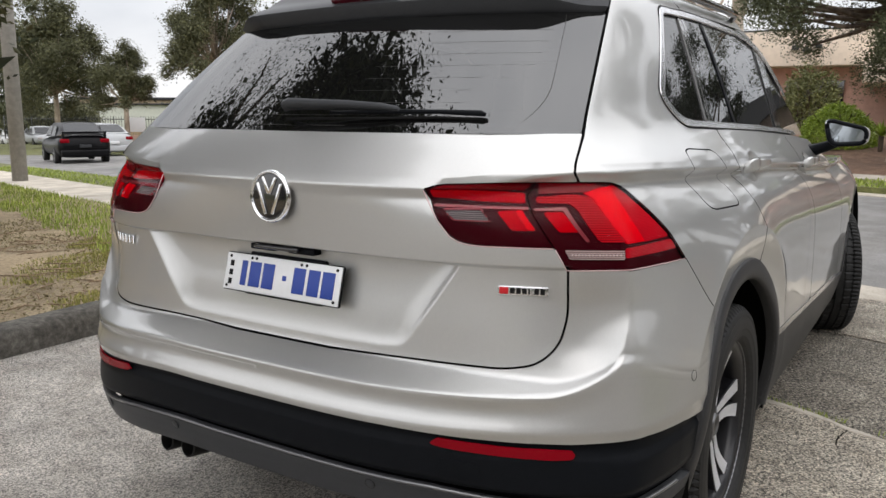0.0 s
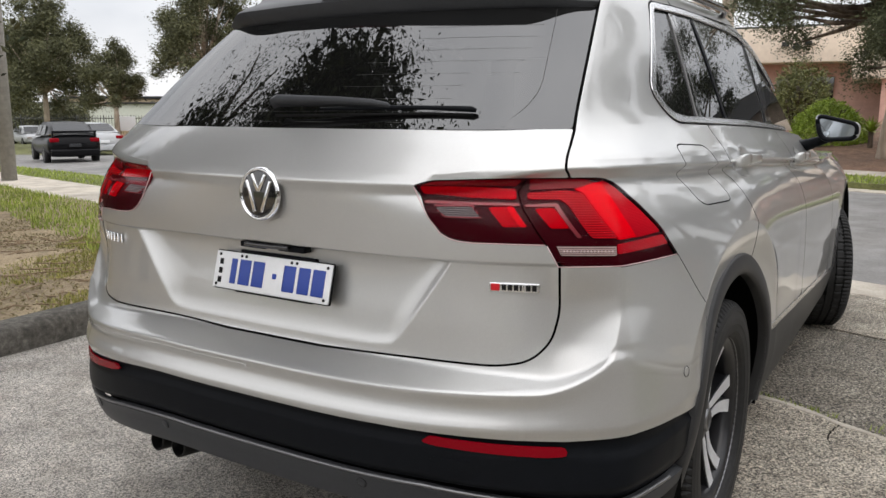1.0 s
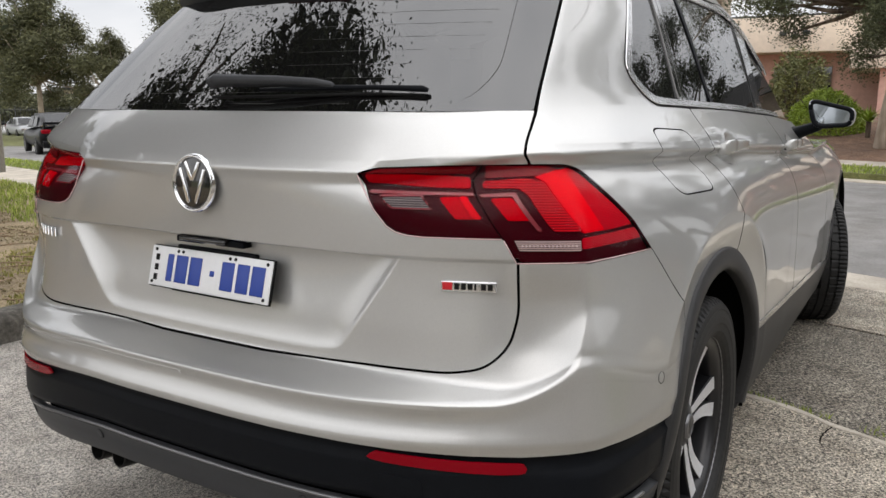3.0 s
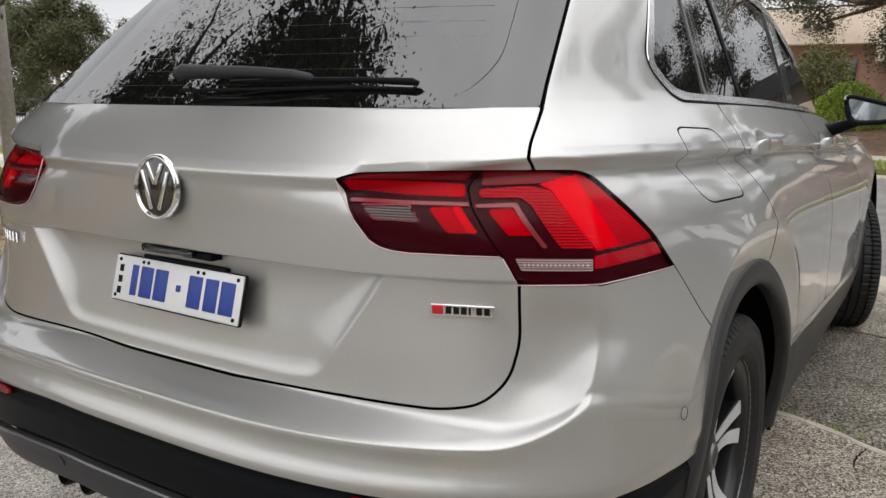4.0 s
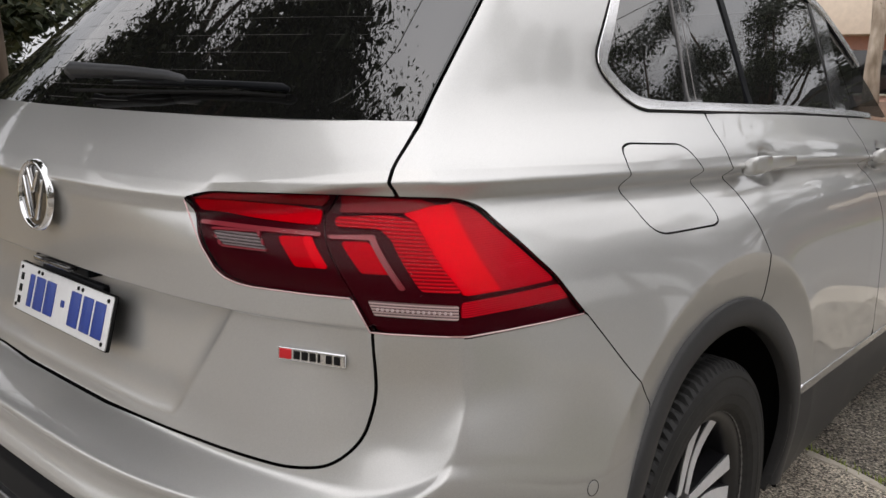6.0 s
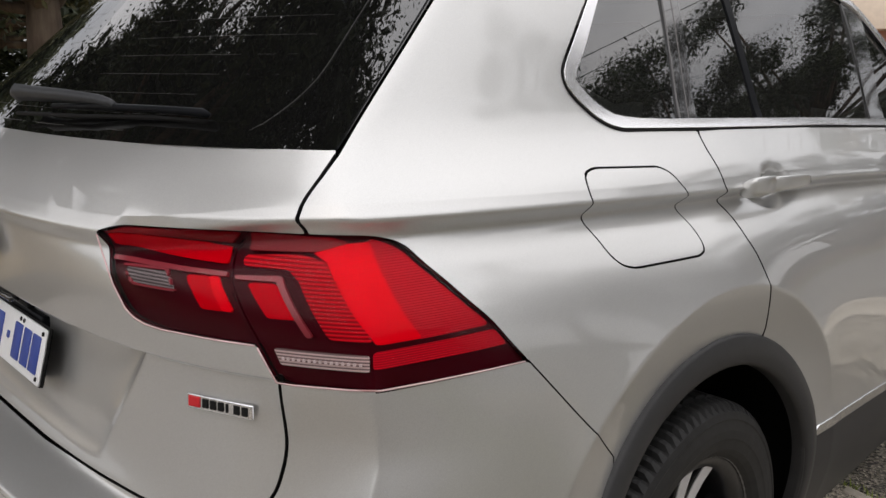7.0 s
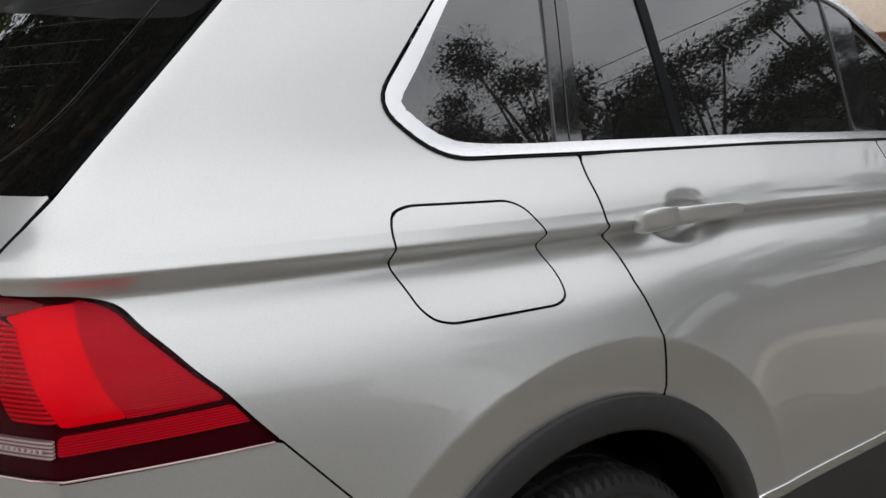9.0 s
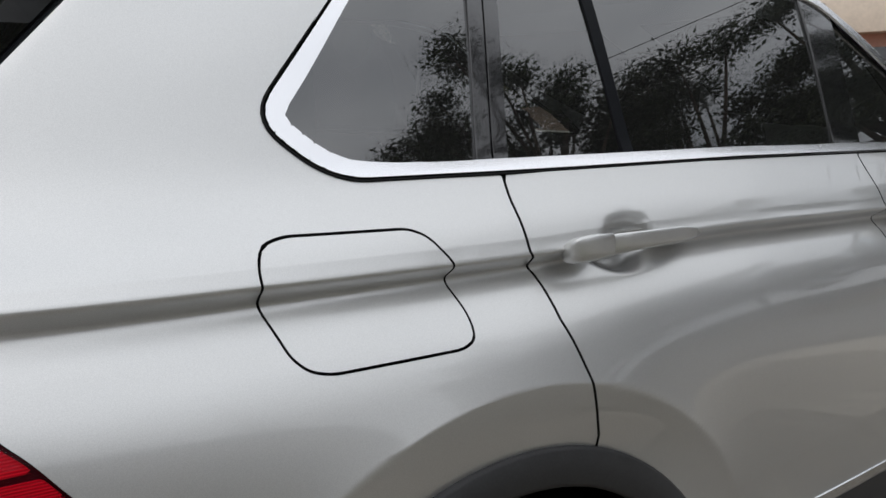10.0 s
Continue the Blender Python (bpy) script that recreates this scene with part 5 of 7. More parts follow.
def sheet(name, corners, mat, z, thick, label, category, nu=24, nw=4, wav=0.0):
    """A flat slab over four plan corners that follows the land, with sides."""
    a, b, c, d = (Vector((*p, 0)) for p in corners)
    bm = bmesh.new()
    top = []
    for i in range(nu + 1):
        row = []
        for j in range(nw + 1):
            p = (a * (1 - i / nu) + b * (i / nu)) * (1 - j / nw) + (d * (1 - i / nu) + c * (i / nu)) * (j / nw)
            h = wav * noise.noise((p.x * 0.8, p.y * 0.8, 3.0)) if wav else 0.0
            row.append(bm.verts.new((p.x, p.y, float(fall(p.x, p.y)) + z + h)))
        top.append(row)
    for i in range(nu):
        for j in range(nw):
            bm.faces.new((top[i][j], top[i + 1][j], top[i + 1][j + 1], top[i][j + 1]))
    rim = top[0][:] + [r[-1] for r in top[1:]] + top[-1][-2::-1] + [r[0] for r in top[-2:0:-1]]
    low = [bm.verts.new(v.co - Vector((0, 0, thick))) for v in rim]
    for i in range(len(rim)):
        k = (i + 1) % len(rim)
        bm.faces.new((rim[i], low[i], low[k], rim[k]))
    bmesh.ops.recalc_face_normals(bm, faces=bm.faces)
    return tagged(part(name, bm, mat, smooth=False), label, category, kind="structure")


def strip(name, u0, u1, w0, w1, mat, z, thick, label, category, nu=40, nw=3, wav=0.0):
    pts = [(ALONG * u + ACROSS * w).to_2d() for u, w in ((u0, w0), (u1, w0), (u1, w1), (u0, w1))]
    return sheet(name, pts, mat, z, thick, label, category, nu, nw, wav)


strip("road", -60, 120, 4.9, 11.5, ROAD, -0.035, 0.1, "smooth grey asphalt street", "road", 90)
strip("gutter", -60, 120, 11.5, 11.9, PALE, -0.025, 0.1, "pale concrete gutter", "gutter", 90, 1)
strip("verge_grass", -60, 120, 11.9, 13.3, TURF, 0.06, 0.2, "short green grass verge", "grass", 90, 2)
strip("far_footpath", -60, 120, 13.3, 13.9, PALE, 0.075, 0.2, "pale concrete edging", "path", 90, 1)
strip("garden_bed", -30, 60, 13.9, 30, MULCH, 0.05, 0.2, "brown bark mulch garden bed", "garden bed", 60, 20, 0.12)
# driveway: asphalt beside a concrete slab, footpath crossing, apron to the street
sheet("driveway", [(-2.55, -14), (0.40, -14), (0.40, 2.30), (-2.55, 3.27)], ASPHALT, 0.0, 0.1, "worn grey asphalt driveway", "driveway", 4, 30)
strip("apron", -5.5, 2.0, 3.56, 4.50, SLAB, 0.0, 0.1, "mottled concrete driveway apron", "driveway", 12, 3, 0.006)
strip("apron_edge", -5.5, 2.2, 4.505, 4.92, PALE, -0.004, 0.1, "pale concrete apron edge", "driveway", 12, 2)
# concrete slabs between open joints
slabs = tagged(new("concrete_paving"), "weathered concrete slabs with open mossy joints", "paving", kind="structure")


def slab(corners, mat, z, name="slab"):
    bm = bmesh.new()
    vs = [bm.verts.new((x, y, float(fall(x, y)) + z)) for x, y in corners]
    f = bm.faces.new(vs)
    r = bmesh.ops.extrude_face_region(bm, geom=[f])
    bmesh.ops.translate(bm, vec=(0, 0, -0.1), verts=[v for v in r["geom"] if isinstance(v, bmesh.types.BMVert)])
    bmesh.ops.recalc_face_normals(bm, faces=bm.faces)
    es = [e for e in bm.edges if all(v.co.z > -0.06 + fall(v.co.x, v.co.y) for v in e.verts)]
    bmesh.ops.bevel(bm, geom=es, offset=0.004, segments=1, affect="EDGES")
    return part(name, bm, mat, slabs, smooth=False)


def edge_y(x, w):
    return (w - 0.313 * x) / 0.950


def ragged(x0, x1, w, seed):
    """Plan points of a worn slab edge along the street."""
    pts = []
    for k in range(25):
        x = x0 + (x1 - x0) * k / 24
        pts.append((x, edge_y(x, w) - 0.062 * float(smooth01(0.88, 1.22, x)) + 0.022 * noise.noise((x * 3.1, seed, 0.0)) + 0.010 * noise.noise((x * 11.0, seed, 5.0))))
    return pts


slab([(0.41, -4.0), (1.55, -4.0)] + ragged(0.41, 1.55, 2.290, 1.0)[::-1], SLAB, 0.006)
# unseen darker slab, added to dim the ground mirrored in the car's side
slab([(1.56, -4.0), (2.75, -4.0)] + ragged(1.56, 2.75, 2.290, 1.0)[::-1], PEBBLE, 0.002)
slab([(0.41, -14.0), (2.75, -14.0), (2.75, -4.01), (0.41, -4.01)], SLAB, 0.002)
for x0, x1 in ((-2.5, 0.30), (0.31, 2.75)):
    slab(ragged(x0, x1, 2.316, 1.0) + [(x1, edge_y(x1, 3.548)), (x0, edge_y(x0, 3.548))], PEBBLE, -0.004)
# pale worn lip along the joint, and cracks across the slab
lip = ragged(0.72, 1.55, 2.2885, 1.0)
inner_lip = [(x, y - 0.030 - 0.035 * abs(noise.noise((x * 6.0, 3.0, 1.0))) - 0.012 * noise.noise((x * 23.0, 1.0, 4.0))) for x, y in lip]
slab(inner_lip + lip[::-1], PALE, 0.0095, "worn_lip")


def crack(points, width):
    bm = bmesh.new()
    rows = []
    for (x0, y0), (x1, y1) in zip(points, points[1:]):
        for k in range(6):
            t = k / 6
            x = x0 + (x1 - x0) * t + 0.010 * noise.noise((x0 * 9 + 3 * t, y0 * 9 + 3 * t, 2.0))
            rows.append((x, y0 + (y1 - y0) * t))
    for i, (x, y) in enumerate(rows):
        w = width * (0.5 + 0.5 * math.sin(math.pi * (i + 0.5) / len(rows)))
        rows[i] = [bm.verts.new((x + d * w, y, float(fall(x, y)) + 0.0075)) for d in (-0.5, 0.5)]
    for a, b in zip(rows, rows[1:]):
        bm.faces.new((a[0], a[1], b[1], b[0]))
    part("crack", bm, CRACK, slabs, smooth=False)


CRACK = plain("crack_dirt", (0.018, 0.016, 0.013), 0.95, spec=0.05)
crack([(1.079, 2.045), (1.048, 1.930), (1.036, 1.840), (1.052, 1.780)], 0.007)
crack([(0.925, 1.490), (0.890, 1.410), (0.862, 1.320), (0.850, 1.235)], 0.005)
# yard out of view, its tone picked for what the car's flank mirrors
sheet("mirrored_yard", [(2.76, -14), (14.6, -14), (14.6, edge_y(14.6, 2.29)), (2.76, edge_y(2.76, 2.29))], YARD, -0.004, 0.1, "unseen grey concrete yard added for reflections in the car's side", "yard", 12, 12)
# footpath beyond the lawn
path = tagged(new("footpath"), "pale concrete footpath in square bays", "path", kind="structure")
for k in range(16):
    u0 = 3.2 + 1.6 * k
    pts = [(ALONG * u + ACROSS * w).to_2d() for u, w in ((u0, 2.5), (u0 + 1.585, 2.5), (u0 + 1.585, 3.66), (u0, 3.66))]
    ob = slab([tuple(p) for p in pts][::-1], PALE, 0.10)
    ob.name = "path_slab"
    ob.parent = path

# kerb along the lawn beside the driveway, curving into the street
bm = bmesh.new()
rings = []
for k in range(40):
    y = -14 + 16.2 * k / 39
    x = -2.56 + 0.02 * noise.noise((y * 0.7, 0, 0)) - 0.10 * max(0.0, y - 1.6) ** 2
    prof = [(0.0, -0.08), (0.0, 0.085), (-0.012, 0.118), (-0.045, 0.138), (-0.16, 0.140), (-0.185, 0.125), (-0.19, 0.0)]
    rings.append([bm.verts.new((x + a + 0.006 * noise.noise((y * 3, b * 9, 1)), y, b + float(fall(x, y)) + 0.006 * noise.noise((y * 4, a * 9, 2)))) for a, b in prof])
for a, b in zip(rings, rings[1:]):
    for i in range(len(prof) - 1):
        bm.faces.new((a[i], a[i + 1], b[i + 1], b[i]))
bmesh.ops.recalc_face_normals(bm, faces=bm.faces)
tagged(part("kerb", bm, KERB), "dirty dark concrete kerb beside the lawn", "kerb", kind="structure")

# lawn: soil near the kerb, grass towards the path
sheet("lawn_soil", [(-30, -14), (-2.74, -14), (-2.74, edge_y(-2.74, 2.47)), (-30, edge_y(-30, 2.47))], SOIL, 0.115, 0.2, "bare brown soil with leaf litter", "lawn", 40, 40, 0.05)
strip("nature_strip", 2.6, 90, 3.68, 4.80, TURF, 0.085, 0.2, "green grass strip beside the street", "grass", 60, 3, 0.03)
strip("street_kerb", 2.4, 90, 4.805, 4.95, PALE, 0.06, 0.2, "pale concrete street kerb", "kerb", 60, 1)


def lawn_z(x, y):
    return fall(x, y) + 0.115


rng = np.random.default_rng(5)


def blades(name, pts, h0, h1, wid, mat, label, bend=0.5):
    """Grass: one bent blade of two triangles at each point."""
    n = len(pts)
    a, h = rng.uniform(0, 2 * math.pi, n), rng.uniform(h0, h1, n)
    lean, dirn = rng.uniform(0.1, bend, n) * h, rng.uniform(0, 2 * math.pi, n)
    s = np.stack([np.cos(a), np.sin(a), 0 * a], 1) * wid
    tip = pts + np.stack([lean * np.cos(dirn), lean * np.sin(dirn), h], 1)
    mid = pts + np.stack([0.3 * lean * np.cos(dirn), 0.3 * lean * np.sin(dirn), 0.6 * h], 1)
    v = np.stack([pts - s, pts + s, mid + 0.7 * s, mid - 0.7 * s, tip], 1).reshape(-1, 3)
    k = np.arange(n) * 5
    faces = [t for i in k for t in ((i, i + 1, i + 2, i + 3), (i + 3, i + 2, i + 4))]
    me = bpy.data.meshes.new(name)
    me.from_pydata(v.tolist(), [], faces)
    me.materials.append(mat)
    return tagged(new(name, me), label, "grass", kind="stuff")


def leaf_mat(name, lo, hi, rough=0.55, trans=0.25):
    m, n, l, b = material(name)
    g = n.new("ShaderNodeNewGeometry")
    c = ramp_node(n, l, g.outputs["Random Per Island"], [(0.0, lo), (0.6, tuple((a + b_) / 2 for a, b_ in zip(lo, hi))), (1.0, hi)])
    big = noise_node(n, l, 0.9, 3)
    c = mix_node(n, l, 1.0, c, ramp_node(n, l, big, [(0.3, (0.7, 0.72, 0.7)), (0.7, (1.1, 1.1, 1.05))]), "MULTIPLY")
    l.new(c, b.inputs["Base Color"])
    b.inputs["Roughness"].default_value = rough
    b.inputs["Specular IOR Level"].default_value = 0.3
    return m


GRASS_THIN = leaf_mat("thin_dry_grass", (0.20, 0.20, 0.05), (0.48, 0.44, 0.15))
GRASS = leaf_mat("grass_blades", (0.20, 0.27, 0.04), (0.50, 0.58, 0.14))
DRY = leaf_mat("dry_grass", (0.16, 0.13, 0.06), (0.40, 0.33, 0.18))


def scatter(n, x0, x1, y0, y1, keep, z=lawn_z):
    x, y = rng.uniform(x0, x1, n), rng.uniform(y0, y1, n)
    w = 0.313 * x + 0.95 * y
    ok = keep(x, y, w)
    x, y = x[ok], y[ok]
    return np.stack([x, y, z(x, y) - 0.005], 1)


def patchy(x, y, s, seed):
    return np.array([noise.noise((a * s, b * s, seed)) for a, b in zip(x, y)])


blades("lawn_grass", scatter(60000, -16, -2.8, 0.2, 8, lambda x, y, w: (w < 2.48) & (w > 1.30 + 0.25 * patchy(x, y, 1.2, 3.0))), 0.03, 0.075, 0.006, GRASS, "patch of bright green grass beside the path")
blades("kerb_grass", scatter(44000, -6.5, -2.76, -0.5, 4.0, lambda x, y, w: (patchy(x, y, 1.3, 7.0) > -0.02 + 0.14 * np.clip(-x - 3.8, 0, 9)) & (w < 1.4)), 0.012, 0.038, 0.005, GRASS_THIN, "thin yellow-green grass tufts over soil")
blades("dry_litter", scatter(22000, -8, -2.76, -0.5, 4.0, lambda x, y, w: w < 1.6), 0.004, 0.02, 0.007, DRY, "dry grass and leaf litter on soil", 4.0)
blades("strip_grass", scatter(30000, -22, -1.8, 4, 12, lambda x, y, w: (w > 3.7) & (w < 4.75), lambda x, y: fall(x, y) + 0.085), 0.03, 0.07, 0.009, GRASS, "green grass on the nature strip")
blades("joint_grass", scatter(9000, 0.45, 1.6, 1.5, 2.6, lambda x, y, w: (np.abs(w - 2.303) < 0.030) & (patchy(x, y, 3.0, 2.0) > -0.05), lambda x, y: fall(x, y) - 0.02), 0.022, 0.048, 0.003, GRASS, "moss and grass in a paving joint")
blades("verge_blades", scatter(16000, -8, 4, 10, 17, lambda x, y, w: (w > 11.95) & (w < 13.25), lambda x, y: fall(x, y) + 0.06), 0.03, 0.08, 0.012, GRASS, "short green grass across the street")
# twigs lying on the soil
STICK = plain("dry_twig", (0.30, 0.21, 0.13), 0.85, grain=0.3, scale=60)
bm = bmesh.new()
for k in range(240):
    x, y = rng.uniform(-7, -2.85), rng.uniform(-0.3, 3.2)
    if 0.313 * x + 0.95 * y > 1.5:
        continue
    a, ln = rng.uniform(0, 6.28), rng.uniform(0.05, 0.45) * (1 if k % 6 else 1.8)
    z = float(lawn_z(x, y)) + 0.012
    p = [(x + (t - 0.5) * ln * math.cos(a + 0.3 * t), y + (t - 0.5) * ln * math.sin(a + 0.3 * t), z + 0.012 * rng.uniform(-1, 1)) for t in (0, 0.5, 1)]
    tube(bm, p, [0.004, 0.005, 0.002], 4)
tagged(part("twigs", bm, STICK), "fallen twigs and bark on the soil", "twigs", kind="stuff")

# ---- trees ----
def bark_mat(name, lo, mid, hi, scale):
    m, n, l, b = material(name)
    f = noise_node(n, l, scale, 6, stretch=(1, 1, 0.22))
    g = noise_node(n, l, scale * 0.25, 3)
    c = ramp_node(n, l, f, [(0.32, lo), (0.5, mid), (0.7, hi)])
    c = mix_node(n, l, 1.0, c, ramp_node(n, l, g, [(0.35, (0.6, 0.58, 0.55)), (0.6, (1, 1, 1))]), "MULTIPLY")
    l.new(c, b.inputs["Base Color"])
    b.inputs["Roughness"].default_value = 0.9
    bump_node(n, l, b, f, 0.8, 0.03)
    return m


BARK_PALE = bark_mat("pale_gum_bark", (0.30, 0.24, 0.18), (0.48, 0.40, 0.32), (0.64, 0.56, 0.47), 5)
BARK_DARK = bark_mat("dark_bark", (0.05, 0.035, 0.025), (0.11, 0.08, 0.06), (0.19, 0.15, 0.11), 6)
LEAF_GUM = leaf_mat("gum_leaves", (0.055, 0.066, 0.034), (0.165, 0.175, 0.095))
LEAF_DARK = leaf_mat("dark_leaves", (0.022, 0.030, 0.016), (0.065, 0.080, 0.040))
LEAF_SHRUB = leaf_mat("shrub_leaves", (0.17, 0.25, 0.025), (0.46, 0.58, 0.09))
LEAF_FAR = leaf_mat("olive_gum_leaves", (0.055, 0.060, 0.030), (0.185, 0.182, 0.092))
LEAF_OLIVE = leaf_mat("olive_leaves", (0.10, 0.11, 0.035), (0.26, 0.26, 0.10))


def leaf_mesh(name, centres, size, r, droop, mat):
    """Long leaves, each a bent quad pair, at given places."""
    n = len(centres)
    a = r.uniform(0, 2 * math.pi, n)
    tilt = r.uniform(-0.9, 0.9, n) - droop
    ln = size * r.uniform(0.7, 1.4, n)
    d = np.stack([np.cos(a) * np.cos(tilt), np.sin(a) * np.cos(tilt), np.sin(tilt)], 1)
    s = np.cross(d, r.normal(size=(n, 3)))
    s /= np.linalg.norm(s, axis=1, keepdims=True)
    w = (ln * 0.20)[:, None]
    up = np.cross(s, d)
    v = np.stack([centres, centres + d * ln[:, None] * 0.45 + s * w + up * w * 0.3, centres + d * ln[:, None], centres + d * ln[:, None] * 0.45 - s * w + up * w * 0.3], 1).reshape(-1, 3)
    faces = np.arange(4 * n).reshape(-1, 4).tolist()
    me = bpy.data.meshes.new(name)
    me.from_pydata(v.tolist(), [], faces)
    me.materials.append(mat)
    return me


def tree(label, at, height, spread, clear, trunk_r, n_leaf, leaf, seed, bark=BARK_PALE, leaves=LEAF_GUM, lean=(0, 0), droop=0.5, limbs=9, clump=0.55, fill=1.0, tight=0.26):
    """A gum tree: tapered bending trunk, forking limbs, clumps of small leaves about their ends."""
    r = np.random.default_rng(seed)
    root = thing("tree", label, "tree", at)
    bm = bmesh.new()
    ends = []

    def limb(p, d, ln, rad, depth):
        pts, rads = [tuple(p)], [rad]
        q, dd = Vector(p), Vector(d).normalized()
        n = 6 if depth == 0 else 4
        for k in range(n):
            dd = (dd + Vector(r.normal(size=3)) * (0.07 if depth == 0 else 0.20) + Vector((0, 0, 0.05))).normalized()
            q = q + dd * ln / n
            pts.append(tuple(q))
            rads.append(rad * (1 - 0.55 * (k + 1) / n) if depth < 2 else rad * (1 - 0.8 * (k + 1) / n))
        tube(bm, pts, rads, 9 if depth == 0 else 5)
        if depth >= 2:
            ends.extend(pts[1:])
            return
        m = limbs if depth == 0 else 4
        for k in range(m):
            t = r.uniform(0.45, 1.0) if depth == 0 else r.uniform(0.3, 1.0)
            i = min(int(t * n), n - 1)
            base = Vector(pts[i]).lerp(Vector(pts[i + 1]), t * n - i)
            a = 2 * math.pi * (k / m + r.uniform(-0.1, 0.1)) + seed
            out = Vector((math.cos(a), math.sin(a), r.uniform(0.25, 1.0))).normalized()
            limb(base, (dd * 0.35 + out), spread * (0.75 if depth == 0 else 0.40) * r.uniform(0.7, 1.1), rad * (0.42 if depth == 0 else 0.5), depth + 1)
        ends.extend(pts[-2:])

    limb((0, 0, -0.3), (lean[0], lean[1], 1), height * 0.72 + 0.3, trunk_r, 0)
    part("trunk", bm, bark, root, "bark trunk and limbs")
    ends = np.array([e for e in ends if e[2] > clear])
    # root flare
    centres = ends[r.integers(0, len(ends), int(n_leaf * 1.0))]
    # leaves gather in clumps
    clumps = r.normal(size=(len(ends), 5, 3)) * clump * fill
    pick = r.integers(0, len(ends), n_leaf)
    sub = r.integers(0, 5, n_leaf)
    pos = ends[pick] + clumps[pick, sub] + r.normal(size=(n_leaf, 3)) * clump * tight
    pos = pos[pos[:, 2] > clear * 0.8]
    me = leaf_mesh("crown", pos, leaf, r, droop, leaves)
    ob = new("crown", me)
    ob.parent = root
    return root


def billow_tree(label, at, height, base, crown, lumps, seed, per=800, leaf=0.075, lump=0.62, off=(0, 0), leaves=None, flat=0.62, trunk_r=0.2, loose=0.30, deep=3.2, bark=None):
    """A tree whose crown is built of many rounded clumps of small leaves, each on its own limb."""
    r = np.random.default_rng(seed)
    root = thing("tree", label, "tree", at)
    bm = bmesh.new()
    top = Vector((off[0] * 0.7, off[1] * 0.7, base + 0.35 * (height - base)))
    mid = Vector((top.x * 0.35, top.y * 0.35, top.z * 0.55))
    tube(bm, [(0, 0, -0.3), tuple(mid), tuple(top)], [trunk_r, trunk_r * 0.8, trunk_r * 0.55], 10)
    pos, inner = [], []
    for k in range(lumps):
        a, q, f = 2.4 * k + r.uniform(-0.4, 0.4), math.sqrt((k + 0.5) / lumps), r.uniform(0, 1) ** 0.7
        rr = crown * q
        dome = base + (height - lump * flat - base) * math.sqrt(max(0.05, 1 - 0.8 * q * q))
        c = Vector((off[0] + rr * math.cos(a), off[1] + rr * math.sin(a), base + 0.3 + (dome - base - 0.3) * (0.25 + 0.75 * f)))
        s = r.uniform(0.0, 0.8)
        p0 = mid.lerp(top, 0.4 + 0.6 * s)
        tube(bm, [tuple(p0), tuple(p0.lerp(c, 0.5) + Vector((r.normal() * 0.15, r.normal() * 0.15, -0.15))), tuple(c - Vector((0, 0, 0.1)))], [trunk_r * 0.38, trunk_r * 0.25, 0.02], 6)
        size = lump * r.uniform(0.7, 1.25)
        n = int(per * (size / lump) ** 2)
        d = r.normal(size=(n, 3))
        d /= np.linalg.norm(d, axis=1, keepdims=True)
        wob = np.array([1 + 0.7 * noise.noise((v[0] * 2.2 + k, v[1] * 2.2, v[2] * 2.2 + seed)) for v in d])
        rad = size * wob * r.uniform(0.15, 1.0, n) ** 0.45 * (1 + loose * np.abs(r.normal(size=n)) * (r.uniform(size=n) < 0.25))
        pos.append(np.array(c) + d * rad[:, None] * (1, 1, flat))
        core = r.normal(size=(n // 4, 3)) * size * 0.30 * (1, 1, flat)
        inner.append(np.array(c) + core)
    part("trunk", bm, bark or BARK_DARK, root, "bark trunk and limbs")
    ob = new("crown", leaf_mesh("crown", np.concatenate(pos), leaf, r, 0.2, leaves or LEAF_DARK))
    core_ob = new("inner_foliage", leaf_mesh("inner_foliage", np.concatenate(inner), leaf * deep, r, 0.2, leaves or LEAF_DARK))
    core_ob.parent = root
    ob.parent = root
    return root


def spot(az, dist, x0=1.305, y0=-1.255):
    a = radians(az)
    x, y = x0 - dist * math.sin(a), y0 + dist * math.cos(a)
    return x, y, float(fall(x, y))


def bush(label, at, rx, ry, h, n_leaf, leaf, seed, leaves, rough=0.18):
    r = np.random.default_rng(seed)
    root = thing("bush", label, "bush", at)
    bm = bmesh.new()
    for k in range(9):
        a = r.uniform(0, 6.28)
        tube(bm, [(0.1 * math.cos(a), 0.1 * math.sin(a), -0.1), (0.4 * rx * math.cos(a), 0.4 * ry * math.sin(a), 0.45 * h), (0.75 * rx * math.cos(a), 0.75 * ry * math.sin(a), 0.8 * h)], [0.03, 0.02, 0.008], 5)
    part("stems", bm, BARK_DARK, root)
    d = r.normal(size=(n_leaf, 3))
    d /= np.linalg.norm(d, axis=1, keepdims=True)
    d[:, 2] = np.abs(d[:, 2]) * 1.0
    lump = np.array([1 + rough * noise.noise((p[0] * 2.4 + seed, p[1] * 2.4, p[2] * 2.4)) * 2 for p in d])
    rad = lump * r.uniform(0.62, 1.0, n_leaf) ** 0.5
    pos = d * rad[:, None] * (rx, ry, h)
    ob = new("foliage", leaf_mesh("foliage", pos, leaf, r, 0.0, leaves))
    ob.parent = root
    return root


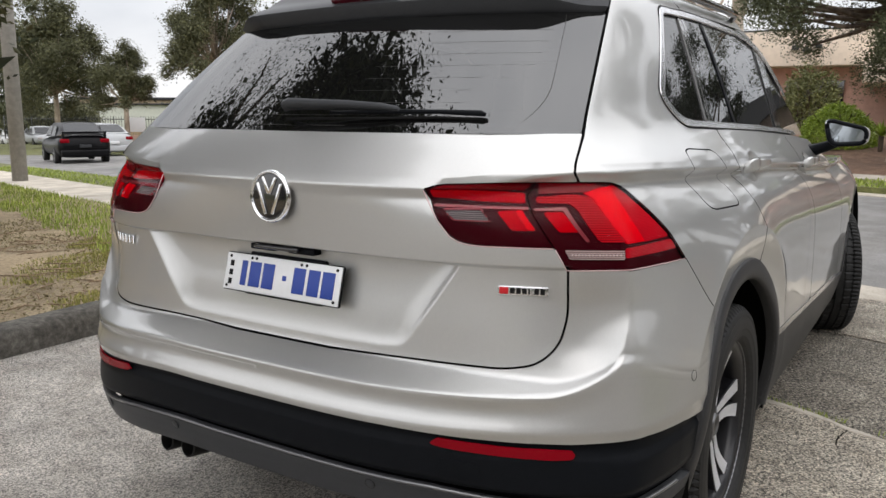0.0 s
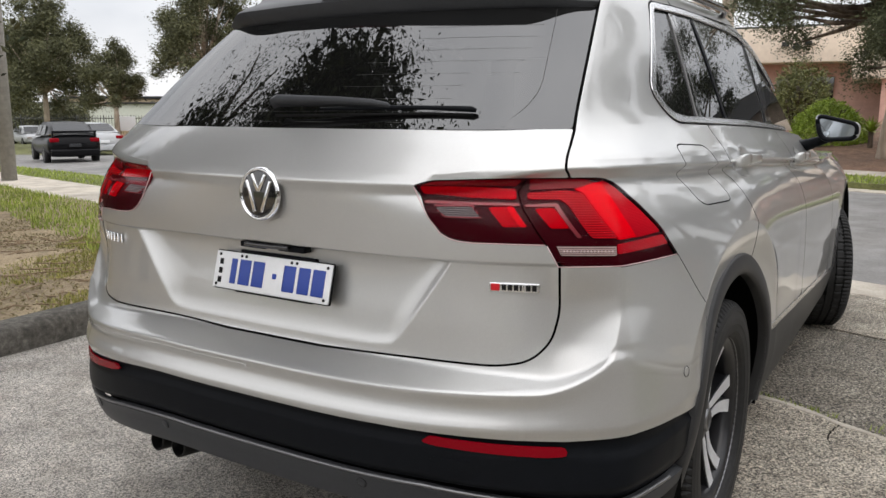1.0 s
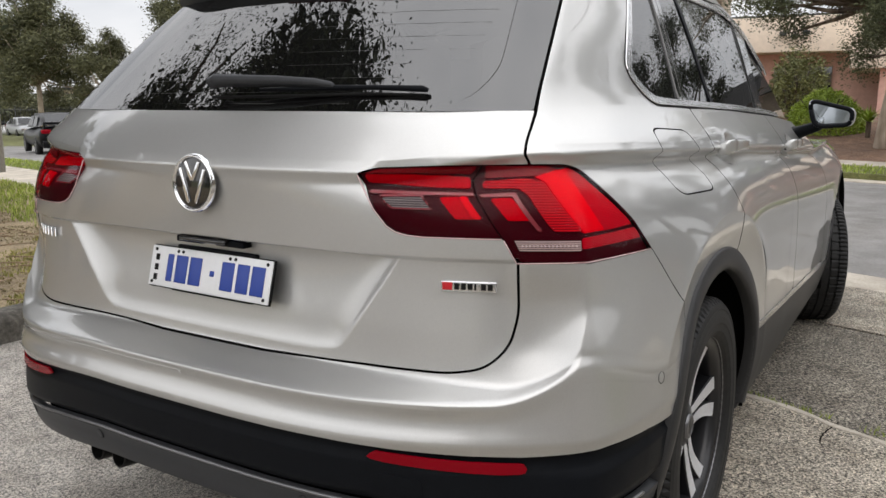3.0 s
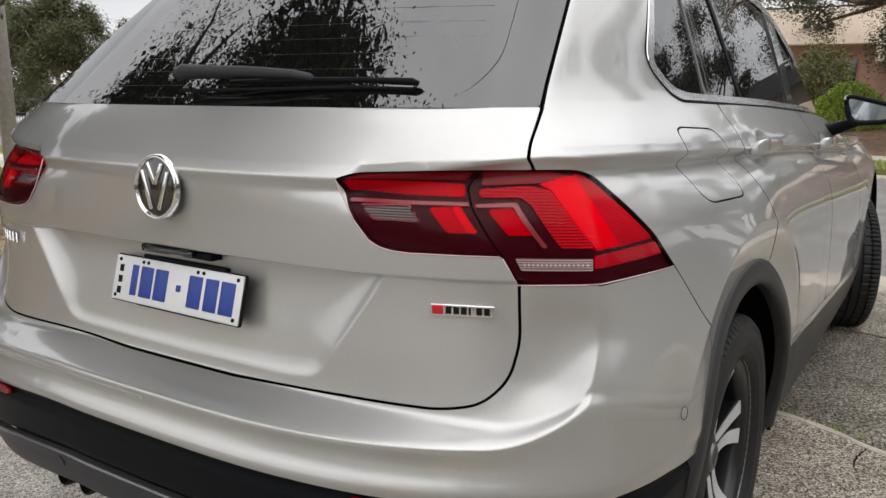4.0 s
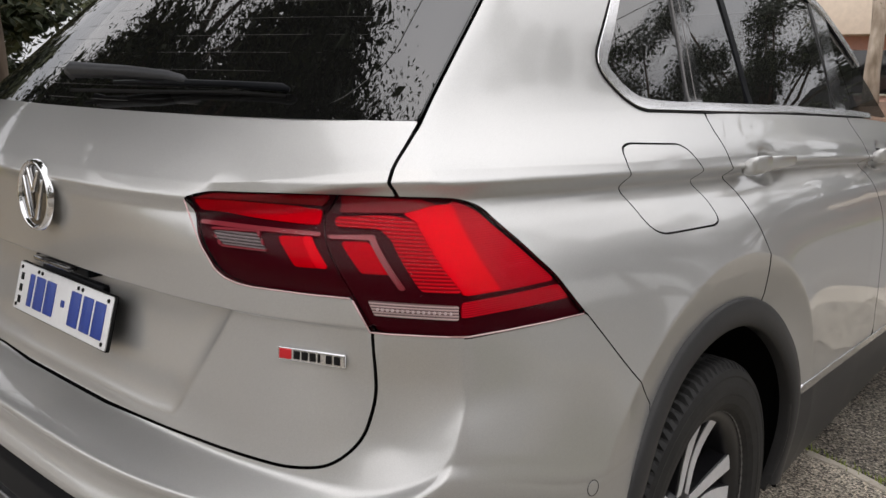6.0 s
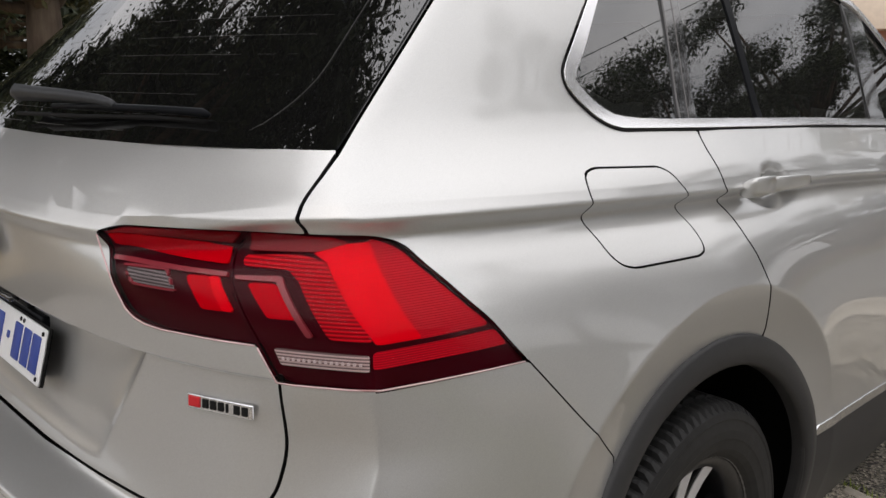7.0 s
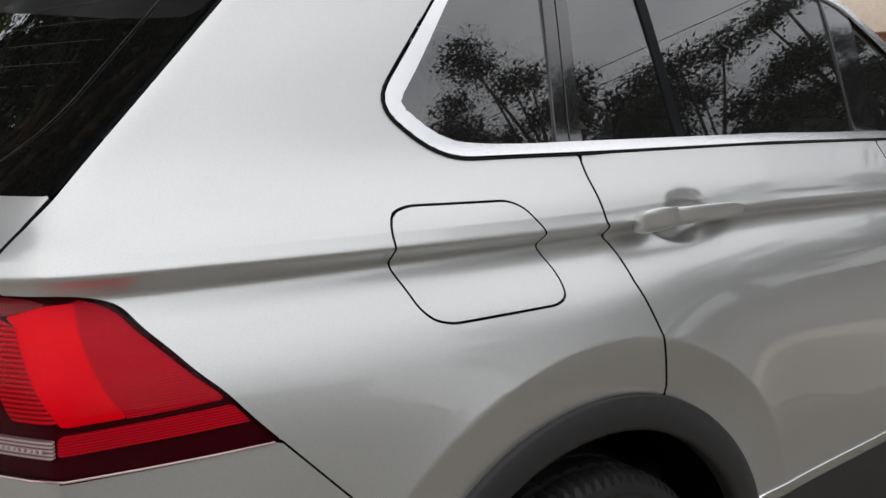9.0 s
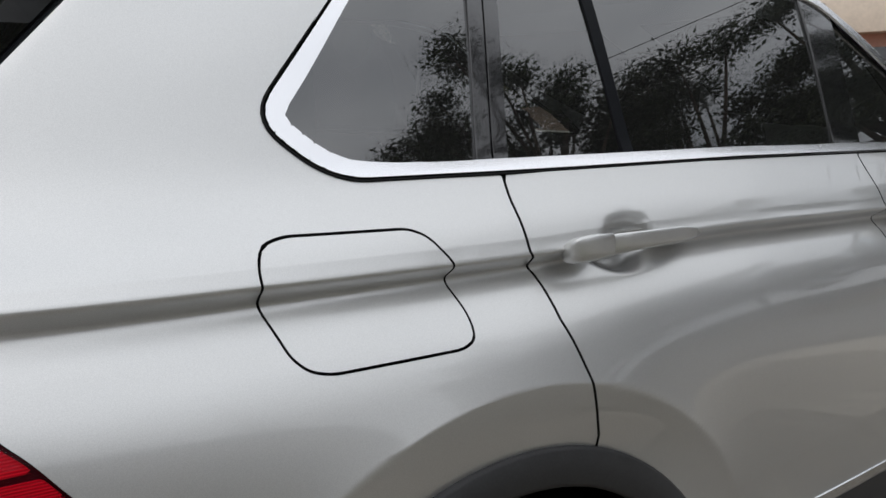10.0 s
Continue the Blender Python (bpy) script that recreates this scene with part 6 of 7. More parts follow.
# across the street, at the far end
billow_tree("tall gum tree with dense olive crown and pale trunk", spot(57.6, 55), 9.6, 1.5, 2.75, 60, 11, per=900, leaf=0.12, deep=1.9, lump=0.80, leaves=LEAF_FAR, flat=0.95, trunk_r=0.19, loose=0.3, bark=BARK_PALE)
billow_tree("small round gum tree with forked trunk", spot(53.5, 50), 6.3, 1.3, 1.45, 34, 12, per=760, leaf=0.10, deep=1.9, lump=0.55, leaves=LEAF_FAR, flat=0.95, trunk_r=0.17, loose=0.3, bark=BARK_PALE)
billow_tree("large gum tree with open dark crown", spot(47.8, 44), 10.2, 1.8, 2.4, 54, 13, per=800, leaf=0.11, deep=1.9, lump=0.7, leaves=LEAF_FAR, flat=0.95, trunk_r=0.19, loose=0.3, bark=BARK_PALE)
tree("distant gum tree with grey-green crown", spot(61.8, 62), 9.0, 3.0, 2.0, 0.25, 11000, 0.34, 14, droop=0.6, clump=0.9)
tree("distant gum tree with dull green crown", spot(43.0, 60), 9.5, 3.2, 2.0, 0.25, 9000, 0.34, 15, droop=0.6, clump=0.9)
billow_tree("low dark tree beyond the parked cars", spot(59.6, 74), 4.6, 0.2, 2.6, 30, 16, per=330, leaf=0.2, deep=1.8, lump=0.9, leaves=LEAF_FAR, flat=0.9, loose=0.5)
billow_tree("low dull tree beyond the parked cars", spot(57.0, 72), 3.9, 0.2, 2.2, 26, 17, per=330, leaf=0.2, deep=1.8, lump=0.9, leaves=LEAF_FAR, flat=0.9, loose=0.5)
# the leaning tree whose limbs reach over the driveway
tree("leaning gum tree with limbs over the driveway", (-5.9, -1.9, 0.0), 8.2, 2.7, 3.8, 0.26, 16000, 0.045, 21, bark=BARK_DARK, leaves=LEAF_DARK, lean=(0.34, 0.14), droop=0.9, limbs=9, clump=0.40)
billow_tree("dense dark tree with limbs over the driveway", (-5.6, -2.3, 0.0), 7.2, 2.4, 2.0, 64, 25, per=1700, leaf=0.041, lump=0.56, off=(2.7, 0.9), flat=0.8, trunk_r=0.22, loose=0.28)
billow_tree("dense dark tree behind the lawn", (-10.9, 3.0, -0.2), 5.0, 0.9, 1.7, 30, 26, per=300, leaf=0.12, lump=0.6, loose=0.7)
billow_tree("dull green tree behind the lawn", (-13.4, 2.0, -0.2), 6.0, 0.8, 2.2, 30, 27, per=300, leaf=0.14, lump=0.7, loose=0.7, leaves=LEAF_GUM)
billow_tree("small gum tree with rough brown trunk on the lawn", (-7.4, 2.75, 0.0), 4.3, 1.5, 0.8, 16, 24, per=420, leaf=0.11, deep=1.5, lump=0.45, leaves=LEAF_FAR, flat=0.9, trunk_r=0.24, loose=0.6)
billow_tree("dense dark tree on the lawn beside the driveway", (-7.6, -1.0, 0.0), 8.4, 1.2, 1.55, 50, 28, per=520, leaf=0.085, lump=0.62, trunk_r=0.2, loose=0.4)
tree("dark leafy tree behind the lawn", (-10.5, -4.2, -0.1), 8.0, 3.0, 1.8, 0.22, 20000, 0.11, 22, bark=BARK_DARK, leaves=LEAF_DARK, droop=0.7, clump=0.5)
# two unseen trees, added so that the car's rear flank mirrors something darker
billow_tree("unseen dark dense tree added to darken the car's flank", (8.2, -4.2, 0.0), 7.6, 0.8, 2.2, 34, 51, per=420, leaf=0.09, lump=0.8, loose=0.2, deep=2.4)
billow_tree("unseen dull dark tree added to darken the car's flank", (6.8, -8.4, 0.0), 8.2, 1.0, 2.5, 36, 52, per=420, leaf=0.09, lump=0.85, loose=0.2, deep=2.4)
# trees on the corner across the street
billow_tree("dark spreading pine with rounded clumps", (9.4, 9.9, 0.1), 11.6, 0.6, 2.8, 48, 31, per=1700, leaf=0.040, lump=0.90, loose=0.03, deep=3.6)
billow_tree("dark bushy pine beside the street", (10.3, 7.9, 0.1), 8.6, 0.6, 2.0, 34, 38, per=1500, leaf=0.040, lump=0.80, loose=0.03, deep=3.6)
billow_tree("dark pine with billowing crown across the street", (8.1, 12.9, 0.1), 9.6, 0.7, 2.8, 48, 32, per=1700, leaf=0.040, lump=0.90, loose=0.03, deep=3.6)
billow_tree("dark open pine with forked limbs", (5.7, 15.6, 0.3), 8.2, 0.7, 2.5, 40, 33, per=1700, leaf=0.040, lump=0.85, loose=0.03, deep=3.6)
tree("tall gum tree with drooping leaves over the garden bed", (0.33, 16.6, 0.35), 6.8, 3.5, 3.0, 0.19, 60000, 0.055, 34, droop=1.1, limbs=12, clump=0.30, lean=(0.12, 0.0), tight=0.34)
billow_tree("gum tree with hanging dark foliage over the garden bed", (1.9, 17.6, 0.35), 6.4, 1.45, 2.6, 54, 36, per=1200, leaf=0.057, deep=1.6, lump=0.52, off=(-2.2, -0.6), leaves=LEAF_GUM, flat=1.1, trunk_r=0.2, loose=0.12)
tree("gum tree with hanging foliage behind the garden bed", (-4.2, 23.5, 0.6), 9.5, 2.8, 4.6, 0.22, 30000, 0.10, 35, droop=1.1, clump=0.36, tight=0.34)
# plants by the building and behind the lawn
billow_tree("small gum with drooping leaves by the garden bed", (1.6, 15.4, 0.3), 5.0, 0.9, 1.1, 18, 37, per=1300, leaf=0.045, deep=1.6, lump=0.40, off=(-0.75, 0.2), leaves=LEAF_GUM, flat=1.2, trunk_r=0.1, loose=0.12)
bush("clipped round green hedge", (-0.92, 18.6, 0.42), 0.84, 0.80, 0.96, 12000, 0.06, 41, LEAF_SHRUB, 0.05)
bush("loose olive shrub against the building", (-2.45, 24.5, 0.60), 0.95, 1.0, 1.85, 7000, 0.10, 42, LEAF_OLIVE)
bush("dense dark shrub behind the lawn", (-13.2, 4.0, -0.2), 2.2, 1.8, 2.4, 7000, 0.18, 43, LEAF_DARK)
bush("dense green shrub behind the lawn", (-13.4, 0.2, -0.2), 2.4, 2.0, 2.6, 7000, 0.18, 44, LEAF_GUM)
# spiky plant beside the hedge
bm = bmesh.new()
for k in range(46):
    a, e, ln = rng.uniform(0, 6.28), rng.uniform(0.2, 1.4), rng.uniform(0.28, 0.46)
    d = Vector((math.cos(a) * math.cos(e), math.sin(a) * math.cos(e), math.sin(e)))
    s = d.cross(Vector((0, 0, 1))).normalized() * 0.022
    b0, b1, b2 = Vector((0, 0, 0.25)), Vector((0, 0, 0.25)) + d * ln * 0.5, Vector((0, 0, 0.25)) + d * ln + Vector((0, 0, -0.08))
    v = [bm.verts.new(p) for p in (b0 - s, b0 + s, b1 + s, b1 - s, b2)]
    bm.faces.new((v[0], v[1], v[2], v[3]))
    bm.faces.new((v[3], v[2], v[4]))
yucca = thing("spiky_plant", "green spiky plant in the mulch bed", "plant", (-0.02, 17.8, 0.46))
part("leaves", bm, LEAF_SHRUB, yucca)
bm = bmesh.new()
tube(bm, [(0, 0, -0.1), (0, 0, 0.3)], 0.05, 8)
part("stem", bm, BARK_DARK, yucca)

# ---- poles ----
POLE = plain("weathered_pole", (0.34, 0.325, 0.30), 0.85, grain=0.15, scale=12, bump=0.3, dist=0.01)


def power_pole(label, at, h, r, arms):
    root = thing("power_pole", label, "pole", at)
    bm = bmesh.new()
    tube(bm, [(0, 0, -0.2), (0, 0, h * 0.5), (0, 0, h)], [r, r * 0.88, r * 0.75], 14)
    part("post", bm, POLE, root)
    for z, w in arms:
        part("crossarm", boxed(-w / 2, -0.05, z - 0.05, w / 2, 0.05, z + 0.05, 0.01), POLE, root)
        for k in (-0.45, -0.2, 0.2, 0.45):
            bm = bmesh.new()
            tube(bm, [(k * w, 0, z + 0.05), (k * w, 0, z + 0.2)], [0.04, 0.025], 8)
            part("insulator", bm, PLATE_WHITE, root)


power_pole("tall weathered grey power pole", spot(60.0, 18.5), 9.5, 0.15, [(9.0, 1.8)])
power_pole("grey power pole with crossarms", (22.0, 4.6, 0.0), 14.0, 0.16, [(13.5, 2.2), (12.5, 1.8)])

# ---- building across the street ----
RENDER_WALL = plain("cream_render", (0.76, 0.65, 0.53), 0.9, grain=0.06, scale=6, bump=0.15, dist=0.01)
PINK_WALL = plain("pink_render", (0.66, 0.40, 0.33), 0.9, grain=0.08, scale=6, bump=0.15, dist=0.01)
ROLLER = plain("pale_roller_door", (0.55, 0.50, 0.42), 0.6, grain=0.05, scale=9)
office = thing("office_building", "cream rendered low building with pink walls and flat roof", "building", (-3.0, 36.0, 0.6), 4)
part("wall", boxed(-22, 0, -1.2, 9, 14, 2.44, 0.02), PINK_WALL, office, "pink rendered wall")
part("fascia", boxed(-24, -1.4, 2.44, 2.6, 14.5, 3.84, 0.04), RENDER_WALL, office, "cream rendered fascia")
part("roof", boxed(-24, -1.3, 3.84, 9, 14.4, 3.92, 0.02), GREY_PLASTIC, office, "flat grey roof")
part("porch_fascia", boxed(0.95, -5.5, 1.62, 12, 1.0, 2.45, 0.04), RENDER_WALL, office, "cream porch fascia")
for x0 in (1.9, 3.9, 6.2, 8.6):
    part("porch_pillar", boxed(x0, -5.2, -1.2, x0 + 0.5, -4.7, 1.62, 0.02), PINK_WALL, office, "pink porch pillar")
part("porch_wall", boxed(4.6, -4.0, -1.2, 12, -3.8, 1.70, 0.02), PINK_WALL, office, "pink porch wall")
for k in range(12):
    part("roller_slat", boxed(2.5, -0.06, -1.0 + 0.2 * k, 4.4, -0.01, -0.81 + 0.2 * k, 0.01), ROLLER, office)
for k in range(6):
    x0 = -20 + 3.6 * k
    w = part("window", boxed(x0, -0.10, 0.2, x0 + 2.2, -0.02, 1.9, 0.01), GLOSS_BLACK, office, "dark office window")
    part("window_frame", boxed(x0 - 0.06, -0.13, 0.12, x0 + 2.26, -0.08, 0.2, 0.005), ROLLER, w)
for k, (dx, dz) in enumerate(((0.0, 0.0), (0.42, -0.10), (0.84, 0.02))):
    lamp_ = part("floodlight", boxed(-1.75 + dx, -1.66, 3.08 + dz, -1.49 + dx, -1.42, 3.24 + dz, 0.02), GREY_PLASTIC, office, "grey wall floodlight")
    part("bracket", boxed(-1.66 + dx, -1.45, 3.24 + dz, -1.58 + dx, -1.39, 3.32 + dz, 0.005), GREY_PLASTIC, lamp_)

# ---- gabled workshop further along, and the cables over the street ----
BRICK_DARK = plain("dark_brick_wall", (0.10, 0.075, 0.06), 0.9, grain=0.2, scale=9)
shop = thing("workshop", "dark brick workshop with a gabled roof across the street", "building", (7.6, 37.0, 0.6), 0)
part("wall", boxed(-5.6, -4, -1.2, 5.6, 4, 3.6, 0.03), BRICK_DARK, shop)
bm = bmesh.new()
tri_ = [[bm.verts.new(p) for p in ((-6.0, y, 3.6), (6.0, y, 3.6), (0.0, y, 5.6))] for y in (-4.4, 4.4)]
bm.faces.new(tri_[0])
bm.faces.new(tri_[1][::-1])
for i in range(3):
    k = (i + 1) % 3
    bm.faces.new((tri_[0][i], tri_[1][i], tri_[1][k], tri_[0][k]))
bmesh.ops.recalc_face_normals(bm, faces=bm.faces)
part("roof", bm, GREY_PLASTIC, shop, "dark gabled roof", smooth=False)
power_pole("weathered grey power pole beside the workshop", (3.2, 25.5, 0.6), 9.6, 0.14, [(9.2, 1.8)])
for dx, dz in ((-0.7, 0.0), (0.7, 0.0)):
    cable = thing("overhead_cable", "thin black overhead cable between power poles", "cable", (22.0 + dx, 4.6, 13.65 + dz), group="overhead cables")
    bm = bmesh.new()
    tube(bm, [(-18.8 * t, 20.9 * t, -3.7 * t - 1.6 * t * (1 - t)) for t in [i / 16 for i in range(17)]], 0.014, 6)
    part("strand", bm, RUBBER_AND_GAP, cable)

# ---- unseen long low building, added as a dark band mirrored in the paint ----
depot_wall = plain("tan_brick_wall", (0.24, 0.20, 0.16), 0.9, grain=0.2, scale=9)
factory = thing("factory", "unseen long low tan brick factory added for reflections in the car's side", "building", (15.0, -5.0, 0.0), 0)
part("wall", boxed(0, -14, -0.2, 8, 10, 4.0, 0.03), depot_wall, factory)
part("fascia", boxed(-0.25, -14.3, 4.0, 8.3, 10.3, 4.45, 0.03), GREY_PLASTIC, factory, "dark grey roof fascia")
for k in range(6):
    w = part("window", boxed(-0.05, -12.5 + 3.8 * k, 1.1, -0.01, -10.3 + 3.8 * k, 2.5, 0.01), GLOSS_BLACK, factory, "dark factory window")
    part("window_sill", boxed(-0.14, -12.6 + 3.8 * k, 1.0, -0.01, -10.2 + 3.8 * k, 1.1, 0.01), RENDER_WALL, w)

# ---- low building and fence at the end of the street ----
SHED = plain("pale_green_wall", (0.60, 0.62, 0.55), 0.8, grain=0.05, scale=4)
shed = thing("warehouse", "pale warehouse with brick base behind trees", "building", spot(55.0, 85), 40)
part("wall", boxed(-8, -4, -2, 8, 4, 2.9, 0.03), SHED, shed)
part("brick_base", boxed(-8.1, -4.15, -2, 8.1, -4.02, 0.6, 0.02), plain("tan_brick", (0.40, 0.30, 0.19), 0.9, grain=0.2, scale=14), shed, "tan brick base")
part("roof", boxed(-8.3, -4.3, 2.9, 8.3, 4.3, 3.05, 0.03), GREY_PLASTIC, shed)
depot = thing("warehouse", "tan brick warehouse behind trees", "building", spot(50.4, 95), 40)
part("wall", boxed(-9, -4, -2, 9, 4, 3.6, 0.03), plain("tan_wall", (0.46, 0.36, 0.24), 0.9, grain=0.12, scale=8), depot)
part("roof", boxed(-9.3, -4.3, 3.6, 9.3, 4.3, 3.85, 0.03), GREY_PLASTIC, depot)
fx, fy, fz = spot(53.5, 66)
fence = thing("fence", "dark metal picket fence at the end of the street", "fence", (fx, fy, fz), 36)
for z0 in (0.35, 1.25):
    part("rail", boxed(-9, -0.03, z0, 9, 0.03, z0 + 0.06, 0.005), GLOSS_BLACK, fence)
for k in range(90):
    x0 = -9 + 0.2 * k
    part("post" if k % 10 == 0 else "picket", boxed(x0, -0.02, -0.2, x0 + (0.08 if k % 10 == 0 else 0.03), 0.02, 1.5, 0.004), GLOSS_BLACK, fence)
sign = thing("notice_board", "small white notice board in front of the picket fence", "sign", spot(52.9, 58), 36)
part("board", boxed(-0.55, -0.02, 0.5, 0.55, 0.02, 1.45, 0.01), PLATE_WHITE, sign, "blank white board")
for x0 in (-0.5, 0.44):
    part("post", boxed(x0, 0.02, -0.2, x0 + 0.06, 0.08, 1.5, 0.005), GLOSS_BLACK, sign)
# paling fence behind the lawn
PALING = plain("grey_paling", (0.20, 0.17, 0.13), 0.9, grain=0.25, scale=8, bump=0.3, dist=0.006)
paling = thing("paling_fence", "weathered timber paling fence behind the lawn", "fence", (-15.5, -6.0, -0.4), 90)
for k in range(70):
    x0 = -7 + 0.2 * k
    part("paling", boxed(x0, -0.01, -0.2, x0 + 0.19, 0.01, 1.65 + 0.03 * rng.uniform(-1, 1), 0.004), PALING, paling)
for z0 in (0.3, 1.2):
    part("rail", boxed(-7, 0.012, z0, 7, 0.05, z0 + 0.09, 0.005), PALING, paling)

# dark wood behind and beside the camera, far off, seen only as mirrored shapes
def far_wood(name, x0, y0, x1, y1, h, n, seed, label, leaf=0.75):
    r = np.random.default_rng(seed)
    t = r.uniform(0, 1, n)
    x, y = x0 + (x1 - x0) * t + r.normal(size=n) * 1.2, y0 + (y1 - y0) * t + r.normal(size=n) * 1.2
    top = np.array([h * (0.78 + 0.5 * noise.noise((a * 0.22, b * 0.22, seed))) for a, b in zip(x, y)])
    z = fall(x, y) + top * r.uniform(0.0, 1.0, n) ** 1.3
    ob = new(name, leaf_mesh(name, np.stack([x, y, z], 1), leaf, r, 0.1, LEAF_DARK))
    return tagged(ob, label, "wood", kind="stuff")


far_wood("far_trees", 24, -16, 26, 8, 4.5, 9000, 51, "belt of dark trees beyond the neighbouring yard")
far_wood("far_trees", -18, -26, 20, -28, 6.5, 9000, 52, "belt of dark trees behind the driveway")
far_wood("low_hedge", 7, 24, 19, 6, 1.3, 14000, 54, "dark hedge beyond the corner trees", 0.3)
far_wood("far_trees", -90, 42, -40, 70, 4.2, 16000, 53, "belt of grey-green trees at the end of the street", 0.45)


# ---- parked cars ----
def parked_car(label, at, turn, col, dark_glass, detail=True):
    """A saloon: lofted body with arches, cabin, glass, lamps, wheels."""
    root = thing("parked_car", label, "car", at, turn)
    paint = plain("car_paint_far", col, 0.35, spec=0.1, coat=0.12)
    # sections along the car (y ahead): half width, sill, waist height, roof height (0: none)
    prof = [(-2.25, 0.70, 0.42, 0.80), (-2.20, 0.80, 0.30, 0.98), (-1.95, 0.86, 0.24, 1.03), (-1.5, 0.88, 0.22, 1.02), (-0.9, 0.885, 0.20, 0.96), (0.0, 0.885, 0.20, 0.92), (0.9, 0.885, 0.22, 0.92), (1.5, 0.87, 0.22, 0.88), (2.0, 0.82, 0.26, 0.78), (2.22, 0.70, 0.34, 0.62)]
    bm = bmesh.new()
    rings = []
    stations = np.linspace(-2.25, 2.22, 40)
    for y, (w, lo, hi) in zip(stations, pchip([p[0] for p in prof], [p[1:] for p in prof], stations)):
        ring = []
        for k in range(28):
            a = 2 * math.pi * k / 28
            c, s_ = math.cos(a), math.sin(a)
            zz = (lo + hi) / 2 + (hi - lo) / 2 * math.copysign(abs(s_) ** 0.62, s_)
            ring.append(bm.verts.new((w * math.copysign(abs(c) ** 0.38, c) * (1 - 0.07 * max(0, s_) ** 2), y, zz)))
        rings.append(ring)
    for a, b in zip(rings, rings[1:]):
        for k in range(28):
            bm.faces.new((a[k], a[(k + 1) % 28], b[(k + 1) % 28], b[k]))
    bm.faces.new(rings[0])
    bm.faces.new(rings[-1][::-1])
    bmesh.ops.recalc_face_normals(bm, faces=bm.faces)
    body = part("body", bm, paint, root)
    bm = bmesh.new()
    cab = [(-1.95, 0.70, 1.00, 1.04), (-1.30, 0.64, 0.97, 1.33), (-0.6, 0.62, 0.95, 1.45), (0.0, 0.62, 0.93, 1.455), (0.5, 0.63, 0.92, 1.36), (1.2, 0.70, 0.90, 0.95)]
    rings = []
    stations = np.linspace(-1.95, 1.2, 26)
    for y, (w, lo, hi) in zip(stations, pchip([p[0] for p in cab], [p[1:] for p in cab], stations)):
        rings.append([bm.verts.new((math.copysign((0.80 * (1 - t) + w * t) * (1 - 0.9 * max(0, f - 0.8) / 0.2 * 0.9), sx), y, lo + (hi - lo) * (t if f < 0.8 else 0.94 + 0.06 * (f - 0.8) / 0.2)))
                      for sx, f in [(1, k / 10) for k in range(11)] + [(-1, k / 10) for k in range(10, -1, -1)] for t in [min(1.0, f / 0.8) * (0.94 if f < 0.8 else 1.0)]])
    for a, b in zip(rings, rings[1:]):
        for k in range(21):
            bm.faces.new((a[k], a[k + 1], b[k + 1], b[k]))
    bmesh.ops.recalc_face_normals(bm, faces=bm.faces)
    part("cabin", bm, paint, root)
    for sx in (1, -1):
        for y0, y1 in ((-1.20, -0.42), (-0.36, 0.52)):
            bm = bmesh.new()
            bm.faces.new([bm.verts.new((sx * x, y, z)) for x, y, z in ((0.812, y0 - 0.12 * (y0 < -1), 0.99), (0.812, y1 + 0.2 * (y1 > 0), 0.97), (0.705, y1 - 0.05, 1.31), (0.705, y0 + 0.05, 1.32))])
            part("side_window", bm, dark_glass, root, smooth=False)
        for y in (-1.35, 1.30):
            bm = bmesh.new()
            lathe(bm, [(0.0, 0.09), (0.20, 0.10), (0.215, 0.105), (0.22, 0.11), (0.30, 0.105), (0.318, 0.08), (0.318, -0.09), (0.20, -0.10)], 28)
            bmesh.ops.transform(bm, matrix=pose(sx * 0.79, y, 0.318) @ Matrix.Diagonal((sx, 1, 1, 1)), verts=bm.verts)
            bmesh.ops.recalc_face_normals(bm, faces=bm.faces)
            wh = part("wheel", bm, TYRE, root)
            for k in range(5):
                ob = part("spoke", boxed(0.095, -0.025, 0.03, 0.112, 0.025, 0.205, 0.005), ALLOY_GREY, wh)
                ob.matrix_basis = pose(sx * 0.79, y, 0.318) @ Matrix.Diagonal((sx, 1, 1, 1)) @ pose(0, 0, 0, 72 * k)
    bm = bmesh.new()
    bm.faces.new([bm.verts.new(p) for p in ((-0.60, -1.86, 1.115), (0.60, -1.86, 1.115), (0.52, -1.22, 1.405), (-0.52, -1.22, 1.405))])
    part("rear_window", bm, dark_glass, root, smooth=False)
    bm = bmesh.new()
    bm.faces.new([bm.verts.new(p) for p in ((-0.66, 1.17, 1.01), (0.66, 1.17, 1.01), (0.57, 0.55, 1.39), (-0.57, 0.55, 1.39))])
    part("windscreen", bm, dark_glass, root, smooth=False)
    for sx in (1, -1):
        part("tail_lamp", boxed(*sorted((sx * 0.50, sx * 0.80))[:1], -2.262, 0.76, sorted((sx * 0.50, sx * 0.80))[1], -2.10, 0.90, 0.03), REFLECTOR_RED, root)
        part("headlamp", boxed(sorted((sx * 0.45, sx * 0.74))[0], 2.12, 0.58, sorted((sx * 0.45, sx * 0.74))[1], 2.235, 0.70, 0.02), LAMP_CLEAR, root)
    part("number_plate", boxed(-0.19, -2.335, 0.60, 0.19, -2.245, 0.70, 0.004), PLATE_WHITE if not detail else GREY_PLASTIC, root)
    part("rear_bumper", boxed(-0.78, -2.32, 0.28, 0.78, -2.18, 0.52, 0.05), paint, root)
    if detail:
        part("rear_wing", boxed(-0.72, -2.24, 1.105, 0.72, -2.00, 1.150, 0.018), paint, root, "raised rear wing")
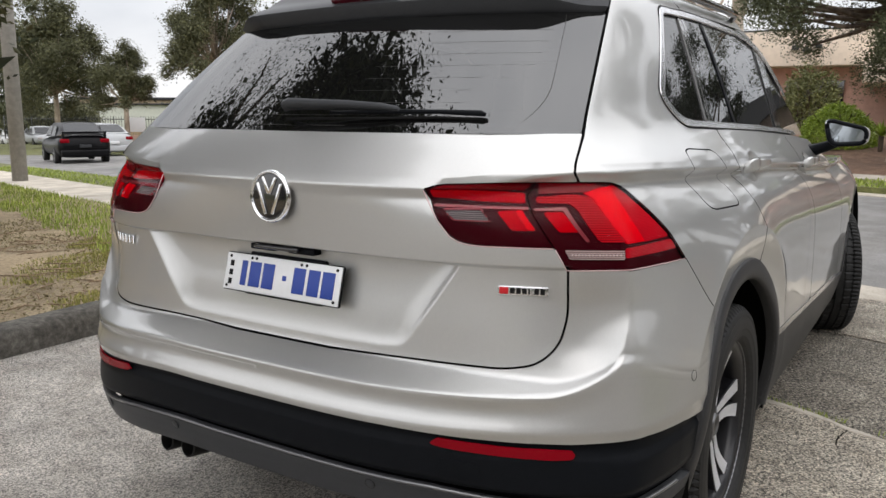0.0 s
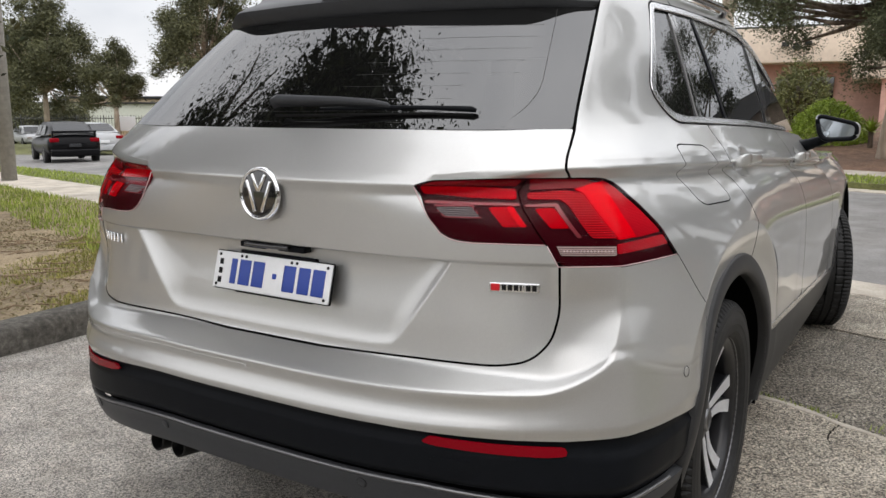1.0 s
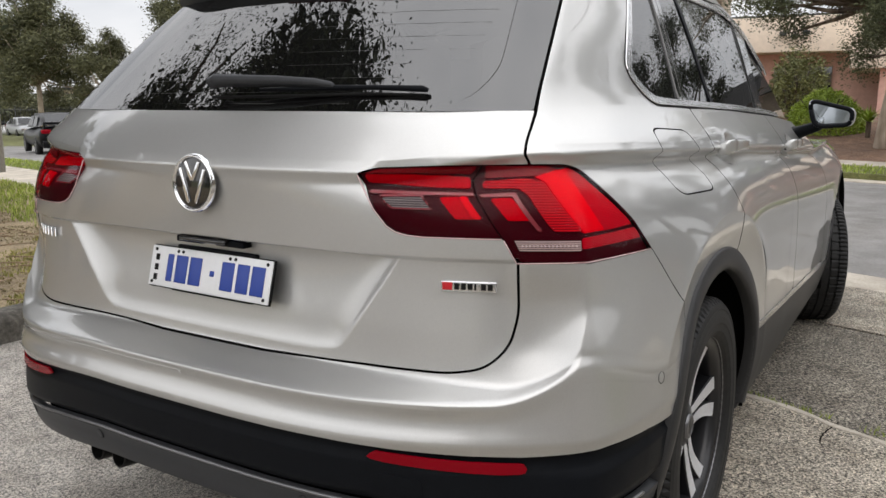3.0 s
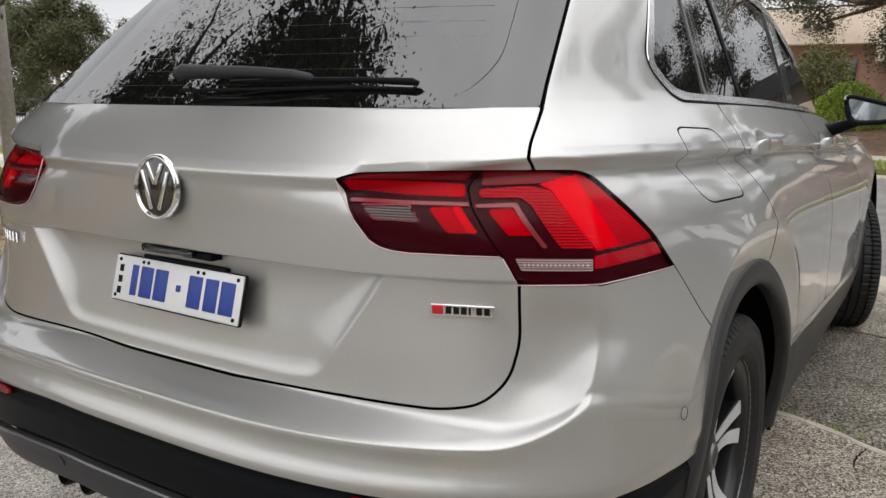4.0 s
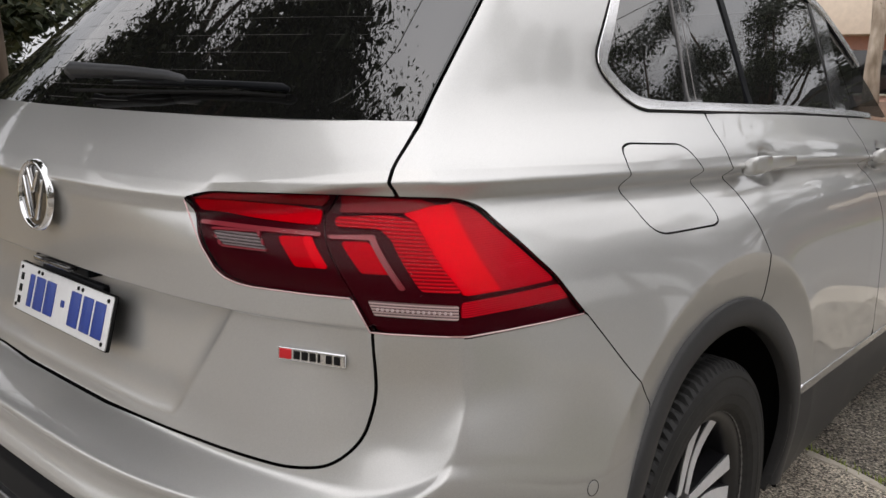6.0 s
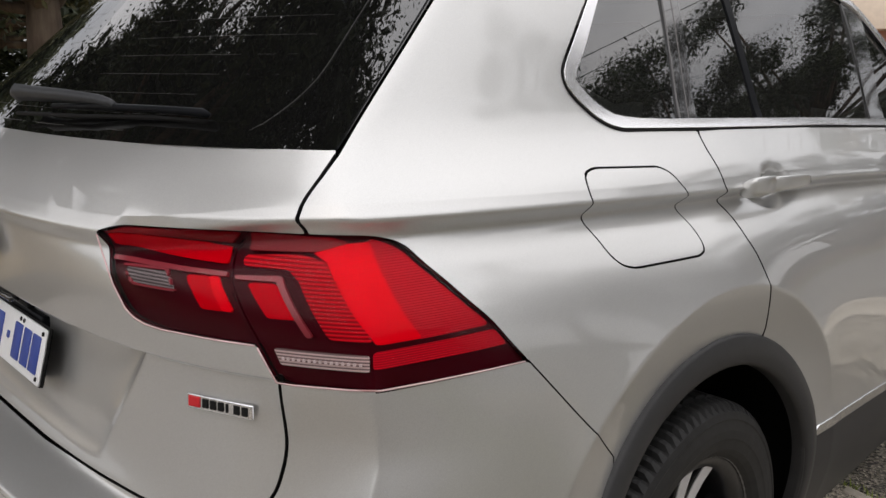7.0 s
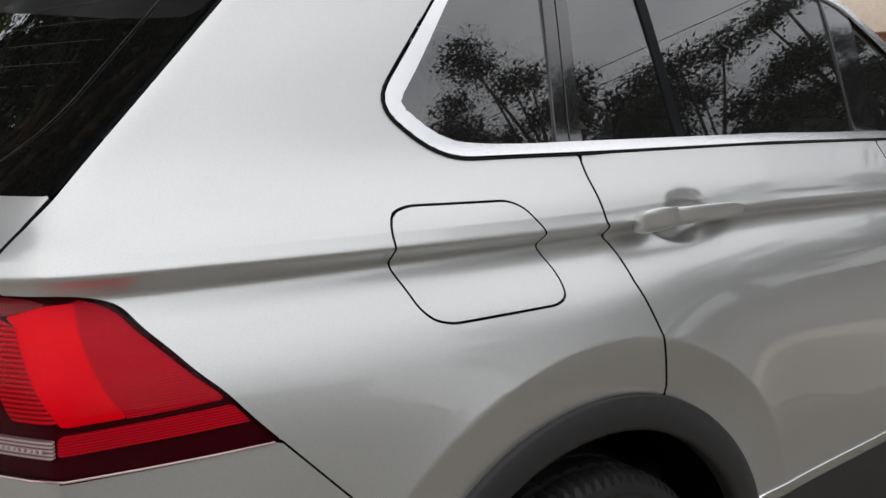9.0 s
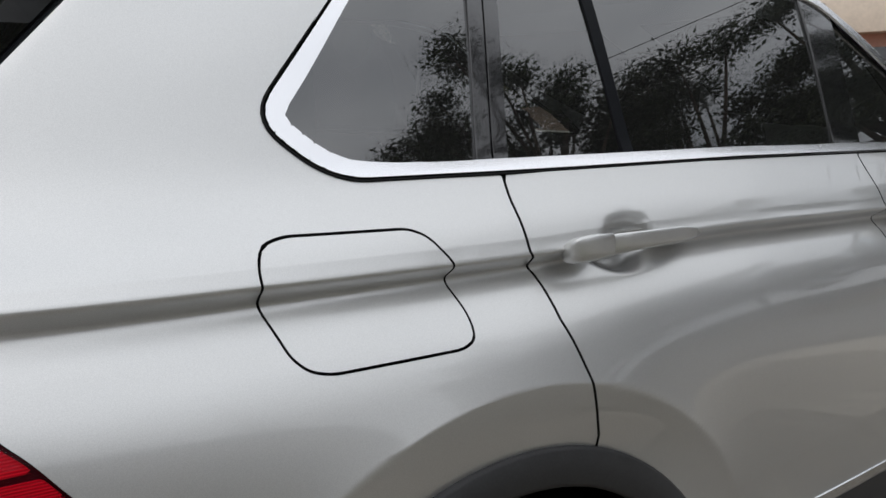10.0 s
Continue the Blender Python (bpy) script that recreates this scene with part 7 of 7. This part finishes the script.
        for sx in (1, -1):
            part("wing_stay", boxed(sx * 0.68 - 0.03, -2.20, 0.92, sx * 0.68 + 0.03, -2.02, 1.13, 0.012), paint, root)
    return root


GLASS_FAR = plain("dark_car_glass", (0.015, 0.017, 0.02), 0.15, spec=0.35)
street_turn = math.degrees(math.atan2(ALONG.y, ALONG.x)) - 90
px, py, pz = spot(56.75, 33)
parked_car("black saloon with a raised rear wing parked on the street", (px, py, pz - 0.035), street_turn - 6, (0.004, 0.004, 0.005), GLASS_FAR)
px, py, pz = spot(55.3, 40)
parked_car("silver saloon parked just past the black saloon", (px, py, pz - 0.035), street_turn, (0.45, 0.46, 0.47), GLASS_FAR, False)
px, py, pz = spot(58.6, 66)
parked_car("silver saloon parked far along the street", (px, py, pz - 0.035), street_turn + 180, (0.45, 0.46, 0.47), GLASS_FAR, False)
px, py, pz = spot(60.3, 72)
parked_car("white saloon parked far along the street", (px, py, pz - 0.035), street_turn + 180, (0.60, 0.60, 0.60), GLASS_FAR, False)
